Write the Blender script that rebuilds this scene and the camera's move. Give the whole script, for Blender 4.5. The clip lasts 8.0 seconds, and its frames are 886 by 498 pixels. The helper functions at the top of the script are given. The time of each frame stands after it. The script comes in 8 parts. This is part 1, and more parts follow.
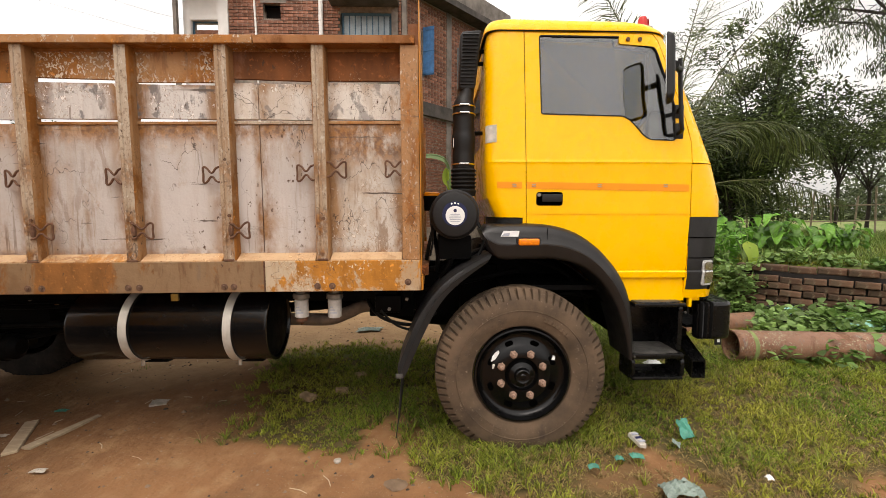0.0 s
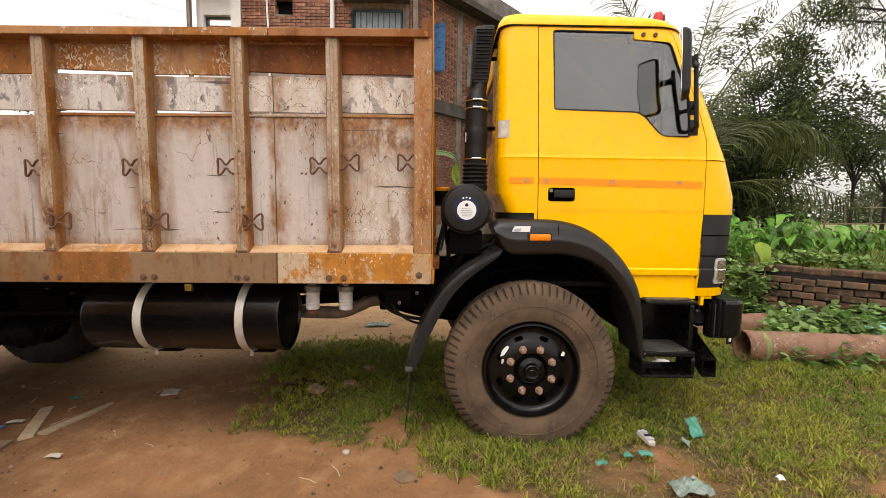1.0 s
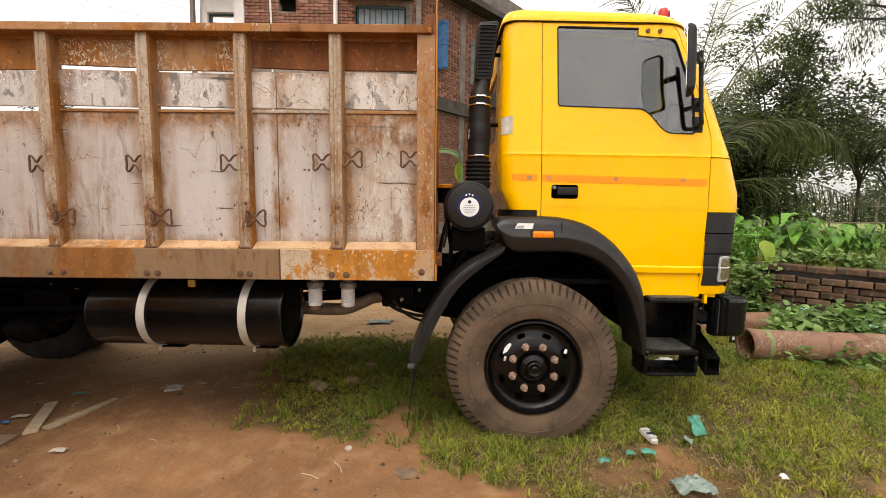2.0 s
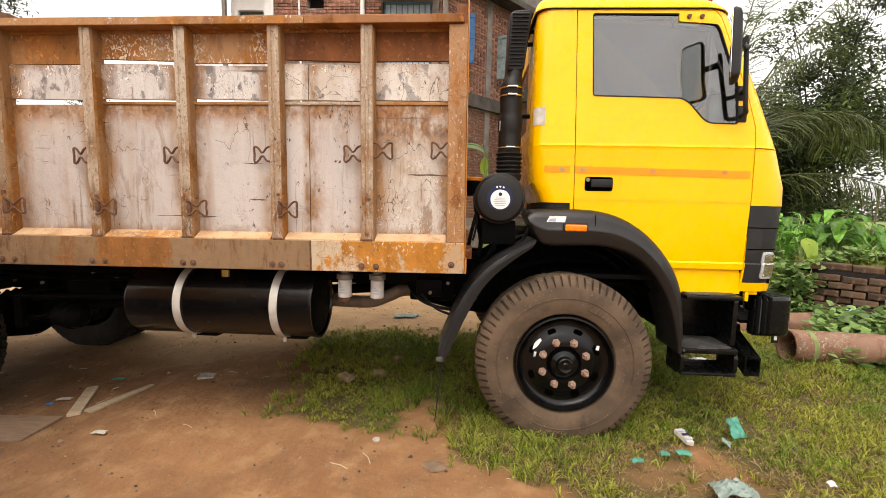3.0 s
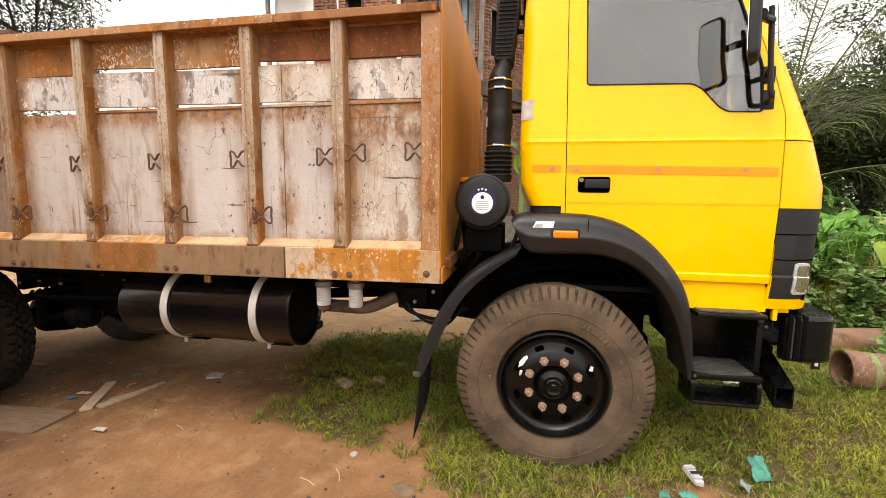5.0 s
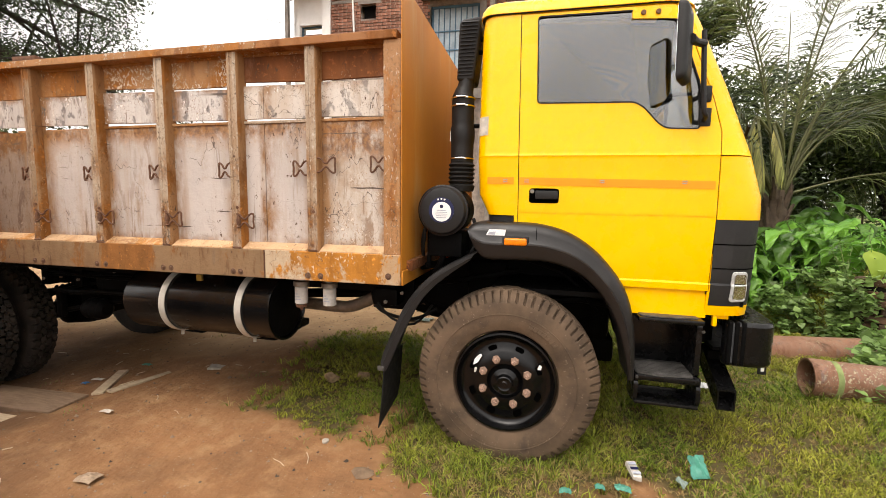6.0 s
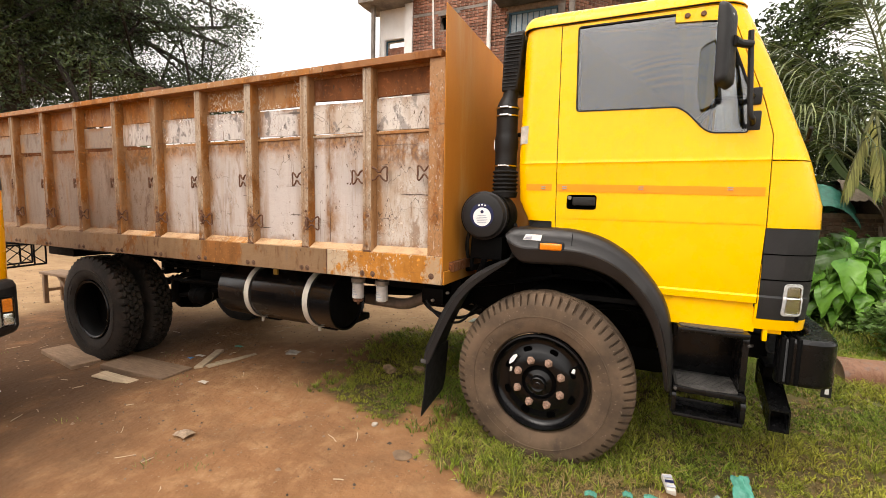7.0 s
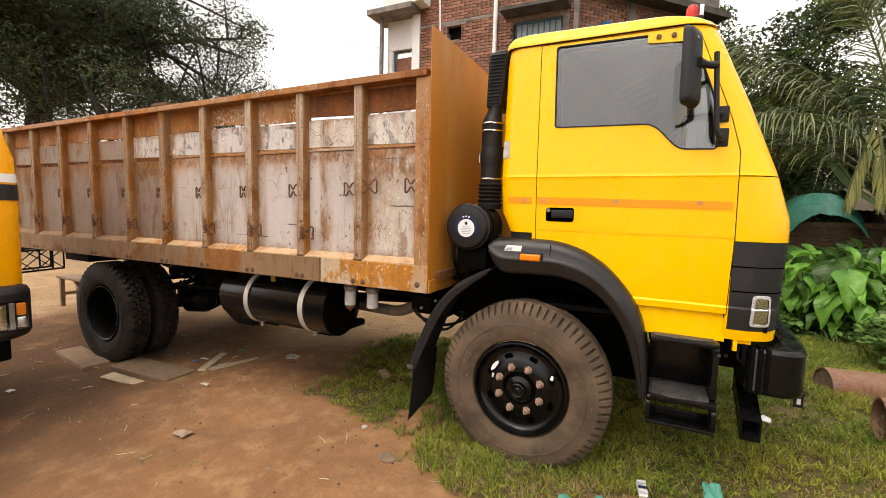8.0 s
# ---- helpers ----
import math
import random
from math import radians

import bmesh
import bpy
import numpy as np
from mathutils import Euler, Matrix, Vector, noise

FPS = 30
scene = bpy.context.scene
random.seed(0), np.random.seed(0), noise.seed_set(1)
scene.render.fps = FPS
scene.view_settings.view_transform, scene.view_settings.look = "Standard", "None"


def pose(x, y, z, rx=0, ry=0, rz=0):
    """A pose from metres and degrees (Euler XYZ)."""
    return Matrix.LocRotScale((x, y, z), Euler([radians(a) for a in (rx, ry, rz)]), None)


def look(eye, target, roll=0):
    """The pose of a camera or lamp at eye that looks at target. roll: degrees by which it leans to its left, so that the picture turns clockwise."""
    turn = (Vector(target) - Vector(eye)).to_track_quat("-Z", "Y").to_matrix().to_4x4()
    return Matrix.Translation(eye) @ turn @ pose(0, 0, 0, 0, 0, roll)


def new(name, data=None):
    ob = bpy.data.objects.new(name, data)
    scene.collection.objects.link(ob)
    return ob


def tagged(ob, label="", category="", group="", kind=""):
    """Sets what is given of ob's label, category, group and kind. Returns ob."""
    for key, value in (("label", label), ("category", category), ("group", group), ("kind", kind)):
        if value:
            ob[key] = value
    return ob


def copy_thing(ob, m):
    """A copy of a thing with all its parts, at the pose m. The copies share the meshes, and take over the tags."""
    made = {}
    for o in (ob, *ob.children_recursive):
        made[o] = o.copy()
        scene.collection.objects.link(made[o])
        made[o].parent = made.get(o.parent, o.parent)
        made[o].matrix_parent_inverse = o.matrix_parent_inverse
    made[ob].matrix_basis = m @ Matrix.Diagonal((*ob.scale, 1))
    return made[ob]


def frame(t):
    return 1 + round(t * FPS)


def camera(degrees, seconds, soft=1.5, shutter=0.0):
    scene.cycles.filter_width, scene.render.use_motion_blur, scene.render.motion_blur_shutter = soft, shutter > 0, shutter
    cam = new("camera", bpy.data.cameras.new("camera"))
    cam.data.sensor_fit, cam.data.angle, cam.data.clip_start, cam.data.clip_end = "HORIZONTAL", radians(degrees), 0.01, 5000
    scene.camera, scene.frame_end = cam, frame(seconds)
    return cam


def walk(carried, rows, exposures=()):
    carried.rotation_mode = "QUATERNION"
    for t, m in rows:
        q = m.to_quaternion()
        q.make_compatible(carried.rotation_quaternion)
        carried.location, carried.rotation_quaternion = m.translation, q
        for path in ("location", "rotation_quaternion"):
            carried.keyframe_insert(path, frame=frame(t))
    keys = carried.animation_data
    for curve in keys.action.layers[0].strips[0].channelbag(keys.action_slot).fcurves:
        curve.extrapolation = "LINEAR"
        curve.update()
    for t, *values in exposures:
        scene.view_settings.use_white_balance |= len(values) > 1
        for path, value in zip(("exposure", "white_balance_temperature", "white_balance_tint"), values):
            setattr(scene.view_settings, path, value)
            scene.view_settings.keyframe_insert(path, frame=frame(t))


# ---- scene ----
cam = camera(91.5, 8.0, soft=0.62)
METRES, EYE, TILT, LEAN, TURN = 1.657, 1.584, 0.0, 0.0, -1.3
ROWS = [
    (0.0, 0.0, 0.0, 0.0, 0.01, -4.77, -0.1),
    (0.5, -0.017, -0.0071, -0.0027, 0.49, -4.83, -0.52),
    (1.0, -0.0147, -0.0048, -0.0143, 1.01, -5.03, -0.82),
    (2.5, -0.0167, 0.0004, -0.0227, 1.89, -5.45, -1.21),
    (3.0, -0.0425, 0.0107, -0.0357, 4.38, -5.79, -1.24),
    (3.5, -0.0599, 0.021, -0.0448, 8.4, -6.41, -1.02),
    (4.0, -0.0232, 0.0215, -0.038, 10.31, -6.63, -0.67),
    (4.5, 0.0433, 0.0933, -0.0231, 11.69, -6.52, -0.72),
    (5.0, 0.2091, 0.1612, -0.0041, 11.52, -6.38, -0.77),
    (5.2, 0.2732, 0.1581, 0.003, 10.95, -6.22, -0.8),
    (6.3, 0.509, 0.0664, 0.027, 18.1, -6.13, -1.33),
    (6.5, 0.5444, 0.0555, 0.0283, 20.75, -6.17, -1.38),
    (7.0, 0.639, 0.0496, 0.0344, 25.75, -5.89, -1.41),
    (7.5, 0.7254, 0.0405, 0.0557, 28.49, -5.71, -1.39),
    (8.0, 0.7639, 0.0369, 0.0592, 27.37, -5.13, -1.59),
]
walk(cam, [(t, pose(0, 0, EYE, TILT, LEAN, TURN) @ pose(METRES * x, METRES * y, METRES * z, 90 + pitch, roll, yaw)) for t, x, y, z, yaw, pitch, roll in ROWS],
     [(t, stops, 7200, 14) for t, stops in ((0.0, -0.42), (1.0, -0.42), (2.5, -0.27), (3.5, 0.02), (5.0, -0.04), (6.5, -0.1), (7.5, -0.14), (8.0, -0.26))])

# ---- world and light: bright overcast day ----
SUN_EL, SUN_AZ = 58.0, 200.0
world = bpy.data.worlds.new("overcast_sky")
scene.world = world
world.use_nodes = True
wn = world.node_tree
sky = wn.nodes.new("ShaderNodeTexSky")
sky.sky_type = "NISHITA"
sky.sun_disc = False
sky.sun_elevation, sky.sun_rotation = radians(SUN_EL), radians(SUN_AZ)
sky.air_density, sky.dust_density, sky.ozone_density = 1.0, 4.0, 1.0
pale = wn.nodes.new("ShaderNodeHueSaturation")
pale.inputs["Saturation"].default_value, pale.inputs["Value"].default_value = 0.10, 3.5
cloud = wn.nodes.new("ShaderNodeMix")
cloud.data_type = "RGBA"
cloud.inputs[0].default_value = 0.7
cloud.inputs[7].default_value = (11.6, 12.0, 12.4, 1)
wn.links.new(sky.outputs["Color"], pale.inputs["Color"])
wn.links.new(pale.outputs["Color"], cloud.inputs[6])
drift = wn.nodes.new("ShaderNodeTexNoise")
drift.inputs["Scale"].default_value, drift.inputs["Detail"].default_value = 2.2, 5
wc = wn.nodes.new("ShaderNodeTexCoord")
wn.links.new(wc.outputs["Generated"], drift.inputs["Vector"])
shade = wn.nodes.new("ShaderNodeMapRange")
shade.inputs["From Min"].default_value, shade.inputs["From Max"].default_value = 0.3, 0.7
shade.inputs["To Min"].default_value, shade.inputs["To Max"].default_value = 0.72, 1.25
wn.links.new(drift.outputs["Fac"], shade.inputs["Value"])
grey = wn.nodes.new("ShaderNodeVectorMath")
grey.operation = "SCALE"
wn.links.new(cloud.outputs[2], grey.inputs[0])
# an overcast dome is brightest overhead
up = wn.nodes.new("ShaderNodeSeparateXYZ")
wn.links.new(wc.outputs["Generated"], up.inputs["Vector"])
dome = wn.nodes.new("ShaderNodeMapRange")
dome.inputs["To Min"].default_value, dome.inputs["To Max"].default_value = 0.68, 1.55
wn.links.new(up.outputs["Z"], dome.inputs["Value"])
both = wn.nodes.new("ShaderNodeMath")
both.operation = "MULTIPLY"
wn.links.new(shade.outputs["Result"], both.inputs[0])
wn.links.new(dome.outputs["Result"], both.inputs[1])
wn.links.new(both.outputs["Value"], grey.inputs["Scale"])
wn.links.new(grey.outputs["Vector"], wn.nodes["Background"].inputs["Color"])
wn.nodes["Background"].inputs["Strength"].default_value = 0.15
sun = new("sun", bpy.data.lights.new("sun", "SUN"))
sun.data.energy, sun.data.angle, sun.data.color = 0.6, radians(40), (1.0, 0.97, 0.92)
az, el = radians(SUN_AZ), radians(SUN_EL)
sun.matrix_world = look((0, 0, 20), (-20 * math.cos(el) * math.sin(az) + 0, -20 * math.cos(el) * math.cos(az), 20 - 20 * math.sin(el)))

# ---- building tools ----
BASE = {}


def thing(name, base, label, category, group="", kind=""):
    ob = new(name)
    ob.empty_display_size = 0.2
    ob.location = base
    BASE[name if ob.name == name else ob.name] = Vector(base)
    return tagged(ob, label, category, group, kind)


def hang(ob, parent):
    ob.parent = parent
    if parent.type == "EMPTY":
        ob.matrix_parent_inverse = Matrix.Translation(-Vector(parent.location))
    return ob


def finish(bm, smooth=35):
    bmesh.ops.recalc_face_normals(bm, faces=bm.faces[:])
    lim = radians(smooth)
    for f in bm.faces:
        f.smooth = smooth > 0
    for e in bm.edges:
        if len(e.link_faces) == 2 and e.calc_face_angle(0) > lim:
            e.smooth = False
    return bm


def mesh_of(name, bm, material, smooth=35, recalc=True):
    if recalc:
        finish(bm, smooth)
    me = bpy.data.meshes.new(name)
    bm.to_mesh(me)
    bm.free()
    if material:
        me.materials.append(material)
    return me


def part(name, bm, material, parent, label="", smooth=35, bevel=0.0):
    """Links a bmesh, in world coordinates, as one mesh object under a thing or a part."""
    ob = new(name, mesh_of(name, bm, material, smooth))
    if parent:
        hang(ob, parent)
    if bevel:
        m = ob.modifiers.new("edge", "BEVEL")
        m.width, m.segments, m.limit_method, m.angle_limit = bevel, 2, "ANGLE", radians(45)
        m.harden_normals = False
    return tagged(ob, label)


def solo(name, bm, material, label, category, group="", kind="", smooth=35, bevel=0.0):
    ob = part(name, bm, material, None, "", smooth, bevel)
    return tagged(ob, label, category, group, kind)


def piece(name, me, parent, m):
    ob = new(name, me)
    hang(ob, parent)
    ob.matrix_basis = m
    return ob


def raw_mesh(name, verts, faces, material, smooth=False):
    me = bpy.data.meshes.new(name)
    me.from_pydata(verts, [], faces)
    me.materials.append(material)
    if smooth:
        me.polygons.foreach_set("use_smooth", [True] * len(me.polygons))
    return me


def box(x0, x1, y0, y1, z0, z1, bm=None, m=None):
    bm = bm or bmesh.new()
    vs = [bm.verts.new(((x0, x1)[i & 1], (y0, y1)[i >> 1 & 1], (z0, z1)[i >> 2 & 1])) for i in range(8)]
    for q in ((0, 2, 3, 1), (4, 5, 7, 6), (0, 1, 5, 4), (2, 6, 7, 3), (0, 4, 6, 2), (1, 3, 7, 5)):
        bm.faces.new([vs[i] for i in q])
    if m is not None:
        bmesh.ops.transform(bm, matrix=m, verts=vs)
    return bm


def rbox(x0, x1, y0, y1, z0, z1, r=0.01, seg=2, bm=None, m=None):
    b = box(x0, x1, y0, y1, z0, z1)
    bmesh.ops.bevel(b, geom=b.edges[:], offset=r, segments=seg, affect="EDGES", profile=0.6)
    if m is not None:
        bmesh.ops.transform(b, matrix=m, verts=b.verts[:])
    return join(bm, b) if bm else b


def join(bm, other):
    me = bpy.data.meshes.new("tmp")
    other.to_mesh(me)
    other.free()
    bm.from_mesh(me)
    bpy.data.meshes.remove(me)
    return bm


def ring_pts(c, a, b, r, n):
    return [Vector(c) + r * (math.cos(2 * math.pi * i / n) * a + math.sin(2 * math.pi * i / n) * b) for i in range(n)]


def tube(points, radii, n=10, bm=None, cap=True):
    """A tube through points, with a radius for each (or one for all)."""
    bm = bm or bmesh.new()
    pts = [Vector(p) for p in points]
    if not hasattr(radii, "__len__"):
        radii = [radii] * len(pts)
    rings, up = [], None
    for i, p in enumerate(pts):
        d = (pts[min(i + 1, len(pts) - 1)] - pts[max(i - 1, 0)]).normalized()
        if up is None:
            up = Vector((0, 0, 1)) if abs(d.z) < 0.9 else Vector((1, 0, 0))
        a = d.cross(up).normalized()
        b = a.cross(d).normalized()
        up = b
        rings.append([bm.verts.new(q) for q in ring_pts(p, a, b, radii[i], n)])
    for r0, r1 in zip(rings, rings[1:]):
        for i in range(n):
            bm.faces.new((r0[i], r0[(i + 1) % n], r1[(i + 1) % n], r1[i]))
    if cap:
        bm.faces.new(rings[0][::-1])
        bm.faces.new(rings[-1])
    return bm


def lathe(profile, centre, axis, n=48, bm=None, closed=False):
    """profile: rows of (distance along the axis, radius); axis: 'x', 'y' or 'z'."""
    bm = bm or bmesh.new()
    c = Vector(centre)
    d, a, b = {"x": ((1, 0, 0), (0, 1, 0), (0, 0, 1)), "y": ((0, 1, 0), (0, 0, 1), (1, 0, 0)), "z": ((0, 0, 1), (1, 0, 0), (0, 1, 0))}[axis]
    d, a, b = Vector(d), Vector(a), Vector(b)
    rings = []
    for s, r in profile:
        if r < 1e-5:
            rings.append([bm.verts.new(c + d * s)])
        else:
            rings.append([bm.verts.new(p) for p in ring_pts(c + d * s, a, b, r, n)])
    pairs = list(zip(rings, rings[1:]))
    if closed:
        pairs.append((rings[-1], rings[0]))
    for r0, r1 in pairs:
        for i in range(n):
            j = (i + 1) % n
            if len(r0) == 1 and len(r1) == 1:
                continue
            if len(r0) == 1:
                bm.faces.new((r0[0], r1[j], r1[i]))
            elif len(r1) == 1:
                bm.faces.new((r0[i], r0[j], r1[0]))
            else:
                bm.faces.new((r0[i], r0[j], r1[j], r1[i]))
    return bm


def prism(poly, lo, hi, axis="y", bm=None):
    """A polygon swept along an axis: (x, z) along y, (y, z) along x, (x, y) along z."""
    bm = bm or bmesh.new()
    put = {"y": lambda p, s: (p[0], s, p[1]), "x": lambda p, s: (s, p[0], p[1]), "z": lambda p, s: (p[0], p[1], s)}[axis]
    v0 = [bm.verts.new(put(p, lo)) for p in poly]
    v1 = [bm.verts.new(put(p, hi)) for p in poly]
    n = len(poly)
    bm.faces.new(v0)
    bm.faces.new(v1[::-1])
    for i in range(n):
        bm.faces.new((v0[i], v0[(i + 1) % n], v1[(i + 1) % n], v1[i]))
    return bm


def round_poly(poly, r, n=4):
    """The polygon with its corners rounded."""
    out = []
    for i, p in enumerate(poly):
        p, a, b = Vector(p), Vector(poly[i - 1]), Vector(poly[(i + 1) % len(poly)])
        da, db = (a - p), (b - p)
        ra = min(r, da.length * 0.45, db.length * 0.45)
        p0, p1 = p + da.normalized() * ra, p + db.normalized() * ra
        for k in range(n + 1):
            t = k / n
            out.append(tuple(p0 * (1 - t) ** 2 + p * 2 * t * (1 - t) + p1 * t * t))
    return out


def grow(poly, d):
    """The polygon moved outwards by d."""
    n = len(poly)
    area = sum(poly[i][0] * poly[(i + 1) % n][1] - poly[(i + 1) % n][0] * poly[i][1] for i in range(n))
    s = 1 if area > 0 else -1
    out = []
    for i in range(n):
        p, a, b = Vector(poly[i]), Vector(poly[i - 1]), Vector(poly[(i + 1) % n])
        e0, e1 = (p - a).normalized(), (b - p).normalized()
        n0, n1 = Vector((e0.y, -e0.x)) * s, Vector((e1.y, -e1.x)) * s
        m = (n0 + n1)
        m = m / max(0.3, m.dot(n0)) if m.length > 1e-6 else n0
        out.append(tuple(p + m * d))
    return out


def boolean(bm, others):
    """bm with a list of ('DIFFERENCE' or 'INTERSECT', bmesh) applied."""
    def temp(b):
        bmesh.ops.recalc_face_normals(b, faces=b.faces[:])
        me = bpy.data.meshes.new("tmp")
        b.to_mesh(me)
        b.free()
        return new("tmp", me)
    obs = [temp(bm)]
    for op, b in others:
        o = temp(b)
        obs.append(o)
        mod = obs[0].modifiers.new("cut", "BOOLEAN")
        mod.operation, mod.object, mod.solver = op, o, "EXACT"
    bpy.context.view_layer.update()
    me = bpy.data.meshes.new_from_object(obs[0].evaluated_get(bpy.context.evaluated_depsgraph_get()))
    out = bmesh.new()
    out.from_mesh(me)
    bpy.data.meshes.remove(me)
    for o in obs:
        d = o.data
        bpy.data.objects.remove(o)
        bpy.data.meshes.remove(d)
    return out


def arc(cx, cz, r, a0, a1, n):
    return [(cx + r * math.cos(radians(a0 + (a1 - a0) * i / n)), cz + r * math.sin(radians(a0 + (a1 - a0) * i / n))) for i in range(n + 1)]


def spline(pts, n=6):
    """Catmull-Rom through 2D or 3D points."""
    P = [Vector(p) for p in pts]
    out = []
    for i in range(len(P) - 1):
        p0, p1, p2, p3 = P[max(i - 1, 0)], P[i], P[i + 1], P[min(i + 2, len(P) - 1)]
        for k in range(n):
            t = k / n
            out.append(0.5 * ((2 * p1) + (p2 - p0) * t + (2 * p0 - 5 * p1 + 4 * p2 - p3) * t * t + (3 * p1 - p0 - 3 * p2 + p3) * t ** 3))
    out.append(P[-1])
    return [tuple(p) for p in out]


def sstep(a, b, v):
    t = min(1.0, max(0.0, (v - a) / (b - a)))
    return t * t * (3 - 2 * t)


# ---- materials ----
class Nodes:
    def __init__(self, name, rough=0.6, metal=0.0, spec=0.5):
        self.mat = bpy.data.materials.new(name)
        self.mat.use_nodes = True
        self.nt = self.mat.node_tree
        self.bsdf = self.nt.nodes["Principled BSDF"]
        self.bsdf.inputs["Roughness"].default_value = rough
        self.bsdf.inputs["Metallic"].default_value = metal
        self.bsdf.inputs["Specular IOR Level"].default_value = spec
        self.tc = self.nt.nodes.new("ShaderNodeTexCoord")

    def coord(self, scale=(1, 1, 1), source="Object"):
        m = self.nt.nodes.new("ShaderNodeMapping")
        m.inputs["Scale"].default_value = scale
        self.nt.links.new(self.tc.outputs[source], m.inputs["Vector"])
        return m.outputs["Vector"]

    def ramp(self, fac, lo, hi):
        r = self.nt.nodes.new("ShaderNodeMapRange")
        r.inputs["From Min"].default_value, r.inputs["From Max"].default_value = lo, hi
        r.interpolation_type = "SMOOTHSTEP"
        self.nt.links.new(fac, r.inputs["Value"])
        return r.outputs["Result"]

    def noise(self, scale, lo=0.35, hi=0.65, detail=6, stretch=(1, 1, 1), rough=0.6, distort=0.0, shift=0.0):
        n = self.nt.nodes.new("ShaderNodeTexNoise")
        n.noise_dimensions = "4D"
        n.inputs["W"].default_value = shift
        n.inputs["Scale"].default_value, n.inputs["Detail"].default_value = scale, detail
        n.inputs["Roughness"].default_value, n.inputs["Distortion"].default_value = rough, distort
        self.nt.links.new(self.coord(stretch), n.inputs["Vector"])
        return self.ramp(n.outputs["Fac"], lo, hi)

    def cracks(self, scale, lo=0.0, hi=0.03, stretch=(1, 1, 1)):
        v = self.nt.nodes.new("ShaderNodeTexVoronoi")
        v.feature = "DISTANCE_TO_EDGE"
        v.inputs["Scale"].default_value = scale
        w = self.nt.nodes.new("ShaderNodeTexNoise")
        w.inputs["Scale"].default_value, w.inputs["Detail"].default_value = scale * 1.5, 4
        self.nt.links.new(self.coord(stretch), w.inputs["Vector"])
        a = self.nt.nodes.new("ShaderNodeVectorMath")
        a.operation = "MULTIPLY_ADD"
        a.inputs[1].default_value = (0.5, 0.5, 0.5)
        self.nt.links.new(w.outputs["Color"], a.inputs[0])
        self.nt.links.new(self.coord(stretch), a.inputs[2])
        self.nt.links.new(a.outputs["Vector"], v.inputs["Vector"])
        return self.ramp(v.outputs["Distance"], hi, lo)

    def mul(self, a, b):
        m = self.nt.nodes.new("ShaderNodeMath")
        m.operation = "MULTIPLY"
        for i, s in enumerate((a, b)):
            if isinstance(s, (int, float)):
                m.inputs[i].default_value = s
            else:
                self.nt.links.new(s, m.inputs[i])
        return m.outputs["Value"]

    def mix(self, fac, a, b):
        m = self.nt.nodes.new("ShaderNodeMix")
        m.data_type = "RGBA"
        if isinstance(fac, (int, float)):
            m.inputs[0].default_value = fac
        else:
            self.nt.links.new(fac, m.inputs[0])
        for s, i in ((a, 6), (b, 7)):
            if isinstance(s, tuple):
                m.inputs[i].default_value = (*s, 1)
            else:
                self.nt.links.new(s, m.inputs[i])
        return m.outputs[2]

    def random_tint(self, colour, amount, source="object"):
        """Varies a colour's value from piece to piece."""
        if source == "object":
            o = self.nt.nodes.new("ShaderNodeObjectInfo").outputs["Random"]
        else:
            o = self.nt.nodes.new("ShaderNodeNewGeometry").outputs["Random Per Island"]
        h = self.nt.nodes.new("ShaderNodeHueSaturation")
        r = self.nt.nodes.new("ShaderNodeMapRange")
        r.inputs["To Min"].default_value, r.inputs["To Max"].default_value = 1 - amount, 1 + amount
        self.nt.links.new(o, r.inputs["Value"])
        self.nt.links.new(r.outputs["Result"], h.inputs["Value"])
        if isinstance(colour, tuple):
            h.inputs["Color"].default_value = (*colour, 1)
        else:
            self.nt.links.new(colour, h.inputs["Color"])
        return h.outputs["Color"]

    def colour(self, c):
        if isinstance(c, tuple):
            self.bsdf.inputs["Base Color"].default_value = (*c, 1)
        else:
            self.nt.links.new(c, self.bsdf.inputs["Base Color"])
        return self

    def rough(self, fac, lo, hi):
        r = self.nt.nodes.new("ShaderNodeMapRange")
        r.inputs["To Min"].default_value, r.inputs["To Max"].default_value = lo, hi
        self.nt.links.new(fac, r.inputs["Value"])
        self.nt.links.new(r.outputs["Result"], self.bsdf.inputs["Roughness"])
        return self

    def bump(self, height, strength=0.3, distance=0.01):
        b = self.nt.nodes.new("ShaderNodeBump")
        b.inputs["Strength"].default_value, b.inputs["Distance"].default_value = strength, distance
        self.nt.links.new(height, b.inputs["Height"])
        self.nt.links.new(b.outputs["Normal"], self.bsdf.inputs["Normal"])
        return self


def plain(name, c, rough=0.5, metal=0.0, var=0.12, scale=12, bump=0.1, spec=0.35):
    n = Nodes(name, rough, metal, spec)
    f = n.noise(scale, 0.3, 0.7)
    d = tuple(v * (1 - var) for v in c)
    e = tuple(min(1, v * (1 + var)) for v in c)
    n.colour(n.mix(f, d, e)).rough(n.noise(scale * 3, 0.3, 0.7), max(0, rough - 0.08), min(1, rough + 0.08))
    if bump:
        n.bump(n.noise(scale * 8, 0.2, 0.8), bump, 0.004)
    return n.mat


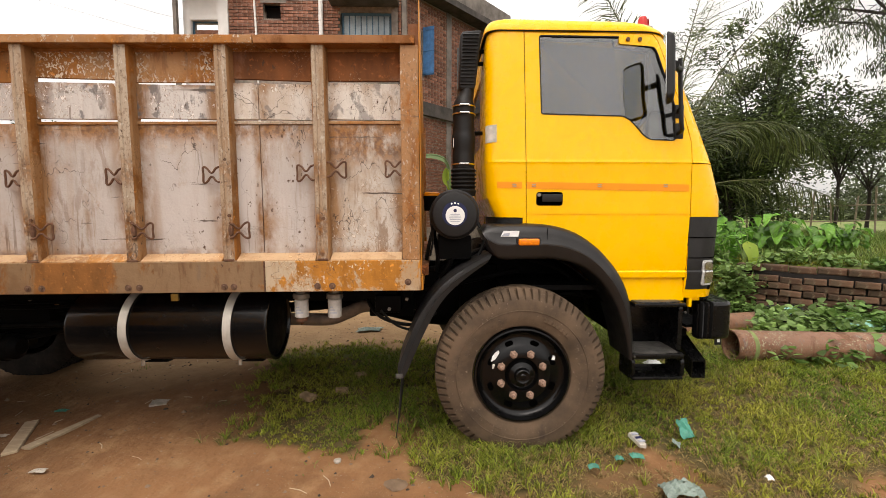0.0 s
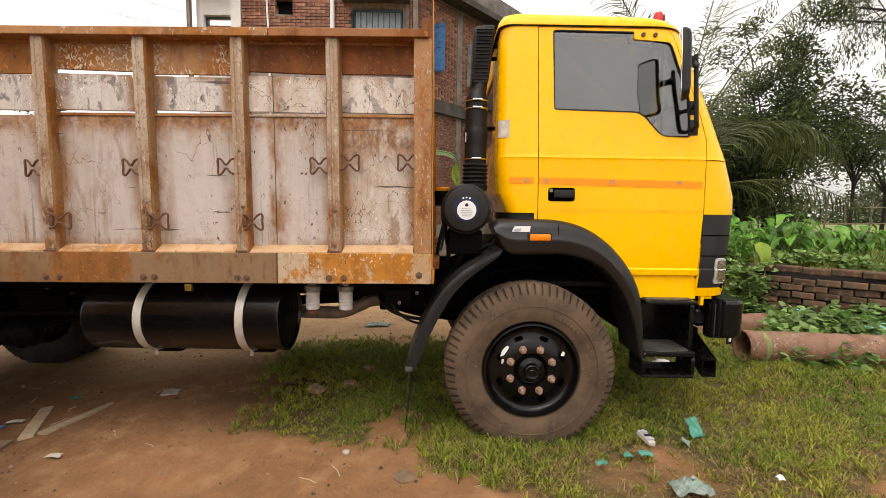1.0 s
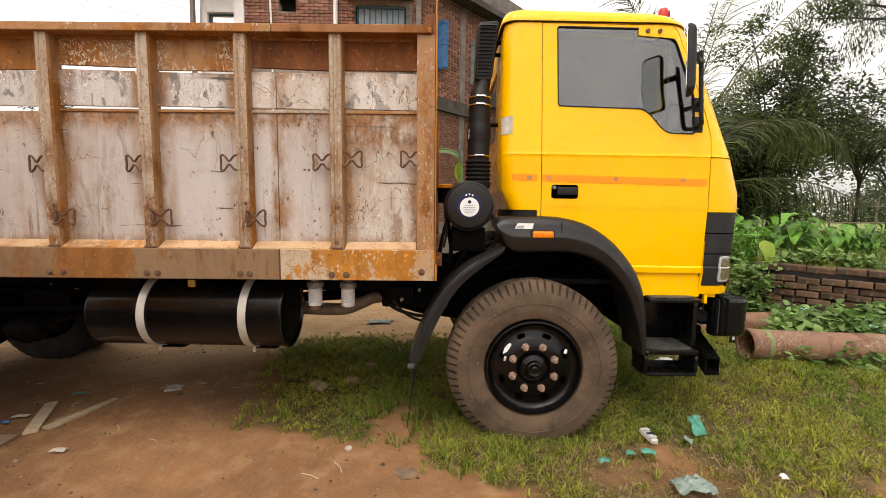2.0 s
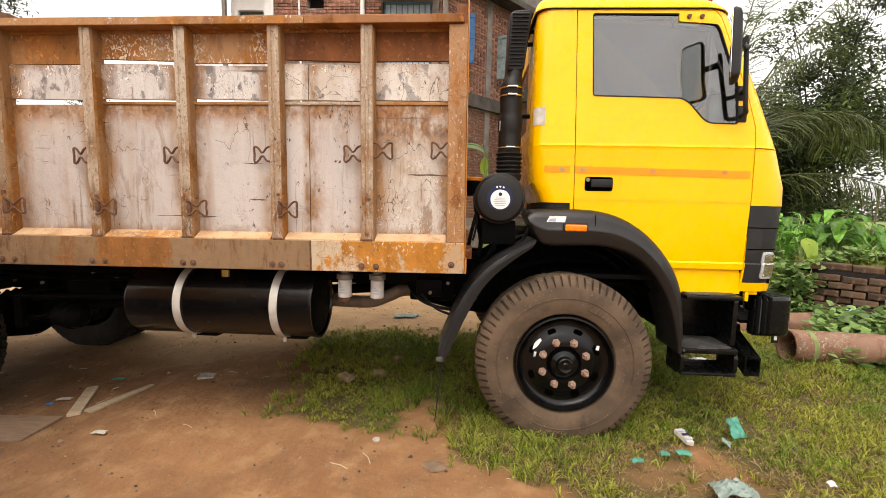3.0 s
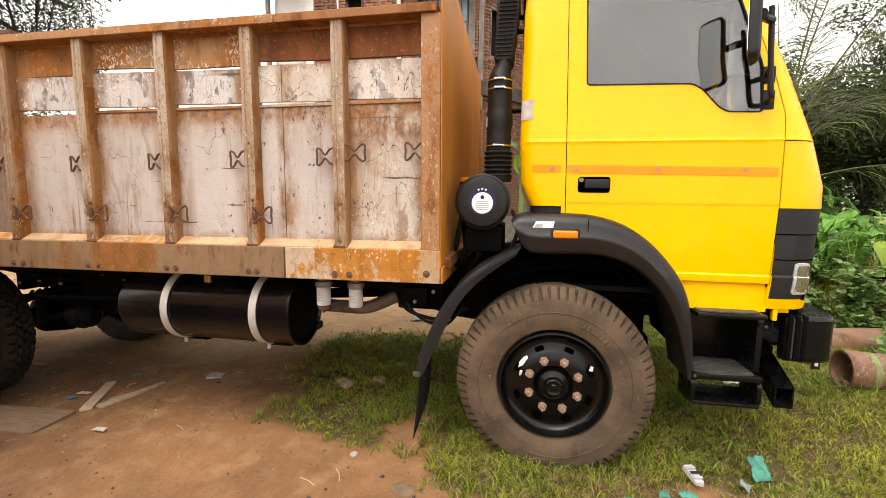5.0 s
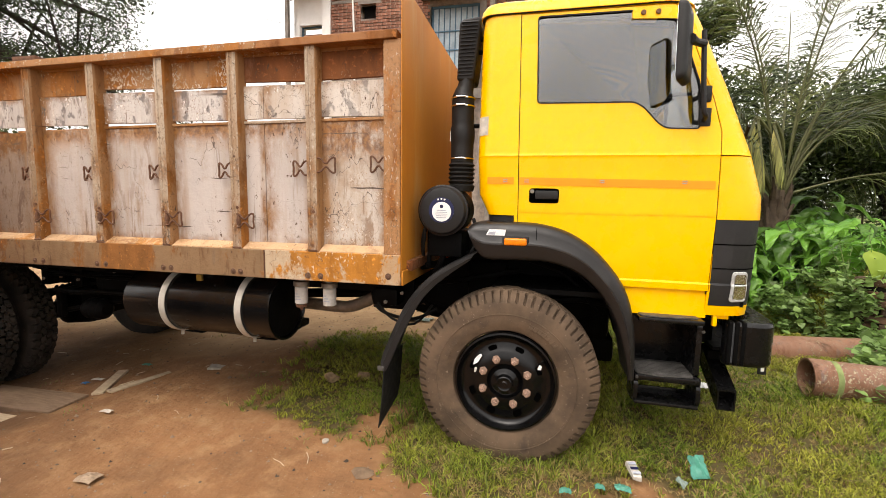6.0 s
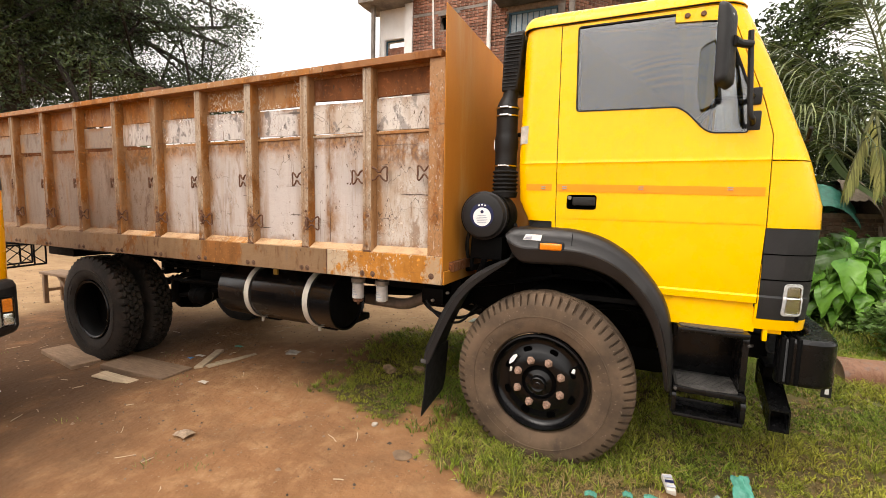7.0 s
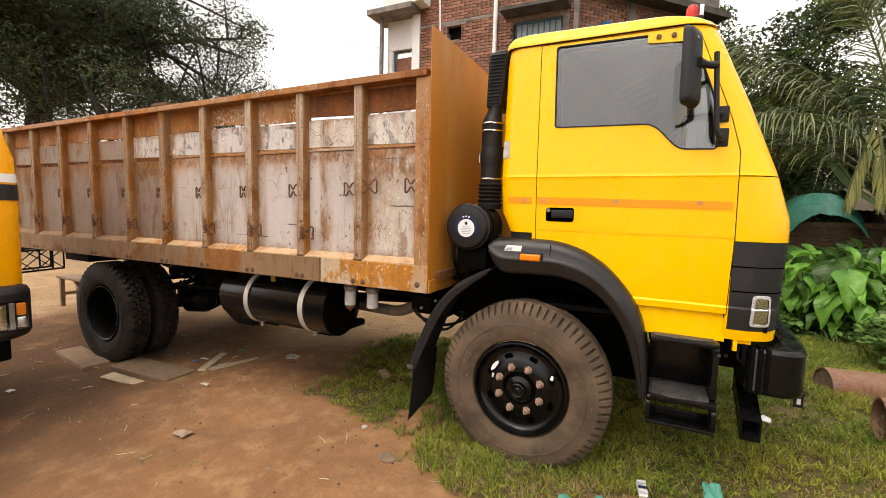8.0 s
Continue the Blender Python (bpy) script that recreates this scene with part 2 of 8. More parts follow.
def weathered(name, paint, rust, amount, shift, marks=0.6, flakes=0.0, cream=None, stain=None, streak=0.45, edge=0.0, speck=0.0, bands=(), smudge=0.0, runs=0.0, crackle=0.0, blot=2.3, crisp=0.09):
    """Old paint over steel: cloudy stains, rust patches, peeling flakes, scratches and cracks.
    amount 0..1: how much has rusted; flakes 0..1: how much of it has peeled."""
    n = Nodes(name, 0.6, 0.0, 0.3)
    stain = stain or (paint[0] * 0.66, paint[1] * 0.5, paint[2] * 0.36)
    cream = cream or tuple(min(0.8, v * 1.25) for v in paint)
    c = n.mix(n.noise(1.7, 0.3, 0.72, 7, (1, 1, 0.55), shift=shift), paint, tuple(v * 0.8 for v in paint))
    c = n.mix(n.mul(n.noise(11, 0.46, 0.72, 6, (1, 1, 0.10), shift=shift + 1), streak), c, stain)
    c = n.mix(n.mul(n.noise(3.2, 0.52, 0.66, 9, (1, 1, 0.7), 0.7, 0.3, shift + 1.5), 0.6), c, stain)
    grime = n.mul(n.noise(13, 0.515, 0.59, 8, (1, 1, 0.28), 0.7, 0.8, shift + 14), n.noise(1.3, 0.40, 0.62, 4, (1, 1, 0.6), shift=shift + 15))
    c = n.mix(n.mul(grime, 0.75), c, (stain[0] * 0.62, stain[1] * 0.55, stain[2] * 0.5))
    hi = 0.70 - 0.36 * amount
    patch = n.noise(blot, hi, hi + crisp, 10, (1, 1, 0.6), 0.7, 0.5, shift + 2)
    rust2 = tuple(v * 0.52 for v in rust)
    rc = n.mix(n.noise(6, 0.35, 0.68, 8, (1, 1, 0.4), shift=shift + 3), rust, rust2)
    rc = n.mix(n.noise(34, 0.56, 0.68, 4, shift=shift + 4), rc, tuple(min(0.8, v * 1.45) for v in rust))
    c = n.mix(patch, c, rc)
    if edge:
        # rust creeping in from the welded ends and the top of each sheet
        sx = n.nt.nodes.new("ShaderNodeSeparateXYZ")
        n.nt.links.new(n.tc.outputs["Generated"], sx.inputs["Vector"])
        far = n.nt.nodes.new("ShaderNodeMath")
        far.operation = "MULTIPLY_ADD"
        n.nt.links.new(sx.outputs["X"], far.inputs[0])
        far.inputs[1].default_value, far.inputs[2].default_value = 2.0, -1.0
        ab = n.nt.nodes.new("ShaderNodeMath")
        ab.operation = "ABSOLUTE"
        n.nt.links.new(far.outputs["Value"], ab.inputs[0])
        top = n.ramp(sx.outputs["Z"], 0.72, 1.0)
        ends = n.ramp(ab.outputs["Value"], 0.42, 0.86)
        wob = n.noise(4.5, 0.36, 0.62, 8, (1, 1, 0.45), 0.7, 0.4, shift + 21)
        side = n.mul(ends, wob)
        c = n.mix(n.mul(side, 2.4 * edge), c, n.mix(n.noise(9, 0.35, 0.65, 6, (1, 1, 0.5), shift=shift + 24), (0.21, 0.10, 0.042), (0.31, 0.175, 0.085)))
        c = n.mix(n.mul(n.mul(top, n.noise(6, 0.40, 0.56, 8, (1, 1, 0.8), 0.7, 0.6, shift + 22)), 1.6 * edge), c, rc)
    if flakes:
        f = 0.63 - 0.14 * flakes
        area = n.noise(1.9, 0.52 - 0.16 * flakes, 0.60 - 0.16 * flakes, 3, shift=shift + 10)
        rim = n.noise(52, f - 0.035, f - 0.015, 6, (1, 1, 0.75), 0.55, 1.2, shift + 11)
        core = n.noise(52, f, f + 0.012, 6, (1, 1, 0.75), 0.55, 1.2, shift + 11)
        c = n.mix(n.mul(n.mul(rim, area), 0.85), c, rust2)
        c = n.mix(n.mul(core, area), c, cream)
    if runs:
        # thin dark runs where rain has washed the rust down
        c = n.mix(n.mul(n.mul(n.noise(26, 0.56, 0.64, 5, (1, 1, 0.035), 0.65, 0.3, shift + 41), n.noise(2.2, 0.46, 0.62, 5, (1, 1, 0.7), shift=shift + 42)), runs), c, (0.15, 0.092, 0.055))
        c = n.mix(n.mul(n.mul(n.noise(9, 0.57, 0.67, 5, (1, 1, 0.06), 0.65, 0.3, shift + 43), n.noise(1.8, 0.46, 0.60, 5, shift=shift + 44)), runs), c, (0.24, 0.135, 0.06))
    if smudge:
        c = n.mix(n.mul(n.noise(15, 0.58, 0.64, 4, (0.9, 1, 0.7), 0.55, 0.2, shift + 45), smudge), c, (0.13, 0.115, 0.11))
    if bands:
        sz = n.nt.nodes.new("ShaderNodeSeparateXYZ")
        n.nt.links.new(n.tc.outputs["Object"], sz.inputs["Vector"])
        for k, (z0, half, much) in enumerate(bands):
            off = n.nt.nodes.new("ShaderNodeMath")
            off.operation = "SUBTRACT"
            off.inputs[1].default_value = z0
            n.nt.links.new(sz.outputs["Z"], off.inputs[0])
            ab = n.nt.nodes.new("ShaderNodeMath")
            ab.operation = "ABSOLUTE"
            n.nt.links.new(off.outputs["Value"], ab.inputs[0])
            m = n.mul(n.ramp(ab.outputs["Value"], half, half * 0.25), n.noise(11, 0.38, 0.56, 8, (1, 1, 0.5), 0.7, 0.6, shift + 51 + k))
            c = n.mix(n.mul(m, much), c, n.mix(n.noise(30, 0.4, 0.6, 5, shift=shift + 55), (0.27, 0.115, 0.030), (0.125, 0.052, 0.019)))
    if crackle:
        fine = n.mul(n.cracks(7.5, 0.0, 0.016, (1, 1, 0.75)), n.noise(2.4, 0.48, 0.56, 4, shift=shift + 61))
        c = n.mix(n.mul(fine, crackle), c, (0.075, 0.048, 0.032))
        fine = n.mul(n.cracks(2.1, 0.0, 0.007, (1, 1, 1.4)), n.noise(1.1, 0.46, 0.54, 4, shift=shift + 63))
        c = n.mix(n.mul(fine, crackle), c, (0.05, 0.034, 0.026))
    chips = n.noise(38, 0.62, 0.65, 5, (1, 1, 0.6), shift=shift + 5)
    c = n.mix(n.mul(chips, n.noise(2.6, 0.46, 0.60, 3, shift=shift + 6)), c, (0.085, 0.045, 0.025))
    if speck:
        c = n.mix(n.mul(n.noise(75, 0.52, 0.62, 4, (1, 1, 0.6), 0.6, 0.5, shift + 31), speck), c, (0.15, 0.085, 0.045))
        c = n.mix(n.mul(n.noise(60, 0.58, 0.66, 4, (1, 1, 0.5), 0.6, 0.5, shift + 33), speck), c, (0.60, 0.53, 0.45))
    scr = n.mul(n.cracks(3.6, 0.0, 0.010, (1, 1, 0.55)), n.noise(1.5, 0.50, 0.58, 3, shift=shift + 7))
    c = n.mix(n.mul(scr, marks), c, (0.05, 0.035, 0.028))
    scr2 = n.mul(n.noise(4, 0.655, 0.67, 4, (0.5, 1, 11), shift=shift + 8), n.noise(2.1, 0.48, 0.58, 3, shift=shift + 9))
    c = n.mix(n.mul(scr2, marks), c, (0.09, 0.065, 0.05))
    scr3 = n.mul(n.noise(3.5, 0.655, 0.67, 3, (8, 1, 0.5), shift=shift + 12), n.noise(1.7, 0.5, 0.6, 3, shift=shift + 13))
    c = n.mix(n.mul(scr3, marks), c, (0.16, 0.11, 0.075))
    n.colour(c).rough(patch, 0.48, 0.85).bump(n.noise(18, 0.25, 0.75, 9, shift=shift), 0.4, 0.006)
    return n.mat


RUST = (0.37, 0.145, 0.032)
TOP, FOOT = (2.10, 0.10, 0.8), (1.33, 0.07, 0.5)
M_PANEL = weathered("worn_pale_panel_paint", (0.51, 0.455, 0.42), (0.35, 0.175, 0.065), 0.22, 3.0, 1.0, 0.0, streak=0.5, edge=0.5, bands=(TOP, FOOT), runs=0.8, crackle=0.25)
M_PANELF = weathered("peeling_panel_paint", (0.53, 0.475, 0.42), (0.36, 0.155, 0.042), 0.42, 5.0, 1.0, 0.3, (0.62, 0.55, 0.47), edge=0.65, bands=((2.02, 0.22, 0.85), FOOT), runs=0.7, crackle=0.6)
M_WHITE = weathered("worn_white_board_paint", (0.59, 0.545, 0.51), (0.33, 0.17, 0.075), 0.24, 11.0, 0.9, 0.25, stain=(0.26, 0.23, 0.22), edge=0.6, smudge=0.8, crackle=0.3, runs=0.6)
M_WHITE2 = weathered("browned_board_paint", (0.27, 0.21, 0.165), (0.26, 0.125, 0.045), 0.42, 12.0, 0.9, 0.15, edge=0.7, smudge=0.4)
M_FLANK = weathered("rusted_post_flank", (0.35, 0.19, 0.085), (0.32, 0.125, 0.026), 0.66, 71.0, 0.5, 0.1)
M_WHITEF = weathered("peeling_white_board_paint", (0.62, 0.56, 0.50), (0.36, 0.19, 0.085), 0.24, 14.0, 1.0, 0.2, (0.72, 0.68, 0.62), edge=0.4, smudge=0.6, crackle=0.9)
M_POST = weathered("worn_beige_post_paint", (0.45, 0.355, 0.265), (0.38, 0.15, 0.038), 0.36, 7.0, 0.9, 0.0, streak=0.9, speck=0.5, bands=((1.50, 0.16, 1.0), (1.33, 0.08, 1.0), (1.84, 0.12, 0.6)), runs=0.6)
M_POSTR = weathered("rusty_post_paint", (0.30, 0.205, 0.13), (0.27, 0.105, 0.025), 0.42, 9.0, 0.7, 0.0, streak=0.8, speck=0.35, bands=((1.48, 0.20, 1.0), (1.33, 0.10, 1.0)), runs=0.6)
M_RAIL = weathered("rusty_rail_paint", (0.38, 0.185, 0.068), RUST, 0.66, 19.0, 0.4, 0.28, (0.52, 0.44, 0.35))
M_BOARD = weathered("flaking_rusty_board_paint", (0.40, 0.20, 0.075), (0.39, 0.155, 0.034), 0.62, 61.0, 0.3, 0.6, (0.58, 0.48, 0.37), runs=0.5)
M_BOARDR = weathered("rusty_rear_board_paint", (0.34, 0.165, 0.06), (0.33, 0.13, 0.03), 0.62, 61.0, 0.3, 0.22, (0.50, 0.40, 0.30), runs=0.6)
# ledge orange made paler, with the sky light on its slope painted in
M_LEDGE = weathered("sky_lit_orange_ledge_paint", (0.54, 0.355, 0.205), (0.46, 0.205, 0.055), 0.50, 63.0, 0.3, 0.2, crackle=0.4)
M_SILL = weathered("stained_sill_paint", (0.53, 0.40, 0.27), (0.42, 0.175, 0.04), 0.36, 23.0, 0.5, 0.0, stain=(0.39, 0.26, 0.15), streak=0.30, blot=1.5, crisp=0.05, crackle=0.3, smudge=0.15)
M_SILLR = weathered("rust_streaked_sill_paint", (0.235, 0.145, 0.078), (0.26, 0.105, 0.026), 0.50, 23.0, 0.5, 0.0, stain=(0.15, 0.075, 0.034), streak=0.6, blot=1.7, crisp=0.06)
M_SILLF = weathered("rust_stained_sill_paint", (0.47, 0.37, 0.26), (0.46, 0.185, 0.026), 0.62, 27.0, 0.4, 0.25, stain=(0.36, 0.19, 0.07), streak=0.25, blot=2.0, crisp=0.035, crackle=0.5)
M_RUSTY = weathered("rusty_steel", (0.24, 0.105, 0.05), (0.20, 0.068, 0.02), 0.75, 31.0, 0.4, 0.2, (0.42, 0.28, 0.18))
M_RAILF = weathered("smooth_rusty_rail", (0.31, 0.125, 0.035), (0.24, 0.085, 0.02), 0.5, 17.0, 0.3)
M_HOOK = plain("rusted_iron", (0.12, 0.055, 0.030), 0.75, 0.0, 0.3, 40)
n = Nodes("orange_primer_steel", 0.55, 0.0, 0.4)
c = n.mix(n.noise(1.6, 0.3, 0.7, 6, (1, 1, 0.35)), (0.50, 0.195, 0.018), (0.38, 0.135, 0.013))
c = n.mix(n.mul(n.noise(4.0, 0.5, 0.72, 7, (1, 1, 0.2), shift=4), 0.6), c, (0.48, 0.30, 0.12))
n.colour(c).bump(n.noise(60, 0.3, 0.7), 0.12, 0.003)
M_HEAD = n.mat

n = Nodes("yellow_cab_paint", 0.28, 0.0, 0.5)
n.colour(n.mix(n.noise(1.4, 0.3, 0.7), (0.92, 0.495, 0.0008), (0.88, 0.462, 0.0008)))
n.bsdf.inputs["Specular IOR Level"].default_value = 0.28
n.rough(n.noise(9, 0.3, 0.7), 0.22, 0.34)
n.bsdf.inputs["Coat Weight"].default_value, n.bsdf.inputs["Coat Roughness"].default_value = 0.12, 0.06
M_YELLOW = n.mat
M_ORANGE_CAB = plain("orange_yellow_cab_paint", (0.85, 0.36, 0.004), 0.3, 0, 0.05, 2, 0)
M_STRIPE = plain("orange_decal", (0.80, 0.27, 0.005), 0.4, 0, 0.05, 5, 0)
M_PLASTIC = plain("black_moulded_plastic", (0.013, 0.0125, 0.0125), 0.5, 0, 0.2, 6, 0.15, 0.28)
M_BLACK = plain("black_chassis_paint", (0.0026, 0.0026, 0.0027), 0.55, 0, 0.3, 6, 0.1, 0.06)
M_GLOSS = plain("black_gloss_paint", (0.0028, 0.0028, 0.003), 0.2, 0, 0.2, 3, 0.03, 0.28)
M_SATIN = plain("black_satin_paint", (0.0035, 0.0035, 0.0037), 0.26, 0, 0.3, 5, 0.06, 0.28)
M_RUBBER = plain("black_rubber", (0.008, 0.0075, 0.007), 0.8, 0, 0.3, 8, 0.2)
n = Nodes("dusty_tyre_rubber", 0.85, 0, 0.25)
c = n.mix(n.noise(5, 0.3, 0.7, 8), (0.050, 0.034, 0.022), (0.115, 0.076, 0.048))
c = n.mix(n.mul(n.noise(2.6, 0.42, 0.66, 7, shift=4, distort=0.6), 0.65), c, (0.135, 0.088, 0.055))
c = n.mix(n.mul(n.noise(9, 0.55, 0.72, 7, shift=7), 0.55), c, (0.030, 0.022, 0.018))
c = n.mix(n.mul(n.noise(60, 0.63, 0.70, 3), 0.7), c, (0.22, 0.17, 0.13))
n.colour(c).bump(n.noise(70, 0.3, 0.7), 0.2, 0.004)
M_TYRE = n.mat
n = Nodes("dark_tyre_rubber", 0.75, 0, 0.3)
c = n.mix(n.noise(6, 0.35, 0.7, 8), (0.008, 0.0066, 0.0055), (0.030, 0.022, 0.017))
c = n.mix(n.mul(n.noise(30, 0.55, 0.70, 4, shift=3), 0.4), c, (0.060, 0.043, 0.032))
n.colour(c).bump(n.noise(60, 0.3, 0.7), 0.2, 0.004)
M_TYRE2 = n.mat
M_FENDER = plain("dusty_black_plastic", (0.0125, 0.011, 0.0105), 0.36, 0, 0.25, 7, 0.12)
M_NUT = plain("rusty_nut_steel", (0.26, 0.165, 0.12), 0.65, 0.1, 0.25, 60)
M_STRAP = plain("galvanised_strap", (0.45, 0.42, 0.37), 0.5, 0.2, 0.12, 20)
M_TREAD = plain("worn_tread_plate", (0.055, 0.052, 0.048), 0.55, 0.1, 0.35, 14, 0.3)
M_DIRTYLABEL = plain("dirty_white_paper", (0.50, 0.47, 0.42), 0.7, 0, 0.3, 22, 0.1)
M_LABEL = plain("white_label", (0.75, 0.75, 0.74), 0.5, 0, 0.04, 20, 0)
M_BLUE = plain("blue_label", (0.009, 0.013, 0.055), 0.4, 0, 0.1, 20, 0)
M_GREYINK = plain("grey_print", (0.35, 0.37, 0.42), 0.6, 0, 0.1, 20, 0)
M_AMBER = plain("amber_lens", (0.75, 0.20, 0.01), 0.15, 0, 0.1, 40, 0)
M_RED = plain("red_lens", (0.45, 0.02, 0.015), 0.2, 0, 0.1, 40, 0)
M_CHROME = plain("chrome_reflector", (0.75, 0.75, 0.74), 0.12, 1.0, 0.05, 30, 0.1)
M_LAMPRIM = plain("pale_grey_lamp_rim", (0.52, 0.53, 0.52), 0.3, 0.2, 0.08, 20, 0)
M_STEEL = plain("dull_steel", (0.24, 0.22, 0.19), 0.45, 0.5, 0.2, 20)
M_EXH = plain("dusty_pipe_steel", (0.24, 0.19, 0.15), 0.65, 0.3, 0.2, 15)
M_SEAT = plain("dark_seat_fabric", (0.045, 0.045, 0.05), 0.85, 0, 0.2, 20)
M_TEAL = plain("green_plastic_sheet", (0.05, 0.22, 0.16), 0.35, 0, 0.25, 12, 0.2)
M_GREYBAG = plain("grey_green_plastic_sheet", (0.17, 0.22, 0.19), 0.3, 0, 0.25, 12, 0.2)
M_FILM = plain("dusty_clear_film", (0.30, 0.215, 0.145), 0.35, 0, 0.25, 25, 0.2)
M_BURLAP = plain("brown_sacking", (0.15, 0.12, 0.085), 0.9, 0, 0.25, 25)
M_FRONTGREY = plain("dark_grey_plastic", (0.016, 0.016, 0.0165), 0.5, 0, 0.15, 12, 0.1)


def glass(name, tint, rough=0.0, ior=1.5):
    n = Nodes(name, rough, 0.0, 0.5)
    n.colour(tint)
    n.bsdf.inputs["Transmission Weight"].default_value = 1.0
    n.bsdf.inputs["IOR"].default_value = ior
    return n.mat


M_GLASS = glass("tinted_window_glass", (0.62, 0.68, 0.67), 0.0, 2.15)
M_CLEAR = glass("clear_lens_glass", (0.92, 0.94, 0.93))
n = Nodes("mirror_glass", 0.02, 1.0)
n.colour((0.75, 0.78, 0.77))
M_MIRROR = n.mat


def timber(name, a, b):
    n = Nodes(name, 0.8, 0, 0.3)
    f = n.noise(6, 0.3, 0.7, 8, (1, 9, 1), 0.65, 0.6)
    c = n.mix(f, a, b)
    c = n.mix(n.noise(3, 0.5, 0.75, 5, shift=3), c, tuple(v * 0.55 for v in a))
    n.colour(n.random_tint(c, 0.2)).bump(f, 0.4, 0.004)
    return n.mat


M_WOOD = timber("weathered_board", (0.28, 0.185, 0.12), (0.19, 0.125, 0.08))
M_WOODWET = timber("damp_board", (0.27, 0.175, 0.11), (0.18, 0.112, 0.068))
M_WOODPALE = timber("pale_split_wood", (0.48, 0.37, 0.25), (0.34, 0.25, 0.165))
# ---- ground ----
def grass_at(x, y):
    """How grassy the ground is: 0 bare earth, 1 lawn."""
    w = 0.14 * noise.noise((x * 1.7, y * 1.7, 3.0)) + 0.10 * noise.noise((x * 5, y * 5, 7.0))
    if y < 2.62:
        edge = -0.04 - 1.2 * (y - 2.37)
    elif y < 2.95:
        edge = -0.34 - 3.2 * (y - 2.62)
    else:
        edge = -1.33 - 0.22 * min(y - 2.95, 1.5)
    g = sstep(-0.22, 0.36, x - edge + w * 2.2)
    far = sstep(5.3, 4.5, y + w * 2) if x < 1.2 else 1.0
    g *= max(far, sstep(0.6, 1.8, x + w * 2))
    worn = sstep(0.75, 0.15, math.hypot((x - 1.2) / 1.0, (y - 2.3) / 0.55) + w)
    thin = sstep(0.12, 0.45, noise.noise((x * 1.9 + 4, y * 1.9, 11.0))) * sstep(3.8, 2.9, y)
    return g * (1 - 0.6 * worn) * (1 - 0.78 * thin)


WALL_A, WALL_B = Vector((3.85, 5.35)), Vector((6.6, 3.15))
WALL_D = (WALL_B - WALL_A).normalized()
WALL_N = Vector((-WALL_D.y, WALL_D.x))


def ground_z(x, y):
    z = 0.045 + 0.038 * min(max(x, -6.0), 3.5)
    beyond = (Vector((x, y)) - WALL_A).dot(WALL_N)
    along = (Vector((x, y)) - WALL_A).dot(WALL_D)
    z += 0.72 * sstep(0.05, 0.35, beyond) * sstep(-0.9, 0.3, along + 0.25 * beyond)
    z += 0.10 * sstep(2.0, 2.9, x) * sstep(2.9, 3.5, y) * sstep(6.0, 4.6, y)
    near = math.hypot(x, y - 3)
    z += 0.025 * noise.noise((x * 0.7, y * 0.7, 0)) * sstep(60, 20, near)
    if near < 14:
        z += 0.012 * noise.noise((x * 3.1, y * 3.1, 1)) + 0.006 * noise.noise((x * 9, y * 9, 2))
    return z


def ground_sheet():
    def steps(lo, hi, d, outer):
        mid = list(np.arange(lo, hi + d / 2, d))
        return [lo - o for o in outer[::-1]] + mid + [hi + o for o in outer]
    outer = [0.5, 1.2, 2.2, 4, 7, 12, 20, 35, 70, 150, 400, 1200]
    xs, ys = steps(-9.0, 7.0, 0.09, outer), steps(-1.0, 9.0, 0.09, outer)
    verts, cover = [], []
    for y in ys:
        for x in xs:
            verts.append((x, y, ground_z(x, y)))
            if y > 9.5 or x > 7:
                g = sstep(-2.0, 1.0, x + noise.noise((x * 0.3, y * 0.3, 5)) * 2)
            else:
                g = grass_at(x, y)
            cover.append(g)
    w = len(xs)
    faces = [(j * w + i, j * w + i + 1, (j + 1) * w + i + 1, (j + 1) * w + i) for j in range(len(ys) - 1) for i in range(w - 1)]
    me = raw_mesh("ground", verts, faces, M_GROUND, True)
    a = me.attributes.new("cover", "FLOAT", "POINT")
    a.data.foreach_set("value", cover)
    d = me.attributes.new("dry", "FLOAT", "POINT")
    d.data.foreach_set("value", [sstep(3.4, 5.2, v[1] + 0.6 * noise.noise((v[0] * 0.8, v[1] * 0.8, 21))) if v[0] > -5.5 else max(sstep(3.4, 5.2, v[1]), sstep(-6.5, -8.5, v[0]) * sstep(1.8, 3.2, v[1])) for v in verts])
    # earth darkened left and rear: damp soil plus the trucks' shade, as colour
    e = me.attributes.new("damp_shade", "FLOAT", "POINT")
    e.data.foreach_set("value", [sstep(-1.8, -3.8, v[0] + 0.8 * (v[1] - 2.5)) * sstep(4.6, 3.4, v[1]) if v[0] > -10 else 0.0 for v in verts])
    return tagged(new("ground", me), "bare brown earth yard with patchy green grass", "ground", kind="structure")


n = Nodes("earth_and_turf", 0.95, 0, 0.2)
at = n.nt.nodes.new("ShaderNodeAttribute")
at.attribute_name = "cover"
soil = n.mix(n.noise(0.9, 0.3, 0.7, 8), (0.262, 0.130, 0.058), (0.182, 0.089, 0.039))
soil = n.mix(n.noise(5, 0.45, 0.7, 8, shift=2), soil, (0.31, 0.172, 0.084))
soil = n.mix(n.mul(n.noise(1.6, 0.50, 0.72, 10, shift=5), 0.75), soil, (0.140, 0.072, 0.034))
soil = n.mix(n.noise(90, 0.66, 0.72, 2, shift=6), soil, (0.34, 0.27, 0.19))
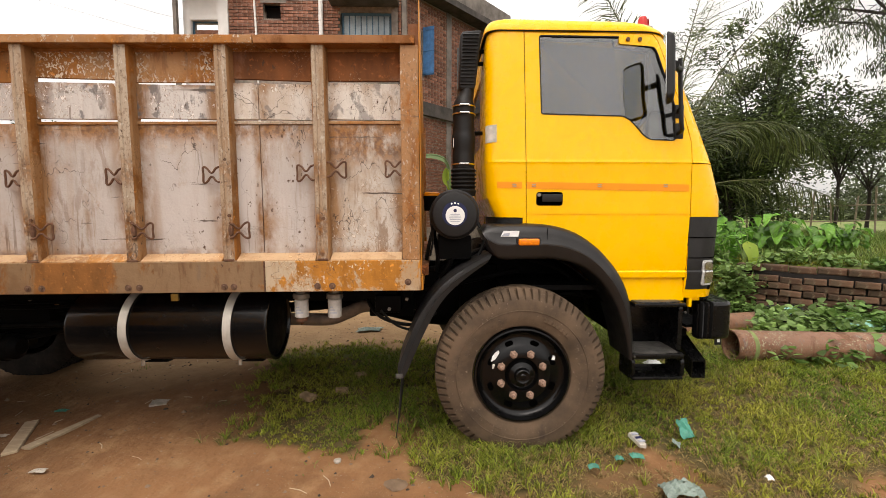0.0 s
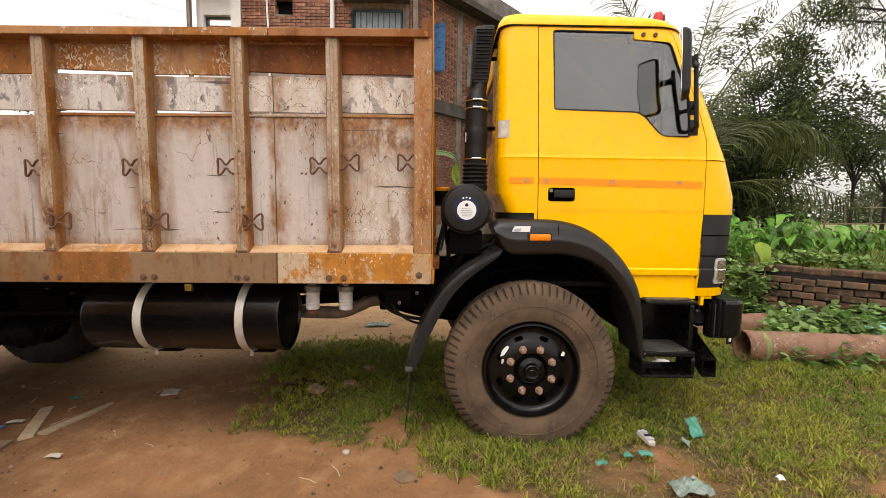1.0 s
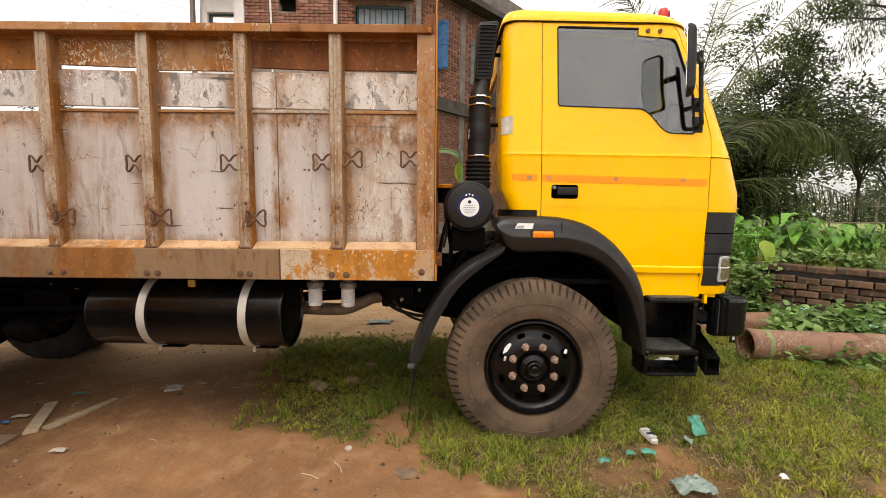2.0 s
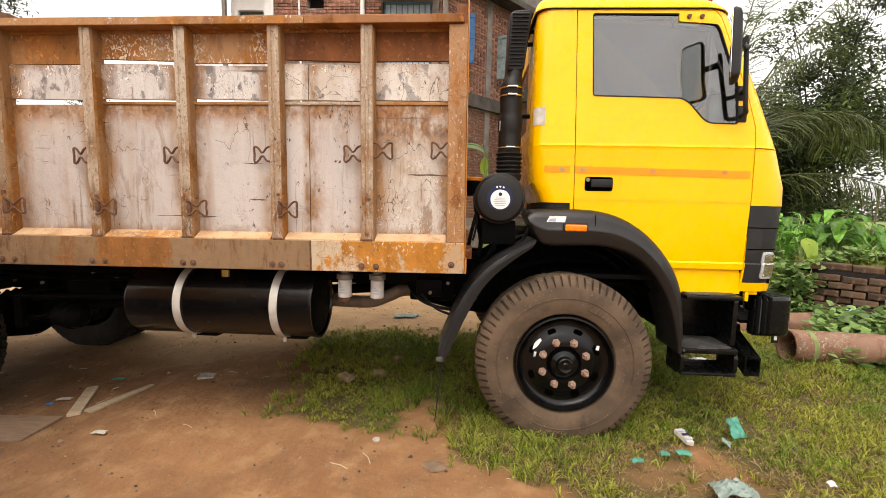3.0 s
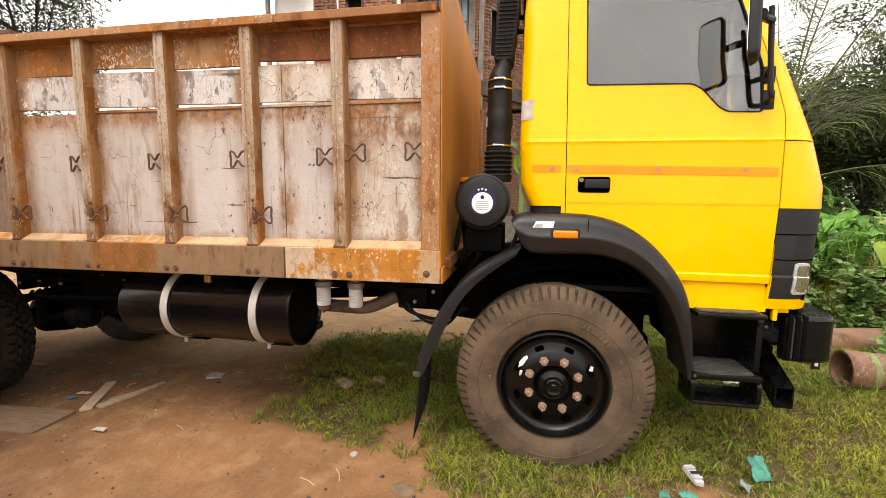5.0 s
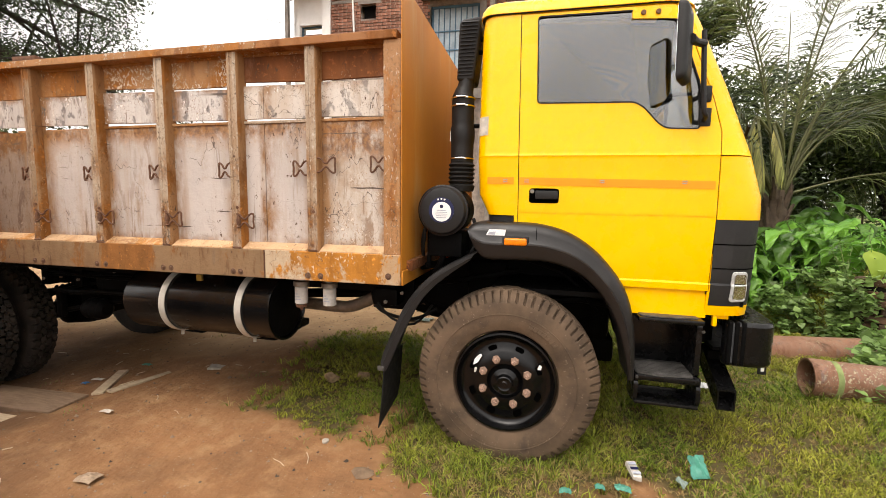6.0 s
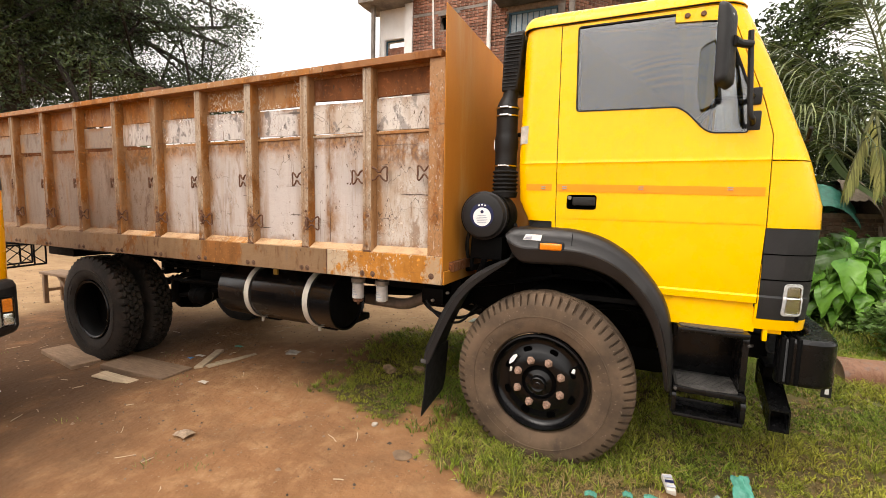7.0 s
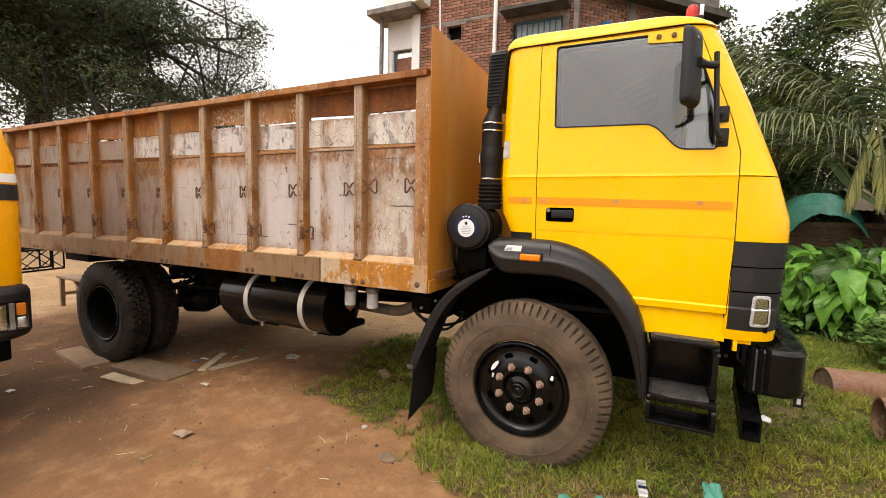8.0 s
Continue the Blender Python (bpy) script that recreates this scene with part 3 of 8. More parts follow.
# mixes the trucks' painted shade and the damp into the soil
shade_damp = n.nt.nodes.new("ShaderNodeAttribute")
shade_damp.attribute_name = "damp_shade"
soil = n.mix(n.mul(n.mul(shade_damp.outputs["Fac"], n.noise(2.1, 0.2, 0.55, 7, shift=17)), 0.95), soil, (0.096, 0.051, 0.026))
pale = n.nt.nodes.new("ShaderNodeAttribute")
pale.attribute_name = "dry"
soil = n.mix(n.mul(n.ramp(pale.outputs["Fac"], 0.1, 0.9), 0.8), soil, n.mix(n.noise(3, 0.35, 0.65, 8, shift=12), (0.40, 0.265, 0.145), (0.31, 0.20, 0.108)))
turf = n.mix(n.noise(3, 0.3, 0.7, 8, shift=8), (0.060, 0.052, 0.018), (0.100, 0.072, 0.030))
turf = n.mix(n.noise(14, 0.52, 0.66, 6, shift=9), turf, (0.15, 0.085, 0.036))
turf = n.mix(n.ramp(pale.outputs["Fac"], 0.2, 0.9), turf, n.mix(n.noise(0.5, 0.35, 0.65, 6, shift=15), (0.12, 0.165, 0.045), (0.18, 0.20, 0.075)))
n.colour(n.mix(n.ramp(at.outputs["Fac"], 0.15, 0.75), soil, turf))
n.bump(n.noise(17, 0.2, 0.8, 12, rough=0.55), 0.5, 0.02)
M_GROUND = n.mat
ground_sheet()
# ---- the yellow truck ----
YC = 3.82
truck = thing("truck", (-2.0, YC, 0.0), "parked yellow cargo truck with a rusty slatted steel bed", "truck")


def wheel(name, x, y, z, r, width, out, tyre_mat, dual=False, blocks=False):
    """A wheel whose outer face looks along out (-1: towards -y). y: the outer face of the tyre."""
    s = -out
    hub_ring = 0.288 * r / 0.52
    def tread(k, row):
        """How deep the tread is cut at the step k of the ring, for a row of blocks."""
        return ((k + (4 if row % 2 else 0)) % 8) in (0, 1) if blocks else (k % 4) in (0, 1)
    count = 46 if blocks else 68
    per = 8 if blocks else 4
    side = [(0.050, hub_ring, 0, 0), (0.022, hub_ring + 0.012, 0, 0), (0.006, hub_ring + 0.05, 0, 0), (0.0, hub_ring + 0.095, 0, 0), (0.002, hub_ring + 0.125, 0, 0), (0.006, r - 0.075, 0, 0)]
    if blocks:
        crown = [(0.014, r - 0.044, 0.002, 0), (0.028, r - 0.014, 0.010, 0)]
        n_rows, y0 = 4, 0.034
        step = (width - 0.068) / n_rows
        for q in range(n_rows):
            crown += [(y0 + step * q + 0.002, r, 0.034, q), (y0 + step * (q + 1) - 0.008, r, 0.034, q), (y0 + step * (q + 1) - 0.006, r - 0.022, 0, q), (y0 + step * (q + 1), r - 0.022, 0, q)]
        crown += [(width - 0.028, r - 0.014, 0.010, 0), (width - 0.014, r - 0.044, 0.002, 0)]
    else:
        crown = [(0.010, r - 0.062, 0.003, 0), (0.022, r - 0.044, 0.020, 0), (0.038, r - 0.022, 0.030, 0), (0.058, r - 0.006, 0.030, 0), (0.078, r, 0.024, 0), (0.080, r - 0.012, 0, 0), (0.088, r - 0.012, 0, 0), (0.090, r, 0, 0)]
        crown += [(0.124, r, 0, 0), (0.126, r - 0.012, 0, 0), (0.134, r - 0.012, 0, 0), (0.136, r, 0, 0)]
        crown += [(width - a, b, c, q) for a, b, c, q in crown[:8][::-1]]
    other = [(width - a, b, c, q) for a, b, c, q in side[::-1]]
    carcass = bmesh.new()
    rings = []
    for k in range(count * per):
        if per == 4:
            f = (0.04, 0.26, 0.34, 0.98)[k % 4]
        else:
            f = (0.03, 0.24, 0.27, 0.50, 0.53, 0.74, 0.77, 1.0)[k % 8]
        a = 2 * math.pi * (k // per + f) / count
        zig = (0.005 if k % 8 in (2, 3, 4, 5) else -0.005) if blocks else 0.0
        rings.append([carcass.verts.new((x + (rad - cut * tread(k, row)) * math.sin(a), y + s * (dy + (zig if rad > r - 0.03 and 0.034 < dy < width - 0.034 else 0)), z + (rad - cut * tread(k, row)) * math.cos(a))) for dy, rad, cut, row in side + crown + other])
    for r0, r1 in zip(rings, rings[1:] + rings[:1]):
        for q in range(len(r0) - 1):
            carcass.faces.new((r0[q], r0[q + 1], r1[q + 1], r1[q]))
    wh = part(name, lathe([(s * (0.21 if dual else 0.07), 0.0), (s * (0.21 if dual else 0.07), 0.10), (s * (width - 0.02), 0.10), (s * (width - 0.02), 0.0)], (x, y, z), "y", 24), M_BLACK, truck)
    part("tyre", carcass, tyre_mat, wh, smooth=30)
    # raised ring and moulded marks of the sidewall
    mark = lathe([(s * 0.003, hub_ring + 0.108), (s * -0.003, hub_ring + 0.110), (s * -0.003, hub_ring + 0.114), (s * 0.004, hub_ring + 0.117)], (x, y, z), "y", 72)
    for a0, k in ((112, 7), (292, 8), (20, 5)):
        for i in range(k):
            m = Matrix.Translation((x, y, z)) @ Matrix.Rotation(-radians(90 - a0 - i * 4.2), 4, "Y")
            box(-0.011, 0.011, s * -0.003, s * 0.01, hub_ring + 0.062, hub_ring + 0.088, mark, m)
    part("sidewall_moulding", mark, tyre_mat, wh)
    if dual:
        rim = [(0.03, hub_ring), (0.012, hub_ring - 0.008), (0.022, hub_ring - 0.024), (0.10, hub_ring - 0.036), (0.20, hub_ring - 0.05), (0.21, 0.15), (0.22, 0.13), (0.22, 0.11), (0.20, 0.10), (0.20, 0)]
    else:
        rim = [(0.035, hub_ring), (0.010, hub_ring - 0.004), (0.008, hub_ring - 0.014), (0.030, hub_ring - 0.024), (0.048, hub_ring - 0.035), (0.058, hub_ring - 0.055), (0.055, hub_ring - 0.075),
               (0.040, 0.188), (0.030, 0.175), (0.028, 0.108), (0.045, 0.098), (0.05, 0.09), (0.05, 0)]
    rim_ob = part("rim", lathe([(s * a, b) for a, b in rim], (x, y, z), "y", 64), M_BLACK if dual else M_GLOSS, wh, smooth=50)
    if dual:
        part("rim_flange", lathe([(s * a, b) for a, b in ((0.029, hub_ring + 0.001), (0.010, hub_ring - 0.006), (0.010, hub_ring - 0.012), (0.021, hub_ring - 0.026), (0.0225, hub_ring - 0.024))], (x, y, z), "y", 64), M_GLOSS, wh, smooth=50)
        part("valve_stem", tube([(x + 0.17, y + s * 0.19, z - 0.06), (x + 0.20, y + s * 0.10, z - 0.09), (x + 0.215, y + s * 0.05, z - 0.10)], 0.007, 6), M_STRAP, wh)
    # hand holes: flat near-black plates painting the shade inside them
    hole = prism(round_poly([(-0.026, -0.017), (0.026, -0.017), (0.026, 0.017), (-0.026, 0.017)], 0.016), 0, s * 0.006)
    hole_me = mesh_of("hand_hole_shade", hole, M_RECESS_SHADE)
    for i in range(8):
        a = 2 * math.pi * (i + 0.5 if not dual else i) / 8
        rr, dy = (0.211, 0.041) if not dual else (0.19, 0.20)
        if not dual:
            m = Matrix.Translation((x, y, z)) @ Matrix.Rotation(-a, 4, "Y") @ Matrix.Translation((0, s * (dy - 0.003), rr)) @ Matrix.Rotation(s * radians(20), 4, "X")
            piece("hand_hole_shade", hole_me, wh, m)
    if not dual:
        hubm = lathe([(s * q, w) for q, w in ((0.05, 0.086), (0.024, 0.080), (0.016, 0.062), (0.010, 0.052), (-0.016, 0.046), (-0.02, 0.040), (-0.016, 0.033), (-0.016, 0.018), (-0.020, 0.013), (-0.020, 0))], (x, y, z), "y", 32)
        part("hub_cap", hubm, M_GLOSS, wh)
        nut = lathe([(0, 0.0), (0, 0.026), (0.008, 0.026), (0.010, 0.019), (0.034, 0.017), (0.036, 0.010), (0.052, 0.0085), (0.054, 0)], (0, 0, 0), "y", 6)
        nut_me = mesh_of("lug_nut", nut, M_NUT, 25)
        for i in range(8):
            a = 2 * math.pi * (i + 0.5) / 8
            piece("lug_nut", nut_me, wh, Matrix.Translation((x + 0.142 * math.sin(a), y + s * 0.028, z + 0.142 * math.cos(a))) @ Matrix.Rotation(math.pi if s > 0 else 0, 4, "X") @ Matrix.Rotation(i, 4, "Y"))
    return wh


M_LINING = plain("grey_cab_lining", (0.11, 0.11, 0.108), 0.8, 0, 0.1, 8, 0.1)
M_BRASS = plain("worn_brass", (0.45, 0.30, 0.08), 0.4, 0.8, 0.2, 30)
# near-black colour standing in for the shade of holes and seams
M_RECESS_SHADE = plain("recess_shade_black", (0.001, 0.001, 0.001), 0.9, 0, 0.1, 5, 0, 0.0)
front = wheel("front_wheel", 0.561, 2.622, 0.564, 0.550, 0.29, -1, M_TYRE)
# chipped white paint marks on the rim
part("paint_chip", prism([(0.366, 0.645), (0.393, 0.662), (0.419, 0.705), (0.413, 0.718), (0.393, 0.706), (0.373, 0.680)], 2.654, 2.659), M_LABEL, front, "bare white patch on the rim")
part("paint_chip", prism([(0.749, 0.658), (0.769, 0.654), (0.773, 0.680), (0.759, 0.684)], 2.652, 2.657), M_LABEL, front, "bare white patch on the rim")
part("paint_chip", prism([(0.372, 0.598), (0.392, 0.604), (0.390, 0.628), (0.376, 0.630)], 2.656, 2.661), M_DIRTYLABEL, front, "scuffed pale patch on the rim")
wheel("front_wheel", 0.561, 2 * YC - 2.622, 0.564, 0.550, 0.29, 1, M_TYRE)
wheel("rear_wheel", -4.22, 2.62, 0.430, 0.572, 0.25, -1, M_TYRE2, True, True)
wheel("rear_wheel", -4.22, 2.62 + 0.31, 0.430, 0.572, 0.25, -1, M_TYRE2, True, True)
wheel("rear_wheel", -4.22, 2 * YC - 2.62, 0.430, 0.572, 0.25, 1, M_TYRE2, True, True)
wheel("rear_wheel", -4.22, 2 * YC - 2.62 - 0.31, 0.430, 0.572, 0.25, 1, M_TYRE2, True, True)

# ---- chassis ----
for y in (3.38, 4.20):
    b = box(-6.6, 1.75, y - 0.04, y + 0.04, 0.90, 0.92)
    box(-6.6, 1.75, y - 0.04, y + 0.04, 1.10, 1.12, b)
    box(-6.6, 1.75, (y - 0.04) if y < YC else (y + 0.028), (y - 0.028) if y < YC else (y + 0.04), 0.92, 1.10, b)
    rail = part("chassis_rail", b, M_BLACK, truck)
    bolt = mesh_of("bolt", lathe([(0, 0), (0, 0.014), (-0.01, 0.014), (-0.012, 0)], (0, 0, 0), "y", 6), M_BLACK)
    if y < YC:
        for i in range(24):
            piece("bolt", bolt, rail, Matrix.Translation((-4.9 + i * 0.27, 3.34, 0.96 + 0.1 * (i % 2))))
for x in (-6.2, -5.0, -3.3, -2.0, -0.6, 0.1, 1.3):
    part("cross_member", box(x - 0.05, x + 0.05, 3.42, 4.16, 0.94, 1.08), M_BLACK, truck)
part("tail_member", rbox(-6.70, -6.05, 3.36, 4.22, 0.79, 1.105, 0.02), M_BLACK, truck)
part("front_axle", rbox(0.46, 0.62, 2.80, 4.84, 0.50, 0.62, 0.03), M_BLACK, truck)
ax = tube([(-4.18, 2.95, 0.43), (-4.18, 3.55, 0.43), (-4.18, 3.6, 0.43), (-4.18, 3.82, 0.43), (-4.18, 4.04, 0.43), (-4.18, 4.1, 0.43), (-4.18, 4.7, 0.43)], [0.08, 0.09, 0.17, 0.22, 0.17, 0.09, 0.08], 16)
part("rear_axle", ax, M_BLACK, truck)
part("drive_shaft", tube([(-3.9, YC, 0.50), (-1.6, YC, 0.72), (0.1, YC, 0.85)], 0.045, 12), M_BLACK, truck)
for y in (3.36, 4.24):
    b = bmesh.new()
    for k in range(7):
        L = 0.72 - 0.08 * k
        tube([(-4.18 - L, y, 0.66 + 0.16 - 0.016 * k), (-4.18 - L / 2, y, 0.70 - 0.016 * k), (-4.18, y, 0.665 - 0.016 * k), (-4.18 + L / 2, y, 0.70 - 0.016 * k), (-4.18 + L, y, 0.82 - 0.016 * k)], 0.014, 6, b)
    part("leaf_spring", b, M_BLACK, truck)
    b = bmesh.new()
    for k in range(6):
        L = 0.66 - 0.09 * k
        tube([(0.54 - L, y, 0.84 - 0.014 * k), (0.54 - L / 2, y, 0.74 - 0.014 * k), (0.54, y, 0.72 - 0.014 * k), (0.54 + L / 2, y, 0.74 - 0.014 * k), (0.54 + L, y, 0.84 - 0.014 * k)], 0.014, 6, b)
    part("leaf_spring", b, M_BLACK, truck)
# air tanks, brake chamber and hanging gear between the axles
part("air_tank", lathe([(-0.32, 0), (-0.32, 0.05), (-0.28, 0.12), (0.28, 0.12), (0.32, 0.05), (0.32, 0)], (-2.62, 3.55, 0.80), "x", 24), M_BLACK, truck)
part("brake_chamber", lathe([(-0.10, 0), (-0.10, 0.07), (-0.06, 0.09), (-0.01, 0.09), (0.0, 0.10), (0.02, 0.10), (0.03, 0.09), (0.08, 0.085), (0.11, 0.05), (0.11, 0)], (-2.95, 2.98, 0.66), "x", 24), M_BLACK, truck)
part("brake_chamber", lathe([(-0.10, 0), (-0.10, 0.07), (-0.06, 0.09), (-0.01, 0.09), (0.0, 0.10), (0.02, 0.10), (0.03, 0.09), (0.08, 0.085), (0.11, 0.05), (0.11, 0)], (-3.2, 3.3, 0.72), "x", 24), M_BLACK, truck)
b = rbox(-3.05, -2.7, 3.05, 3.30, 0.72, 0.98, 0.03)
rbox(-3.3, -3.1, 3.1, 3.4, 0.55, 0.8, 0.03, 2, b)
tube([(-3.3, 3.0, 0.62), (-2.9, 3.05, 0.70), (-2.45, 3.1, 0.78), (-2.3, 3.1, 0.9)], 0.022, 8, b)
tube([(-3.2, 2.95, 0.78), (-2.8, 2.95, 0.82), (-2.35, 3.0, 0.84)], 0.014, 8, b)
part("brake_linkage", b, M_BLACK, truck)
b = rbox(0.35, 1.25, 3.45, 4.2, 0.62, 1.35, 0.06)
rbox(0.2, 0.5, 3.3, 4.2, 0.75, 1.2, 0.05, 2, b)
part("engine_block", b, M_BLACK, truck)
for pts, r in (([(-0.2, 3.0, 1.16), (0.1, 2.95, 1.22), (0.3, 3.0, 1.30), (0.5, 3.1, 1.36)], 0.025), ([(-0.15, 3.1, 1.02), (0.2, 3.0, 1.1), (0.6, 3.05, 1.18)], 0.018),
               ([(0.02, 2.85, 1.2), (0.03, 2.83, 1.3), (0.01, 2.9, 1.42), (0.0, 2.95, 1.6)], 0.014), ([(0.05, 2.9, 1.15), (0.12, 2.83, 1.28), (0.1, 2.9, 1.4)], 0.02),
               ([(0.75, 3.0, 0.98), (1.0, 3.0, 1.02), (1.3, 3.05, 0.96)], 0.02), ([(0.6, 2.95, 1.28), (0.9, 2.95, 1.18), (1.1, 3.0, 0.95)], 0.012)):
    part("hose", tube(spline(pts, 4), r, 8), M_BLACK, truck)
# sump, gearbox and radiator shapes, added to darken the ground below
part("sump_blocker", rbox(0.62, 1.30, 3.50, 4.12, 0.44, 0.63, 0.05), M_BLACK, truck)
part("gearbox_blocker", lathe([(-0.62, 0), (-0.62, 0.10), (-0.50, 0.14), (-0.30, 0.19), (0.0, 0.22), (0.12, 0.27), (0.20, 0.27), (0.20, 0)], (0.12, YC, 0.80), "x", 20), M_BLACK, truck)
part("radiator_blocker", rbox(1.52, 1.62, 3.32, 4.32, 0.56, 1.40, 0.02), M_BLACK, truck)
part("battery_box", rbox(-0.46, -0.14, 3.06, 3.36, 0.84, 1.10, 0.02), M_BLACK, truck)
part("valve_block", rbox(-0.40, -0.22, 2.92, 3.08, 0.90, 1.02, 0.015), M_BLACK, truck)
for x, z in ((-0.52, 0.99), (-0.36, 1.075), (-0.18, 1.00), (-0.30, 0.93)):
    part("pipe_union", lathe([(0, 0), (0, 0.012), (-0.018, 0.012), (-0.020, 0)], (x, 2.915 if x > -0.45 else 3.335, z), "y", 8), M_STEEL, truck)
for pts, r in (([(-0.52, 3.2, 1.0), (-0.42, 3.0, 0.90), (-0.30, 2.94, 0.84), (-0.12, 3.0, 0.80), (0.02, 3.1, 0.86)], 0.012),
               ([(-0.36, 2.92, 0.92), (-0.25, 2.90, 0.82), (-0.10, 2.95, 0.78), (0.0, 3.05, 0.90)], 0.009), ([(-0.05, 2.98, 1.24), (-0.03, 2.88, 1.36), (0.0, 2.86, 1.48), (0.03, 2.9, 1.56)], 0.013),
               ([(-0.02, 2.86, 1.30), (0.0, 2.83, 1.42), (-0.015, 2.87, 1.52), (-0.02, 2.95, 1.60)], 0.007), ([(0.30, 2.86, 1.30), (0.34, 2.85, 1.42), (0.30, 2.92, 1.52)], 0.012)):
    part("hose", tube(spline(pts, 4), r, 8), M_RUBBER, truck)
# unseen far-side boxes, added to block light reaching under the truck
part("far_step_blocker", rbox(1.29, 1.63, 4.62, 4.94, 0.50, 1.01, 0.01), M_BLACK, truck)
part("far_locker_blocker", rbox(-1.9, -0.9, 4.42, 4.92, 0.72, 1.10, 0.02), M_BLACK, truck)
# coolant pot with an orange cap behind the cab
pot = part("fluid_pot", lathe([(-0.10, 0), (-0.10, 0.055), (-0.02, 0.06), (0.0, 0.065), (0.02, 0.06), (0.03, 0)], (-0.012, 3.3, 1.70), "z", 20), M_BLACK, truck)
part("cap", lathe([(0.0, 0), (0.0, 0.062), (0.022, 0.062), (0.03, 0.05), (0.03, 0)], (-0.012, 3.3, 1.71), "z", 20), M_STRIPE, pot, "orange cap")

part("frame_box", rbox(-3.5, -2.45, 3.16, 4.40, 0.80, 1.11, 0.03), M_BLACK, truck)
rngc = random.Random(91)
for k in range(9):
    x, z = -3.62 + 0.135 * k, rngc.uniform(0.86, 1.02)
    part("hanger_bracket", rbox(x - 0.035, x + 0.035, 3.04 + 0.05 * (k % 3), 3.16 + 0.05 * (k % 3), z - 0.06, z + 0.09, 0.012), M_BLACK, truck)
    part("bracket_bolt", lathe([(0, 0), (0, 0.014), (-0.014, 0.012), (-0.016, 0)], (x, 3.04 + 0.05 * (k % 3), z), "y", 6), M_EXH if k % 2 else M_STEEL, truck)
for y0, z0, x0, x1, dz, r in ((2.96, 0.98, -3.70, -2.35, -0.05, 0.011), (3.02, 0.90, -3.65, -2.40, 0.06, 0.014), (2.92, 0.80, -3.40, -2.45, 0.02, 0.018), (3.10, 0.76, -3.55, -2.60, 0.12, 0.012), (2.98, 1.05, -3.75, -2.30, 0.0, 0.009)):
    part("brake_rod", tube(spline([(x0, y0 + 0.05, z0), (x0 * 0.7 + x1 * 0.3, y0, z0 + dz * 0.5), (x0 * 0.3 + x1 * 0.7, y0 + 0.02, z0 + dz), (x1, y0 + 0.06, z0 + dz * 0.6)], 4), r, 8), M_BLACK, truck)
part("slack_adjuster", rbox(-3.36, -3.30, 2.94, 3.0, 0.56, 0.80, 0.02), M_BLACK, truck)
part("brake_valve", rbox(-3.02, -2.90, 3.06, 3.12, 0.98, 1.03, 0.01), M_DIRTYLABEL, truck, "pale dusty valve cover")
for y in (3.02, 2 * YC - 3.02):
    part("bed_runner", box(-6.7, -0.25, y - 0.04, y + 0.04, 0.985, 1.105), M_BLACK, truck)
# ---- fuel tank, filters, exhaust ----
b = lathe([(-2.27, 0), (-2.27, 0.20), (-2.255, 0.226), (-2.24, 0.232), (-1.06, 0.232), (-1.045, 0.237), (-1.03, 0.237), (-1.03, 0.222), (-1.05, 0.216), (-1.065, 0.0)], (0, 2.86, 0.85), "x", 64)
tank = part("fuel_tank", b, M_GLOSS, truck)
part("tank_end", lathe([(-1.060, 0), (-1.060, 0.214), (-1.048, 0.214), (-1.040, 0.19), (-1.036, 0)], (0, 2.86, 0.85), "x", 48), M_BLACK, tank)
for x in (-1.90, -1.27):
    part("strap", lathe([(x - 0.025, 0.234), (x - 0.025, 0.240), (x + 0.025, 0.240), (x + 0.025, 0.234)], (0, 2.86, 0.85), "x", 64, closed=True), M_STRAP, tank, "pale galvanised strap")
    part("strap_bolt", tube([(x, 2.80, 0.63), (x, 2.80, 0.585)], 0.012, 8), M_STRAP, tank)
    part("tank_bracket", rbox(x - 0.05, x + 0.13, 2.86, 3.34, 0.58, 0.64, 0.02), M_BLACK, tank)
    part("tank_bracket", box(x - 0.03, x + 0.03, 3.09, 3.34, 0.64, 1.10), M_BLACK, tank)
part("cap", lathe([(0, 0.0), (0, 0.035), (0.02, 0.035), (0.022, 0)], (-1.66, 2.80, 1.075), "z", 20), M_STEEL, tank)
part("padlock", rbox(-1.60, -1.555, 2.63, 2.65, 1.045, 1.09, 0.006), M_BRASS, tank, "small brass padlock")
M_FILTER = plain("off_white_canister_paint", (0.50, 0.48, 0.45), 0.4, 0, 0.15, 20, 0)
for x in (-0.835, -0.625):
    f = part("fuel_filter", lathe([(0.0, 0), (0.0, 0.03), (0.008, 0.043), (0.115, 0.043), (0.120, 0.036), (0.120, 0)], (x, 2.72, 0.92), "z", 24), M_FILTER, truck, "off-white canister fuel filter")
    part("filter_head", lathe([(0, 0), (0, 0.052), (0.03, 0.052), (0.035, 0.03), (0.10, 0.03), (0.10, 0)], (x, 2.72, 1.045), "z", 20), M_STEEL, f)
    if x < -0.7:
        part("sediment_bowl", lathe([(-0.045, 0), (-0.045, 0.008), (-0.025, 0.012), (-0.02, 0.035), (0.0, 0.04), (0.0, 0)], (x, 2.72, 0.92), "z", 20), M_HOOK, f)
    for k in range(3):
        part("print_bar", box(x - 0.022, x + 0.022 - 0.012 * k, 2.6745, 2.6765, 0.955 + 0.018 * k, 0.963 + 0.018 * k), M_GREYINK, f)
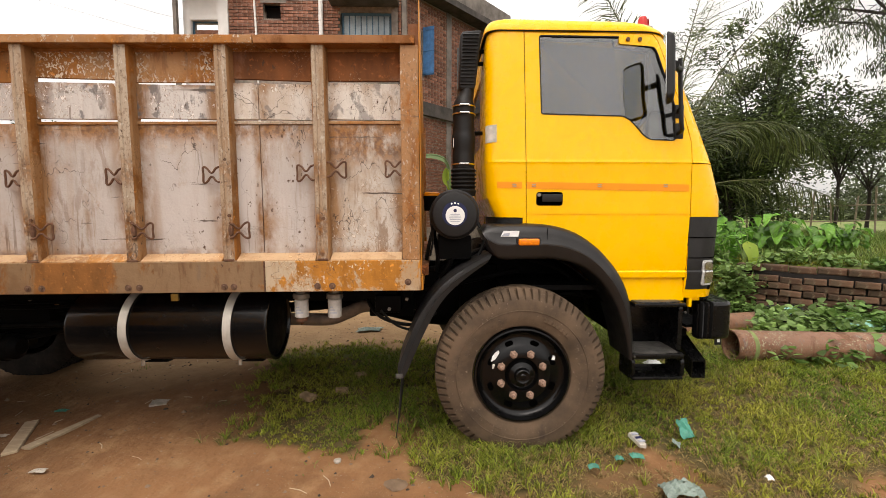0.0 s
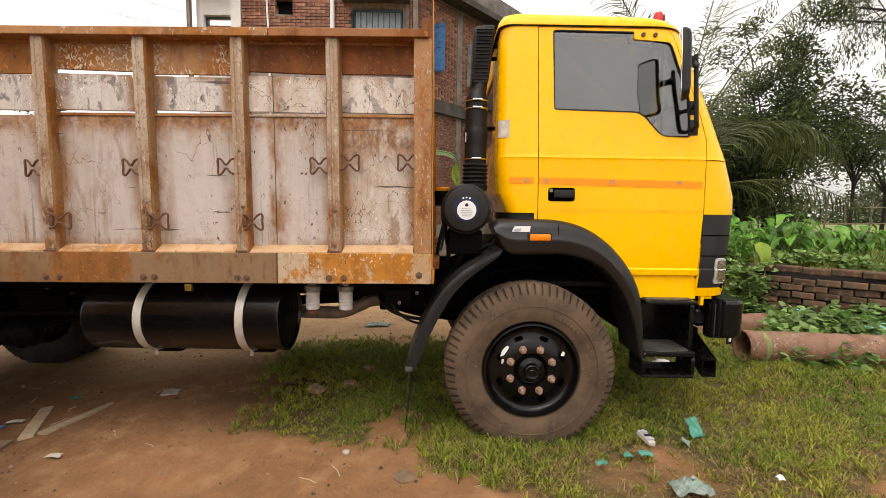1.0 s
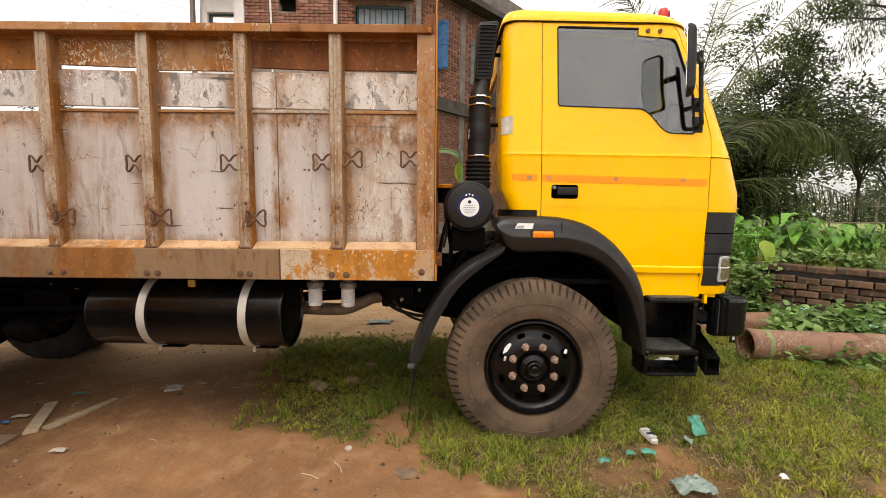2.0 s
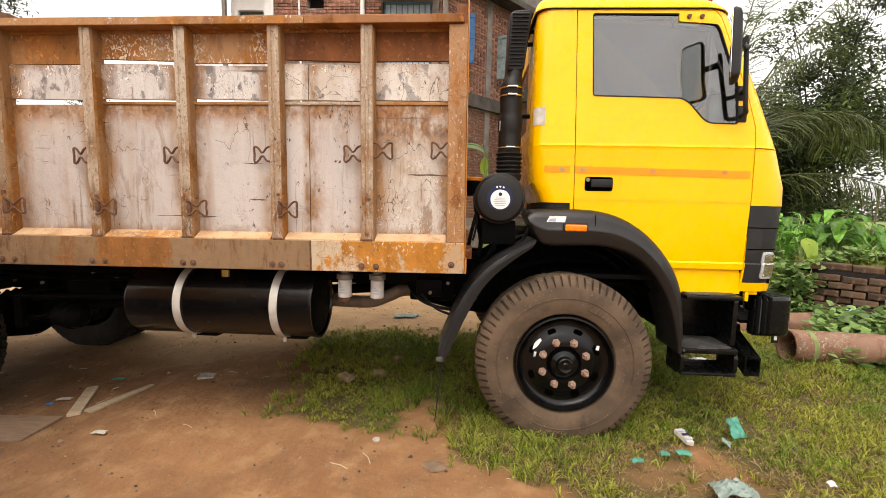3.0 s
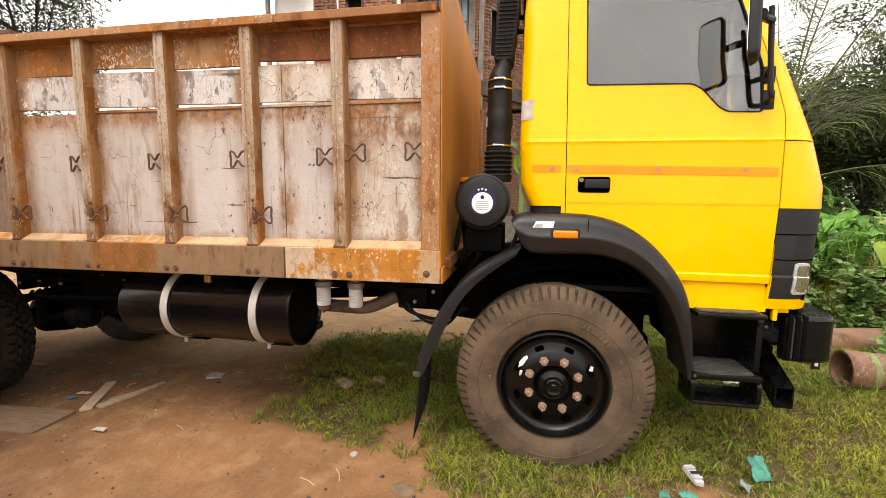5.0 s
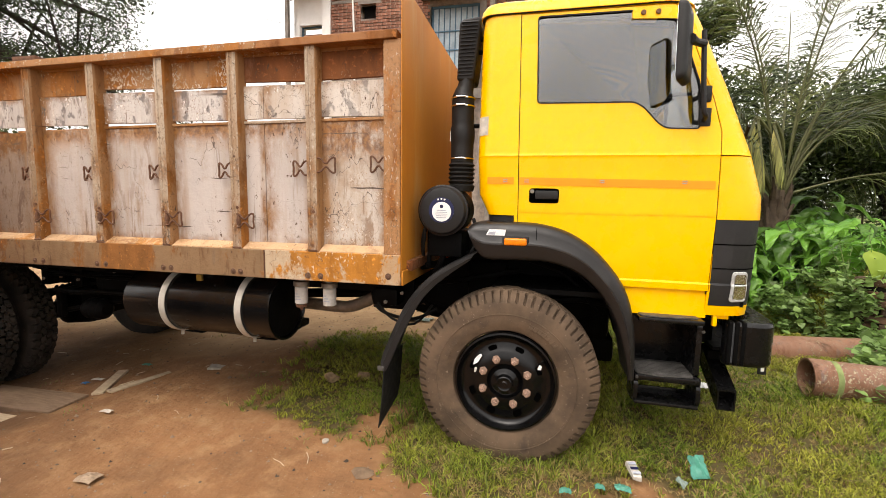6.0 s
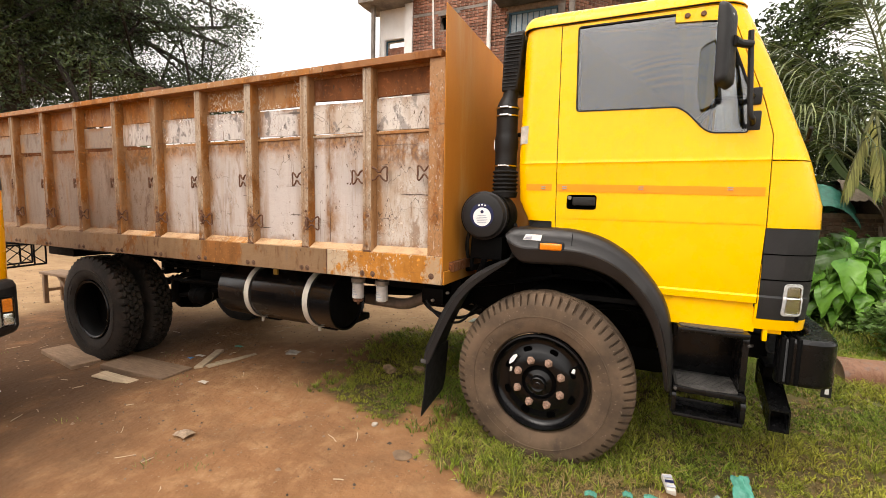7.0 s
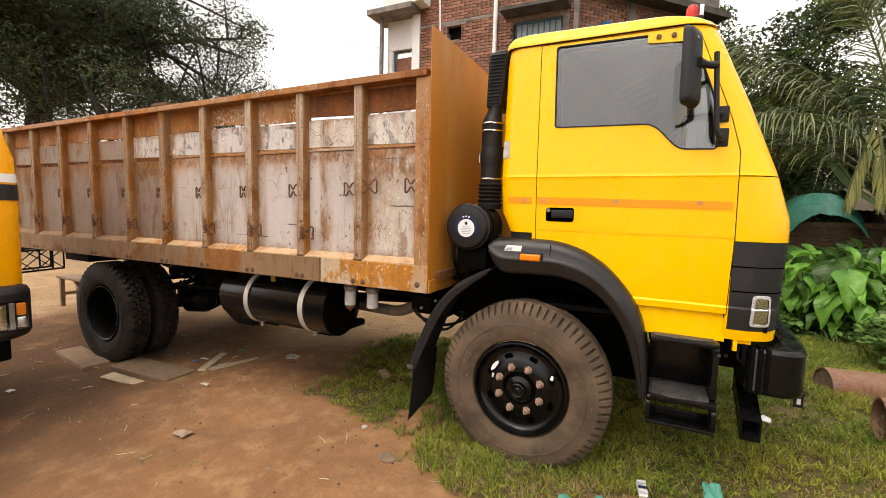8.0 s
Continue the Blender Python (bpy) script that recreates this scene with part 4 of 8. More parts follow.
part("exhaust_pipe", tube(spline([(-1.6, 3.40, 0.76), (-1.0, 3.40, 0.74), (-0.8, 3.40, 0.745), (-0.66, 3.40, 0.80), (-0.5, 3.40, 0.85), (0.1, 3.42, 0.86)], 5), 0.05, 16), M_EXH, truck)
part("silencer", lathe([(-0.45, 0), (-0.45, 0.10), (-0.42, 0.12), (0.42, 0.12), (0.45, 0.10), (0.45, 0)], (-2.0, 3.6, 0.76), "x", 28), M_EXH, truck)

# ---- cab ----
SLICES = [(1.03, 0.46, 1.895, 0.025), (1.160, 0.443, 1.900, 0.003), (1.203, 0.442, 1.902, -0.001), (1.213, 0.442, 1.902, 0.009), (1.228, 0.44, 1.903, 0.006), (1.566, 0.405, 1.915, 0.0), (1.68, 0.350, 1.910, 0.0), (1.885, 0.336, 1.851, 0.0), (1.898, 0.336, 1.847, -0.001), (1.907, 0.336, 1.844, -0.004), (1.916, 0.336, 1.840, -0.001), (1.932, 0.336, 1.835, 0.001),
          (2.30, 0.336, 1.695, 0.022), (2.64, 0.338, 1.552, 0.043), (2.725, 0.345, 1.512, 0.052)]
ROOF = [(2.727, 0.325, 1.516, 0.038), (2.760, 0.330, 1.500, 0.041), (2.792, 0.348, 1.460, 0.058), (2.816, 0.395, 1.405, 0.100), (2.835, 0.48, 1.35, 0.18), (2.846, 0.62, 1.20, 0.36)]


def loft(rows, off, z_in=0.0):
    """Rounded rectangles through the rows of (z, rear x, front x, inset); off: grown outwards."""
    bm = bmesh.new()
    rings = []
    for k, (z, xr, xf, ins) in enumerate(rows):
        y0, y1 = 2.75 + ins - off, 2 * YC - 2.75 - ins + off
        xr, xf = xr - off, xf + off
        if k == 0:
            z += z_in
        if k == len(rows) - 1:
            z -= z_in
        ring = []
        for cx, cy, r, a0 in ((xr + 0.09, y0 + 0.09, 0.09, 180), (xf - 0.20, y0 + 0.15, (0.20, 0.15), 270), (xf - 0.20, y1 - 0.15, (0.20, 0.15), 0), (xr + 0.09, y1 - 0.09, 0.09, 90)):
            rx, ry = r if isinstance(r, tuple) else (r, r)
            for i in range(8):
                a = radians(a0 + 90 * i / 7)
                ring.append(bm.verts.new((cx + rx * math.cos(a), cy + ry * math.sin(a), z)))
        rings.append(ring)
    n = len(rings[0])
    for r0, r1 in zip(rings, rings[1:]):
        for i in range(n):
            bm.faces.new((r0[i], r0[(i + 1) % n], r1[(i + 1) % n], r1[i]))
    bm.faces.new(rings[0][::-1])
    bm.faces.new(rings[-1])
    return bm


def shell(off=0.0, thick=0.035):
    return boolean(loft(SLICES, off), [("DIFFERENCE", loft(SLICES, off - thick, 0.03))])


WINDOW = [(0.664, 2.698), (1.185, 2.694), (1.192, 2.656), (1.392, 2.634), (1.415, 2.608), (1.53, 2.28), (1.54, 2.045), (1.375, 2.050), (1.335, 2.075), (1.255, 2.165), (1.205, 2.196), (0.68, 2.206)]
WINDOW = round_poly(WINDOW, 0.02, 3)
DOOR = [(0.572, 2.716), (1.39, 2.714), (1.425, 2.68), (1.60, 2.20), (1.645, 2.03), (1.652, 1.58), (1.642, 1.168), (1.10, 1.168), (1.03, 1.26), (0.93, 1.35), (0.80, 1.43), (0.69, 1.465), (0.598, 1.475)]
ARCH = [(0.0, 0.9), (0.0, 1.56), (0.571, 1.556), (0.573, 1.46), (0.68, 1.45), (0.80, 1.415), (0.93, 1.335), (1.02, 1.245), (1.09, 1.14), (1.16, 1.0), (1.19, 0.9)]
windows = lambda: [("DIFFERENCE", prism(WINDOW, 2.5, 3.1)), ("DIFFERENCE", prism(WINDOW, 4.5, 5.3))]
seams = lambda: [("DIFFERENCE", box(0.2, 1.66, 2.70, 2.7555, 1.572, 1.578))]
PANEL_BOX = (1.652, 2.2, 2.5, 5.3, 1.085, 1.562)
body_cuts = windows() + [
    ("DIFFERENCE", prism(grow(DOOR, 0.005), 2.6, 3.0)),
    ("DIFFERENCE", prism(ARCH, 2.5, 5.3)),
    ("DIFFERENCE", box(1.40, 2.2, 2.99, 4.65, 2.04, 2.62)),
    ("DIFFERENCE", box(0.2, 0.45, 3.15, 4.49, 2.05, 2.52)),
    ("DIFFERENCE", box(*PANEL_BOX)),
    ("DIFFERENCE", box(0.2, 1.640, 2.60, 2.80, 0.9, 1.164)),
    ("DIFFERENCE", box(1.648, 2.2, 2.60, 5.2, 1.900, 1.905)),
]
cab = part("cab", boolean(shell(), body_cuts), M_YELLOW, truck, "glossy yellow painted steel cab", 20, 0.003)
part("sill_panel", box(1.17, 1.648, 2.772, 2.84, 1.012, 1.178), M_YELLOW, cab)
b = loft(ROOF, 0.0)
for v in b.verts:
    v.co.z -= 0.030 * max(0.0, v.co.x - 0.9) * min(1.0, (v.co.z - 2.727) / 0.05)
part("roof", b, M_YELLOW, cab, smooth=60)
part("gutter", boolean(loft([(2.722, 0.33, 1.508, 0.044), (2.7275, 0.33, 1.508, 0.044)], 0.0), []), M_RUBBER, cab)
lining = boolean(shell(-0.037, 0.006), windows() + [("DIFFERENCE", prism(ARCH, 2.5, 5.3)), ("DIFFERENCE", box(1.35, 2.2, 2.99, 4.65, 2.04, 2.62)), ("DIFFERENCE", box(0.2, 0.45, 3.15, 4.49, 2.05, 2.52))])
part("cab_lining", lining, M_LINING, cab, "grey inner lining")
part("cab_floor", box(0.45, 1.84, 2.80, 4.84, 1.08, 1.11), M_BLACK, cab)
door = part("door", boolean(shell(), windows()[:1] + [("INTERSECT", prism(DOOR, 2.6, 3.0))] + seams()), M_YELLOW, cab, "yellow door with a framed side window", 20, 0.003)
part("door_seal", boolean(shell(-0.012, 0.01), [("INTERSECT", prism(grow(DOOR, 0.02), 2.6, 3.0)), ("DIFFERENCE", prism(grow(DOOR, -0.03), 2.6, 3.0)), ("DIFFERENCE", box(0.9, 1.635, 2.5, 3.1, 1.0, 1.22))]), M_RUBBER, cab)
part("window_seal", boolean(shell(0.003, 0.03), [("INTERSECT", prism(grow(WINDOW, 0.002), 2.6, 3.1)), ("DIFFERENCE", prism(grow(WINDOW, -0.005), 2.6, 3.1))]), M_RUBBER, cab)
pane = part("door_window", boolean(shell(-0.006, 0.005), [("INTERSECT", prism(grow(WINDOW, -0.002), 2.6, 3.1))]), M_GLASS, cab, "tinted side window glass")
pane.visible_shadow = False
pane = part("door_window", boolean(shell(-0.012, 0.006), [("INTERSECT", prism(grow(WINDOW, 0.002), 4.5, 5.3))]), M_GLASS, cab, "tinted side window glass")
pane.visible_shadow = False
pane = part("windscreen", boolean(shell(-0.012, 0.006), [("INTERSECT", box(1.40, 2.2, 2.98, 4.66, 2.03, 2.63))]), M_GLASS, cab, "wide sloping windscreen glass")
pane.visible_shadow = False
pane = part("rear_window", boolean(shell(-0.012, 0.006), [("INTERSECT", box(0.2, 0.45, 3.14, 4.50, 2.04, 2.53))]), M_GLASS, cab)
pane.visible_shadow = False
part("window_divider", tube([(1.372, 2.800, 2.06), (1.372, 2.815, 2.20), (1.385, 2.815, 2.23), (1.52, 2.805, 2.235)], 0.009, 8), M_RUBBER, cab)
part("stripe", boolean(shell(0.0025, 0.004), [("INTERSECT", prism([(0.405, 1.742), (0.562, 1.740), (0.562, 1.782), (0.405, 1.782)], 2.6, 2.9))]), M_STRIPE, cab, "orange reflective decal strip")
part("stripe", boolean(shell(0.0025, 0.004), [("INTERSECT", prism([(0.592, 1.738), (1.635, 1.724), (1.635, 1.768), (0.592, 1.782)], 2.6, 2.9))]), M_STRIPE, cab, "orange reflective decal strip")
for x in (0.50, 0.625, 1.045, 1.47):
    for dz in (0.0, 0.012):
        part("stripe_mark", box(x, x + 0.026, 2.7435, 2.7465, 1.752 + dz, 1.756 + dz), M_GREYINK, cab)
part("maker_plate", boolean(shell(0.0025, 0.004), [("INTERSECT", prism([(0.337, 2.03), (0.40, 2.03), (0.40, 2.14), (0.337, 2.14)], 2.6, 2.9))]), M_DIRTYLABEL, cab, "faded white paper label")
# black plate on the door skin, painting the shade of the handle recess
hp = part("handle_recess", boolean(shell(0.002, 0.004), [("INTERSECT", prism(round_poly([(0.655, 1.632), (0.825, 1.632), (0.825, 1.718), (0.655, 1.718)], 0.02), 2.6, 2.9))]), M_RECESS_SHADE, cab)
part("door_handle", rbox(0.69, 0.82, 2.735, 2.752, 1.655, 1.705, 0.008), M_PLASTIC, cab, "black door handle")
part("door_lock", lathe([(0, 0), (0, 0.012), (-0.006, 0.012), (-0.008, 0)], (0.672, 2.745, 1.70), "y", 14), M_STEEL, cab)
hp = part("corner_plate", boolean(shell(0.004, 0.006), [("INTERSECT", prism(round_poly([(1.17, 2.648), (1.405, 2.632), (1.40, 2.692), (1.17, 2.705)], 0.012), 2.6, 2.95))]), M_YELLOW, cab)
for x in (1.225, 1.30):
    part("plate_screw", lathe([(0, 0), (0, 0.014), (-0.008, 0.012), (-0.008, 0)], (x, 2.788, 2.675), "y", 12), M_HOOK, cab)
# dark corner panel with three fluted bands, head lamp
panel = part("corner_panel", boolean(shell(-0.002), [("INTERSECT", box(1.654, 2.2, 2.5, 5.3, 1.087, 1.560)), ("DIFFERENCE", box(1.5, 2.2, 2.4, 2.758, 1.425, 1.431)), ("DIFFERENCE", box(1.5, 2.2, 2.4, 2.758, 1.292, 1.298))]), M_FRONTGREY, cab, "dark grey plastic corner panel", bevel=0.003)
# black strips painting the shade in the two grooves
part("panel_groove", boolean(shell(0.0, 0.004), [("INTERSECT", box(1.654, 2.2, 2.5, 5.3, 1.425, 1.430))]), M_RECESS_SHADE, cab)
part("panel_groove", boolean(shell(0.0, 0.004), [("INTERSECT", box(1.654, 2.2, 2.5, 5.3, 1.293, 1.298))]), M_RECESS_SHADE, cab)
HL = round_poly([(1.752, 1.112), (1.846, 1.114), (1.842, 1.280), (1.758, 1.280)], 0.02)
lamp = part("head_lamp", boolean(shell(0.007, 0.03), [("INTERSECT", prism(HL, 2.5, 2.95))]), M_LAMPRIM, cab, "square corner head lamp with a clear lens", bevel=0.004)
HLI = round_poly([(1.765, 1.126), (1.833, 1.128), (1.830, 1.267), (1.771, 1.267)], 0.014)
part("lamp_reflector", boolean(shell(0.009, 0.004), [("INTERSECT", prism(HLI, 2.5, 2.95))]), M_CHROME, lamp, "chrome reflector")
part("lamp_lens", boolean(shell(0.016, 0.003), [("INTERSECT", prism(HLI, 2.5, 2.95))]), M_CLEAR, lamp).visible_shadow = False
part("step_hinge", rbox(1.690, 1.712, 2.78, 2.81, 0.965, 1.04, 0.005), M_YELLOW, cab)
part("step_hinge", rbox(1.712, 1.775, 2.80, 2.83, 1.005, 1.03, 0.005), M_YELLOW, cab)
part("cab_base_band", boolean(shell(-0.006, 0.03), [("INTERSECT", box(0.2, 0.570, 2.6, 3.3, 1.44, 1.5545))]), M_RUBBER, cab)
# inside of the cab
seat = rbox(0.55, 1.05, 2.95, 3.45, 1.45, 1.68, 0.06, 3)
rbox(0.48, 0.66, 2.97, 3.43, 1.62, 2.30, 0.06, 3, seat)
part("driver_seat", seat, M_SEAT, cab)
seat = rbox(0.55, 1.05, 3.6, 4.6, 1.45, 1.68, 0.06, 3)
rbox(0.48, 0.66, 3.6, 4.6, 1.62, 2.30, 0.06, 3, seat)
part("bench_seat", seat, M_SEAT, cab)
part("dashboard", prism([(1.45, 1.55), (1.45, 1.90), (1.52, 2.02), (1.74, 2.02), (1.80, 1.55)], 2.84, 4.80), M_FRONTGREY, cab, bevel=0.02)
c0, nrm = Vector((1.30, 3.2, 2.10)), Vector((-0.75, 0, 0.66)).normalized()
ua = Vector((0, 1, 0))
ub = nrm.cross(ua)
wheel_pts = [c0 + 0.23 * (math.cos(2 * math.pi * i / 28) * ua + math.sin(2 * math.pi * i / 28) * ub) for i in range(29)]
b = tube(wheel_pts, 0.016, 8, None, False)
for a in (90, 210, 330):
    tube([c0, c0 + 0.23 * (math.cos(radians(a)) * ua + math.sin(radians(a)) * ub)], 0.014, 6, b)
tube([c0, c0 - nrm * 0.35], 0.035, 10, b)
part("steering_wheel", b, M_RUBBER, cab)
# plastic film left on the passenger seats
b = bmesh.new()
bmesh.ops.create_grid(b, x_segments=14, y_segments=14, size=0.5)
for v in b.verts:
    v.co = Vector((1.0 + 0.6 * v.co.x + 0.05 * noise.noise(v.co * 6), 3.9 + v.co.y * 1.1, 2.12 + 0.34 * v.co.x + 0.09 * noise.noise(v.co * 5 + Vector((3, 1, 0)))))
part("seat_film", b, M_TEAL, cab, "crumpled greenish plastic film")

# beacon, mirrors, wiper
part("marker_lamp", lathe([(0, 0), (0, 0.038), (0.018, 0.038), (0.02, 0.032), (0.055, 0.031), (0.075, 0.022), (0.083, 0)], (1.385, 2.94, 2.800), "z", 20), M_RED, cab, "red roof marker lamp")
part("lamp_base", rbox(1.345, 1.44, 2.90, 2.98, 2.765, 2.806, 0.012), M_RUBBER, cab)
part("lamp_side", rbox(1.418, 1.442, 2.92, 2.96, 2.805, 2.872, 0.010), M_CHROME, cab)


def mirror(parent, y, s, x=1.388):
    m = Matrix.Translation((x, y, 2.43)) @ Matrix.Rotation(radians(-27 * s), 4, "Z") @ Matrix.Rotation(radians(-2), 4, "Y")
    b = bmesh.new()
    rings = []
    for px, q in ((-0.022, 0.97), (-0.019, 1.0), (-0.008, 1.0), (0.006, 0.96), (0.016, 0.88), (0.022, 0.74), (0.025, 0.5)):
        shape = round_poly([(-0.080, -0.188), (0.076, -0.194), (0.078, 0.186), (-0.060, 0.200)], 0.030, 5)
        rings.append([b.verts.new((px, y0 * q, z0 * (0.35 + 0.65 * q) if q < 0.9 else z0 * q)) for y0, z0 in shape])
    for r0, r1 in zip(rings, rings[1:]):
        for i in range(len(r0)):
            b.faces.new((r0[i], r0[(i + 1) % len(r0)], r1[(i + 1) % len(r0)], r1[i]))
    b.faces.new(rings[0])
    b.faces.new(rings[-1][::-1])
    bmesh.ops.transform(b, matrix=m, verts=b.verts[:])
    h = part("mirror", b, M_PLASTIC, parent, "black wing mirror on a bent tube arm", smooth=50)
    b = prism(round_poly([(-0.071, -0.175), (0.067, -0.180), (0.069, 0.172), (-0.053, 0.184)], 0.026), -0.0245, -0.0220, "x")
    bmesh.ops.transform(b, matrix=m, verts=b.verts[:])
    part("mirror_glass", b, M_MIRROR, h)
    b = lathe([(0, 0), (0, 0.010), (0.002, 0.010), (0.002, 0)], (0.0225, 0, 0), "x", 16)
    bmesh.ops.transform(b, matrix=m @ Matrix.Translation((0, 0, 0.13)) @ Matrix.Scale(1.5, 4, (0, 0, 1)), verts=b.verts[:])
    part("mirror_badge", b, M_LABEL, h)
    yo = 2.772 if s > 0 else 2 * YC - 2.772
    d = -0.02 if s > 0 else 0.02
    b = tube(spline([(1.552, yo + d, 2.09), (1.542, yo + 4 * d, 2.10), (1.525, yo + 5 * d, 2.13), (1.512, yo + 5 * d, 2.30), (1.498, yo + 5 * d, 2.52)], 4), 0.013, 10)
    tube([(1.502, yo + 5 * d, 2.455), (1.45, (y + yo + 5 * d) / 2, 2.45), m @ Vector((0.022, 0.01, 0.02))], [0.020, 0.018, 0.026], 10, b)
    tube([(1.545, yo + d, 2.225), (1.528, yo + 3 * d, 2.225), (1.516, yo + 5 * d, 2.23)], 0.014, 8, b)
    part("mirror_arm", b, M_PLASTIC, h)
    for z, hgt in ((2.065, 0.10), (2.195, 0.085)):
        part("arm_bracket", rbox(1.527 + 0.4 * (2.2 - z) * 0.1, 1.585 + 0.4 * (2.2 - z) * 0.1, yo - 0.018, yo + 0.025, z - 0.01, z + hgt - 0.01, 0.01), M_PLASTIC, h)
    return h


mirror(cab, 2.575, 1)
mirror(cab, 2 * YC - 2.575, -1)
b = tube([(1.84, 3.4, 2.02), (1.865, 3.05, 2.03), (1.85, 2.96, 2.09)], 0.010, 6)
tube([(1.865, 2.99, 2.03), (1.83, 3.7, 2.08)], 0.008, 6, b)
part("wiper", b, M_RUBBER, cab)

# ---- fender, mudguard, steps, bumper ----
def wall_frame(x0, x1, z0, z1, t, y0, y1):
    """A box section along y with open ends."""
    bm = bmesh.new()
    rings = [[bm.verts.new((x, y, z)) for x, z in ((x0 + d, z0 + d), (x1 - d, z0 + d), (x1 - d, z1 - d), (x0 + d, z1 - d))] for y, d in ((y0, 0), (y1, 0), (y1, t), (y0, t))]
    for r0, r1 in zip(rings, rings[1:] + rings[:1]):
        for i in range(4):
            bm.faces.new((r0[i], r0[(i + 1) % 4], r1[(i + 1) % 4], r1[i]))
    return bm


outer = [(0.300, 1.475), (0.335, 1.505), (0.42, 1.517), (0.60, 1.519), (0.75, 1.508), (0.90, 1.463), (1.03, 1.380), (1.128, 1.280), (1.20, 1.180), (1.248, 1.070), (1.273, 0.940), (1.285, 0.800), (1.287, 0.642)]
inner = [(0.335, 1.400), (0.362, 1.345), (0.42, 1.296), (0.58, 1.297), (0.74, 1.298), (0.86, 1.276), (0.95, 1.238), (1.03, 1.178), (1.10, 1.096), (1.155, 1.000), (1.195, 0.890), (1.226, 0.775), (1.248, 0.655)]
outer, inner = spline(outer, 3), spline(inner, 3)
b = bmesh.new()
prof = [(0.0, 2.96), (0.0, 2.742), (0.03, 2.712), (0.11, 2.684), (0.28, 2.670), (0.52, 2.664), (0.56, 2.656), (0.59, 2.644), (0.90, 2.652), (0.96, 2.658), (1.0, 2.675), (1.0, 2.96)]
rings = []
for o, i in zip(outer, inner):
    rings.append([b.verts.new((o[0] + (i[0] - o[0]) * t, y, o[1] + (i[1] - o[1]) * t)) for t, y in prof])
for r0, r1 in zip(rings, rings[1:]):
    for k in range(len(prof)):
        b.faces.new((r0[k], r0[(k + 1) % len(prof)], r1[(k + 1) % len(prof)], r1[k]))
b.faces.new(rings[0])
b.faces.new(rings[-1][::-1])
fender = part("fender", b, M_FENDER, truck, "black moulded plastic wheel arch", smooth=45)
part("fender_seam", box(0.708, 0.711, 2.666, 2.672, 1.33, 1.49), M_RECESS_SHADE, fender)
part("side_indicator", rbox(0.515, 0.668, 2.652, 2.69, 1.375, 1.436, 0.012), M_PLASTIC, fender)
part("indicator_lens", rbox(0.527, 0.657, 2.638, 2.66, 1.384, 1.427, 0.012, 3), M_AMBER, fender, "amber indicator lens")
part("sticker", prism([(0.418, 1.438), (0.528, 1.438), (0.535, 1.474), (0.436, 1.474)], 2.666, 2.6705), M_LABEL, fender, "torn white paper sticker")
part("sticker_print", prism([(0.424, 1.442), (0.47, 1.442), (0.476, 1.462), (0.44, 1.458)], 2.664, 2.6655), M_GREYINK, fender)
mo = spline([(0.36, 1.33), (0.24, 1.275), (0.114, 1.20), (0.0, 1.09), (-0.09, 0.955), (-0.16, 0.80), (-0.215, 0.66), (-0.225, 0.60)], 4)
mi = spline([(0.33, 1.285), (0.22, 1.205), (0.11, 1.11), (0.03, 1.01), (-0.045, 0.87), (-0.10, 0.75), (-0.155, 0.62), (-0.185, 0.56)], 4)
b = bmesh.new()
prof = [(0.0, 2.98), (0.0, 2.66), (0.10, 2.62), (0.45, 2.605), (0.5, 2.595), (1.0, 2.60), (1.0, 2.63), (0.25, 2.66), (0.25, 2.98)]
rings = [[b.verts.new((o[0] + (i[0] - o[0]) * t, y, o[1] + (i[1] - o[1]) * t)) for t, y in prof] for o, i in zip(mo, mi)]
for r0, r1 in zip(rings, rings[1:]):
    for k in range(len(prof)):
        b.faces.new((r0[k], r0[(k + 1) % len(prof)], r1[(k + 1) % len(prof)], r1[k]))
b.faces.new(rings[0])
b.faces.new(rings[-1][::-1])
guard = part("mudguard", b, M_PLASTIC, truck, "black plastic mudguard behind the front wheel", smooth=45)
b = bmesh.new()
flap = [(-0.200, 0.62), (-0.208, 0.47), (-0.219, 0.32), (-0.236, 0.17)]
for k in range(3):
    (x0, z0), (x1, z1) = flap[k], flap[k + 1]
    vs = [b.verts.new(p) for p in ((x0, 2.62, z0), (x0, 2.98, z0), (x1, 2.98, z1 + 0.06 * (k == 2)), (x1, 2.62, z1), (x0 + 0.005, 2.62, z0), (x0 + 0.005, 2.98, z0), (x1 + 0.005, 2.98, z1 + 0.06 * (k == 2)), (x1 + 0.005, 2.62, z1))]
    for q in ((0, 1, 2, 3), (7, 6, 5, 4), (0, 4, 5, 1), (3, 2, 6, 7), (0, 3, 7, 4), (1, 5, 6, 2)):
        b.faces.new([vs[i] for i in q])
part("mud_flap", b, M_RUBBER, guard, "hanging black rubber flap")
part("flap_clip", rbox(-0.232, -0.188, 2.592, 2.60, 0.565, 0.595, 0.003), M_TREAD, guard)
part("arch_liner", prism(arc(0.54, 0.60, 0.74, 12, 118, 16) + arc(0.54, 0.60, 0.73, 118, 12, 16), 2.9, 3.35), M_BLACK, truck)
# sheet added behind the liner to keep light out of the arch
part("arch_blocker", prism([(-0.16, 0.84), (-0.05, 0.76), (0.9, 0.76), (1.16, 0.70), (1.2, 0.95), (1.0, 1.25), (0.6, 1.33), (0.2, 1.28), (-0.08, 1.12)], 3.355, 3.363), M_BLACK, truck)

steps = part("step_box", rbox(1.289, 1.632, 2.98, 3.0, 0.66, 1.0, 0.006), M_SATIN, truck, "black two tread cab step box")
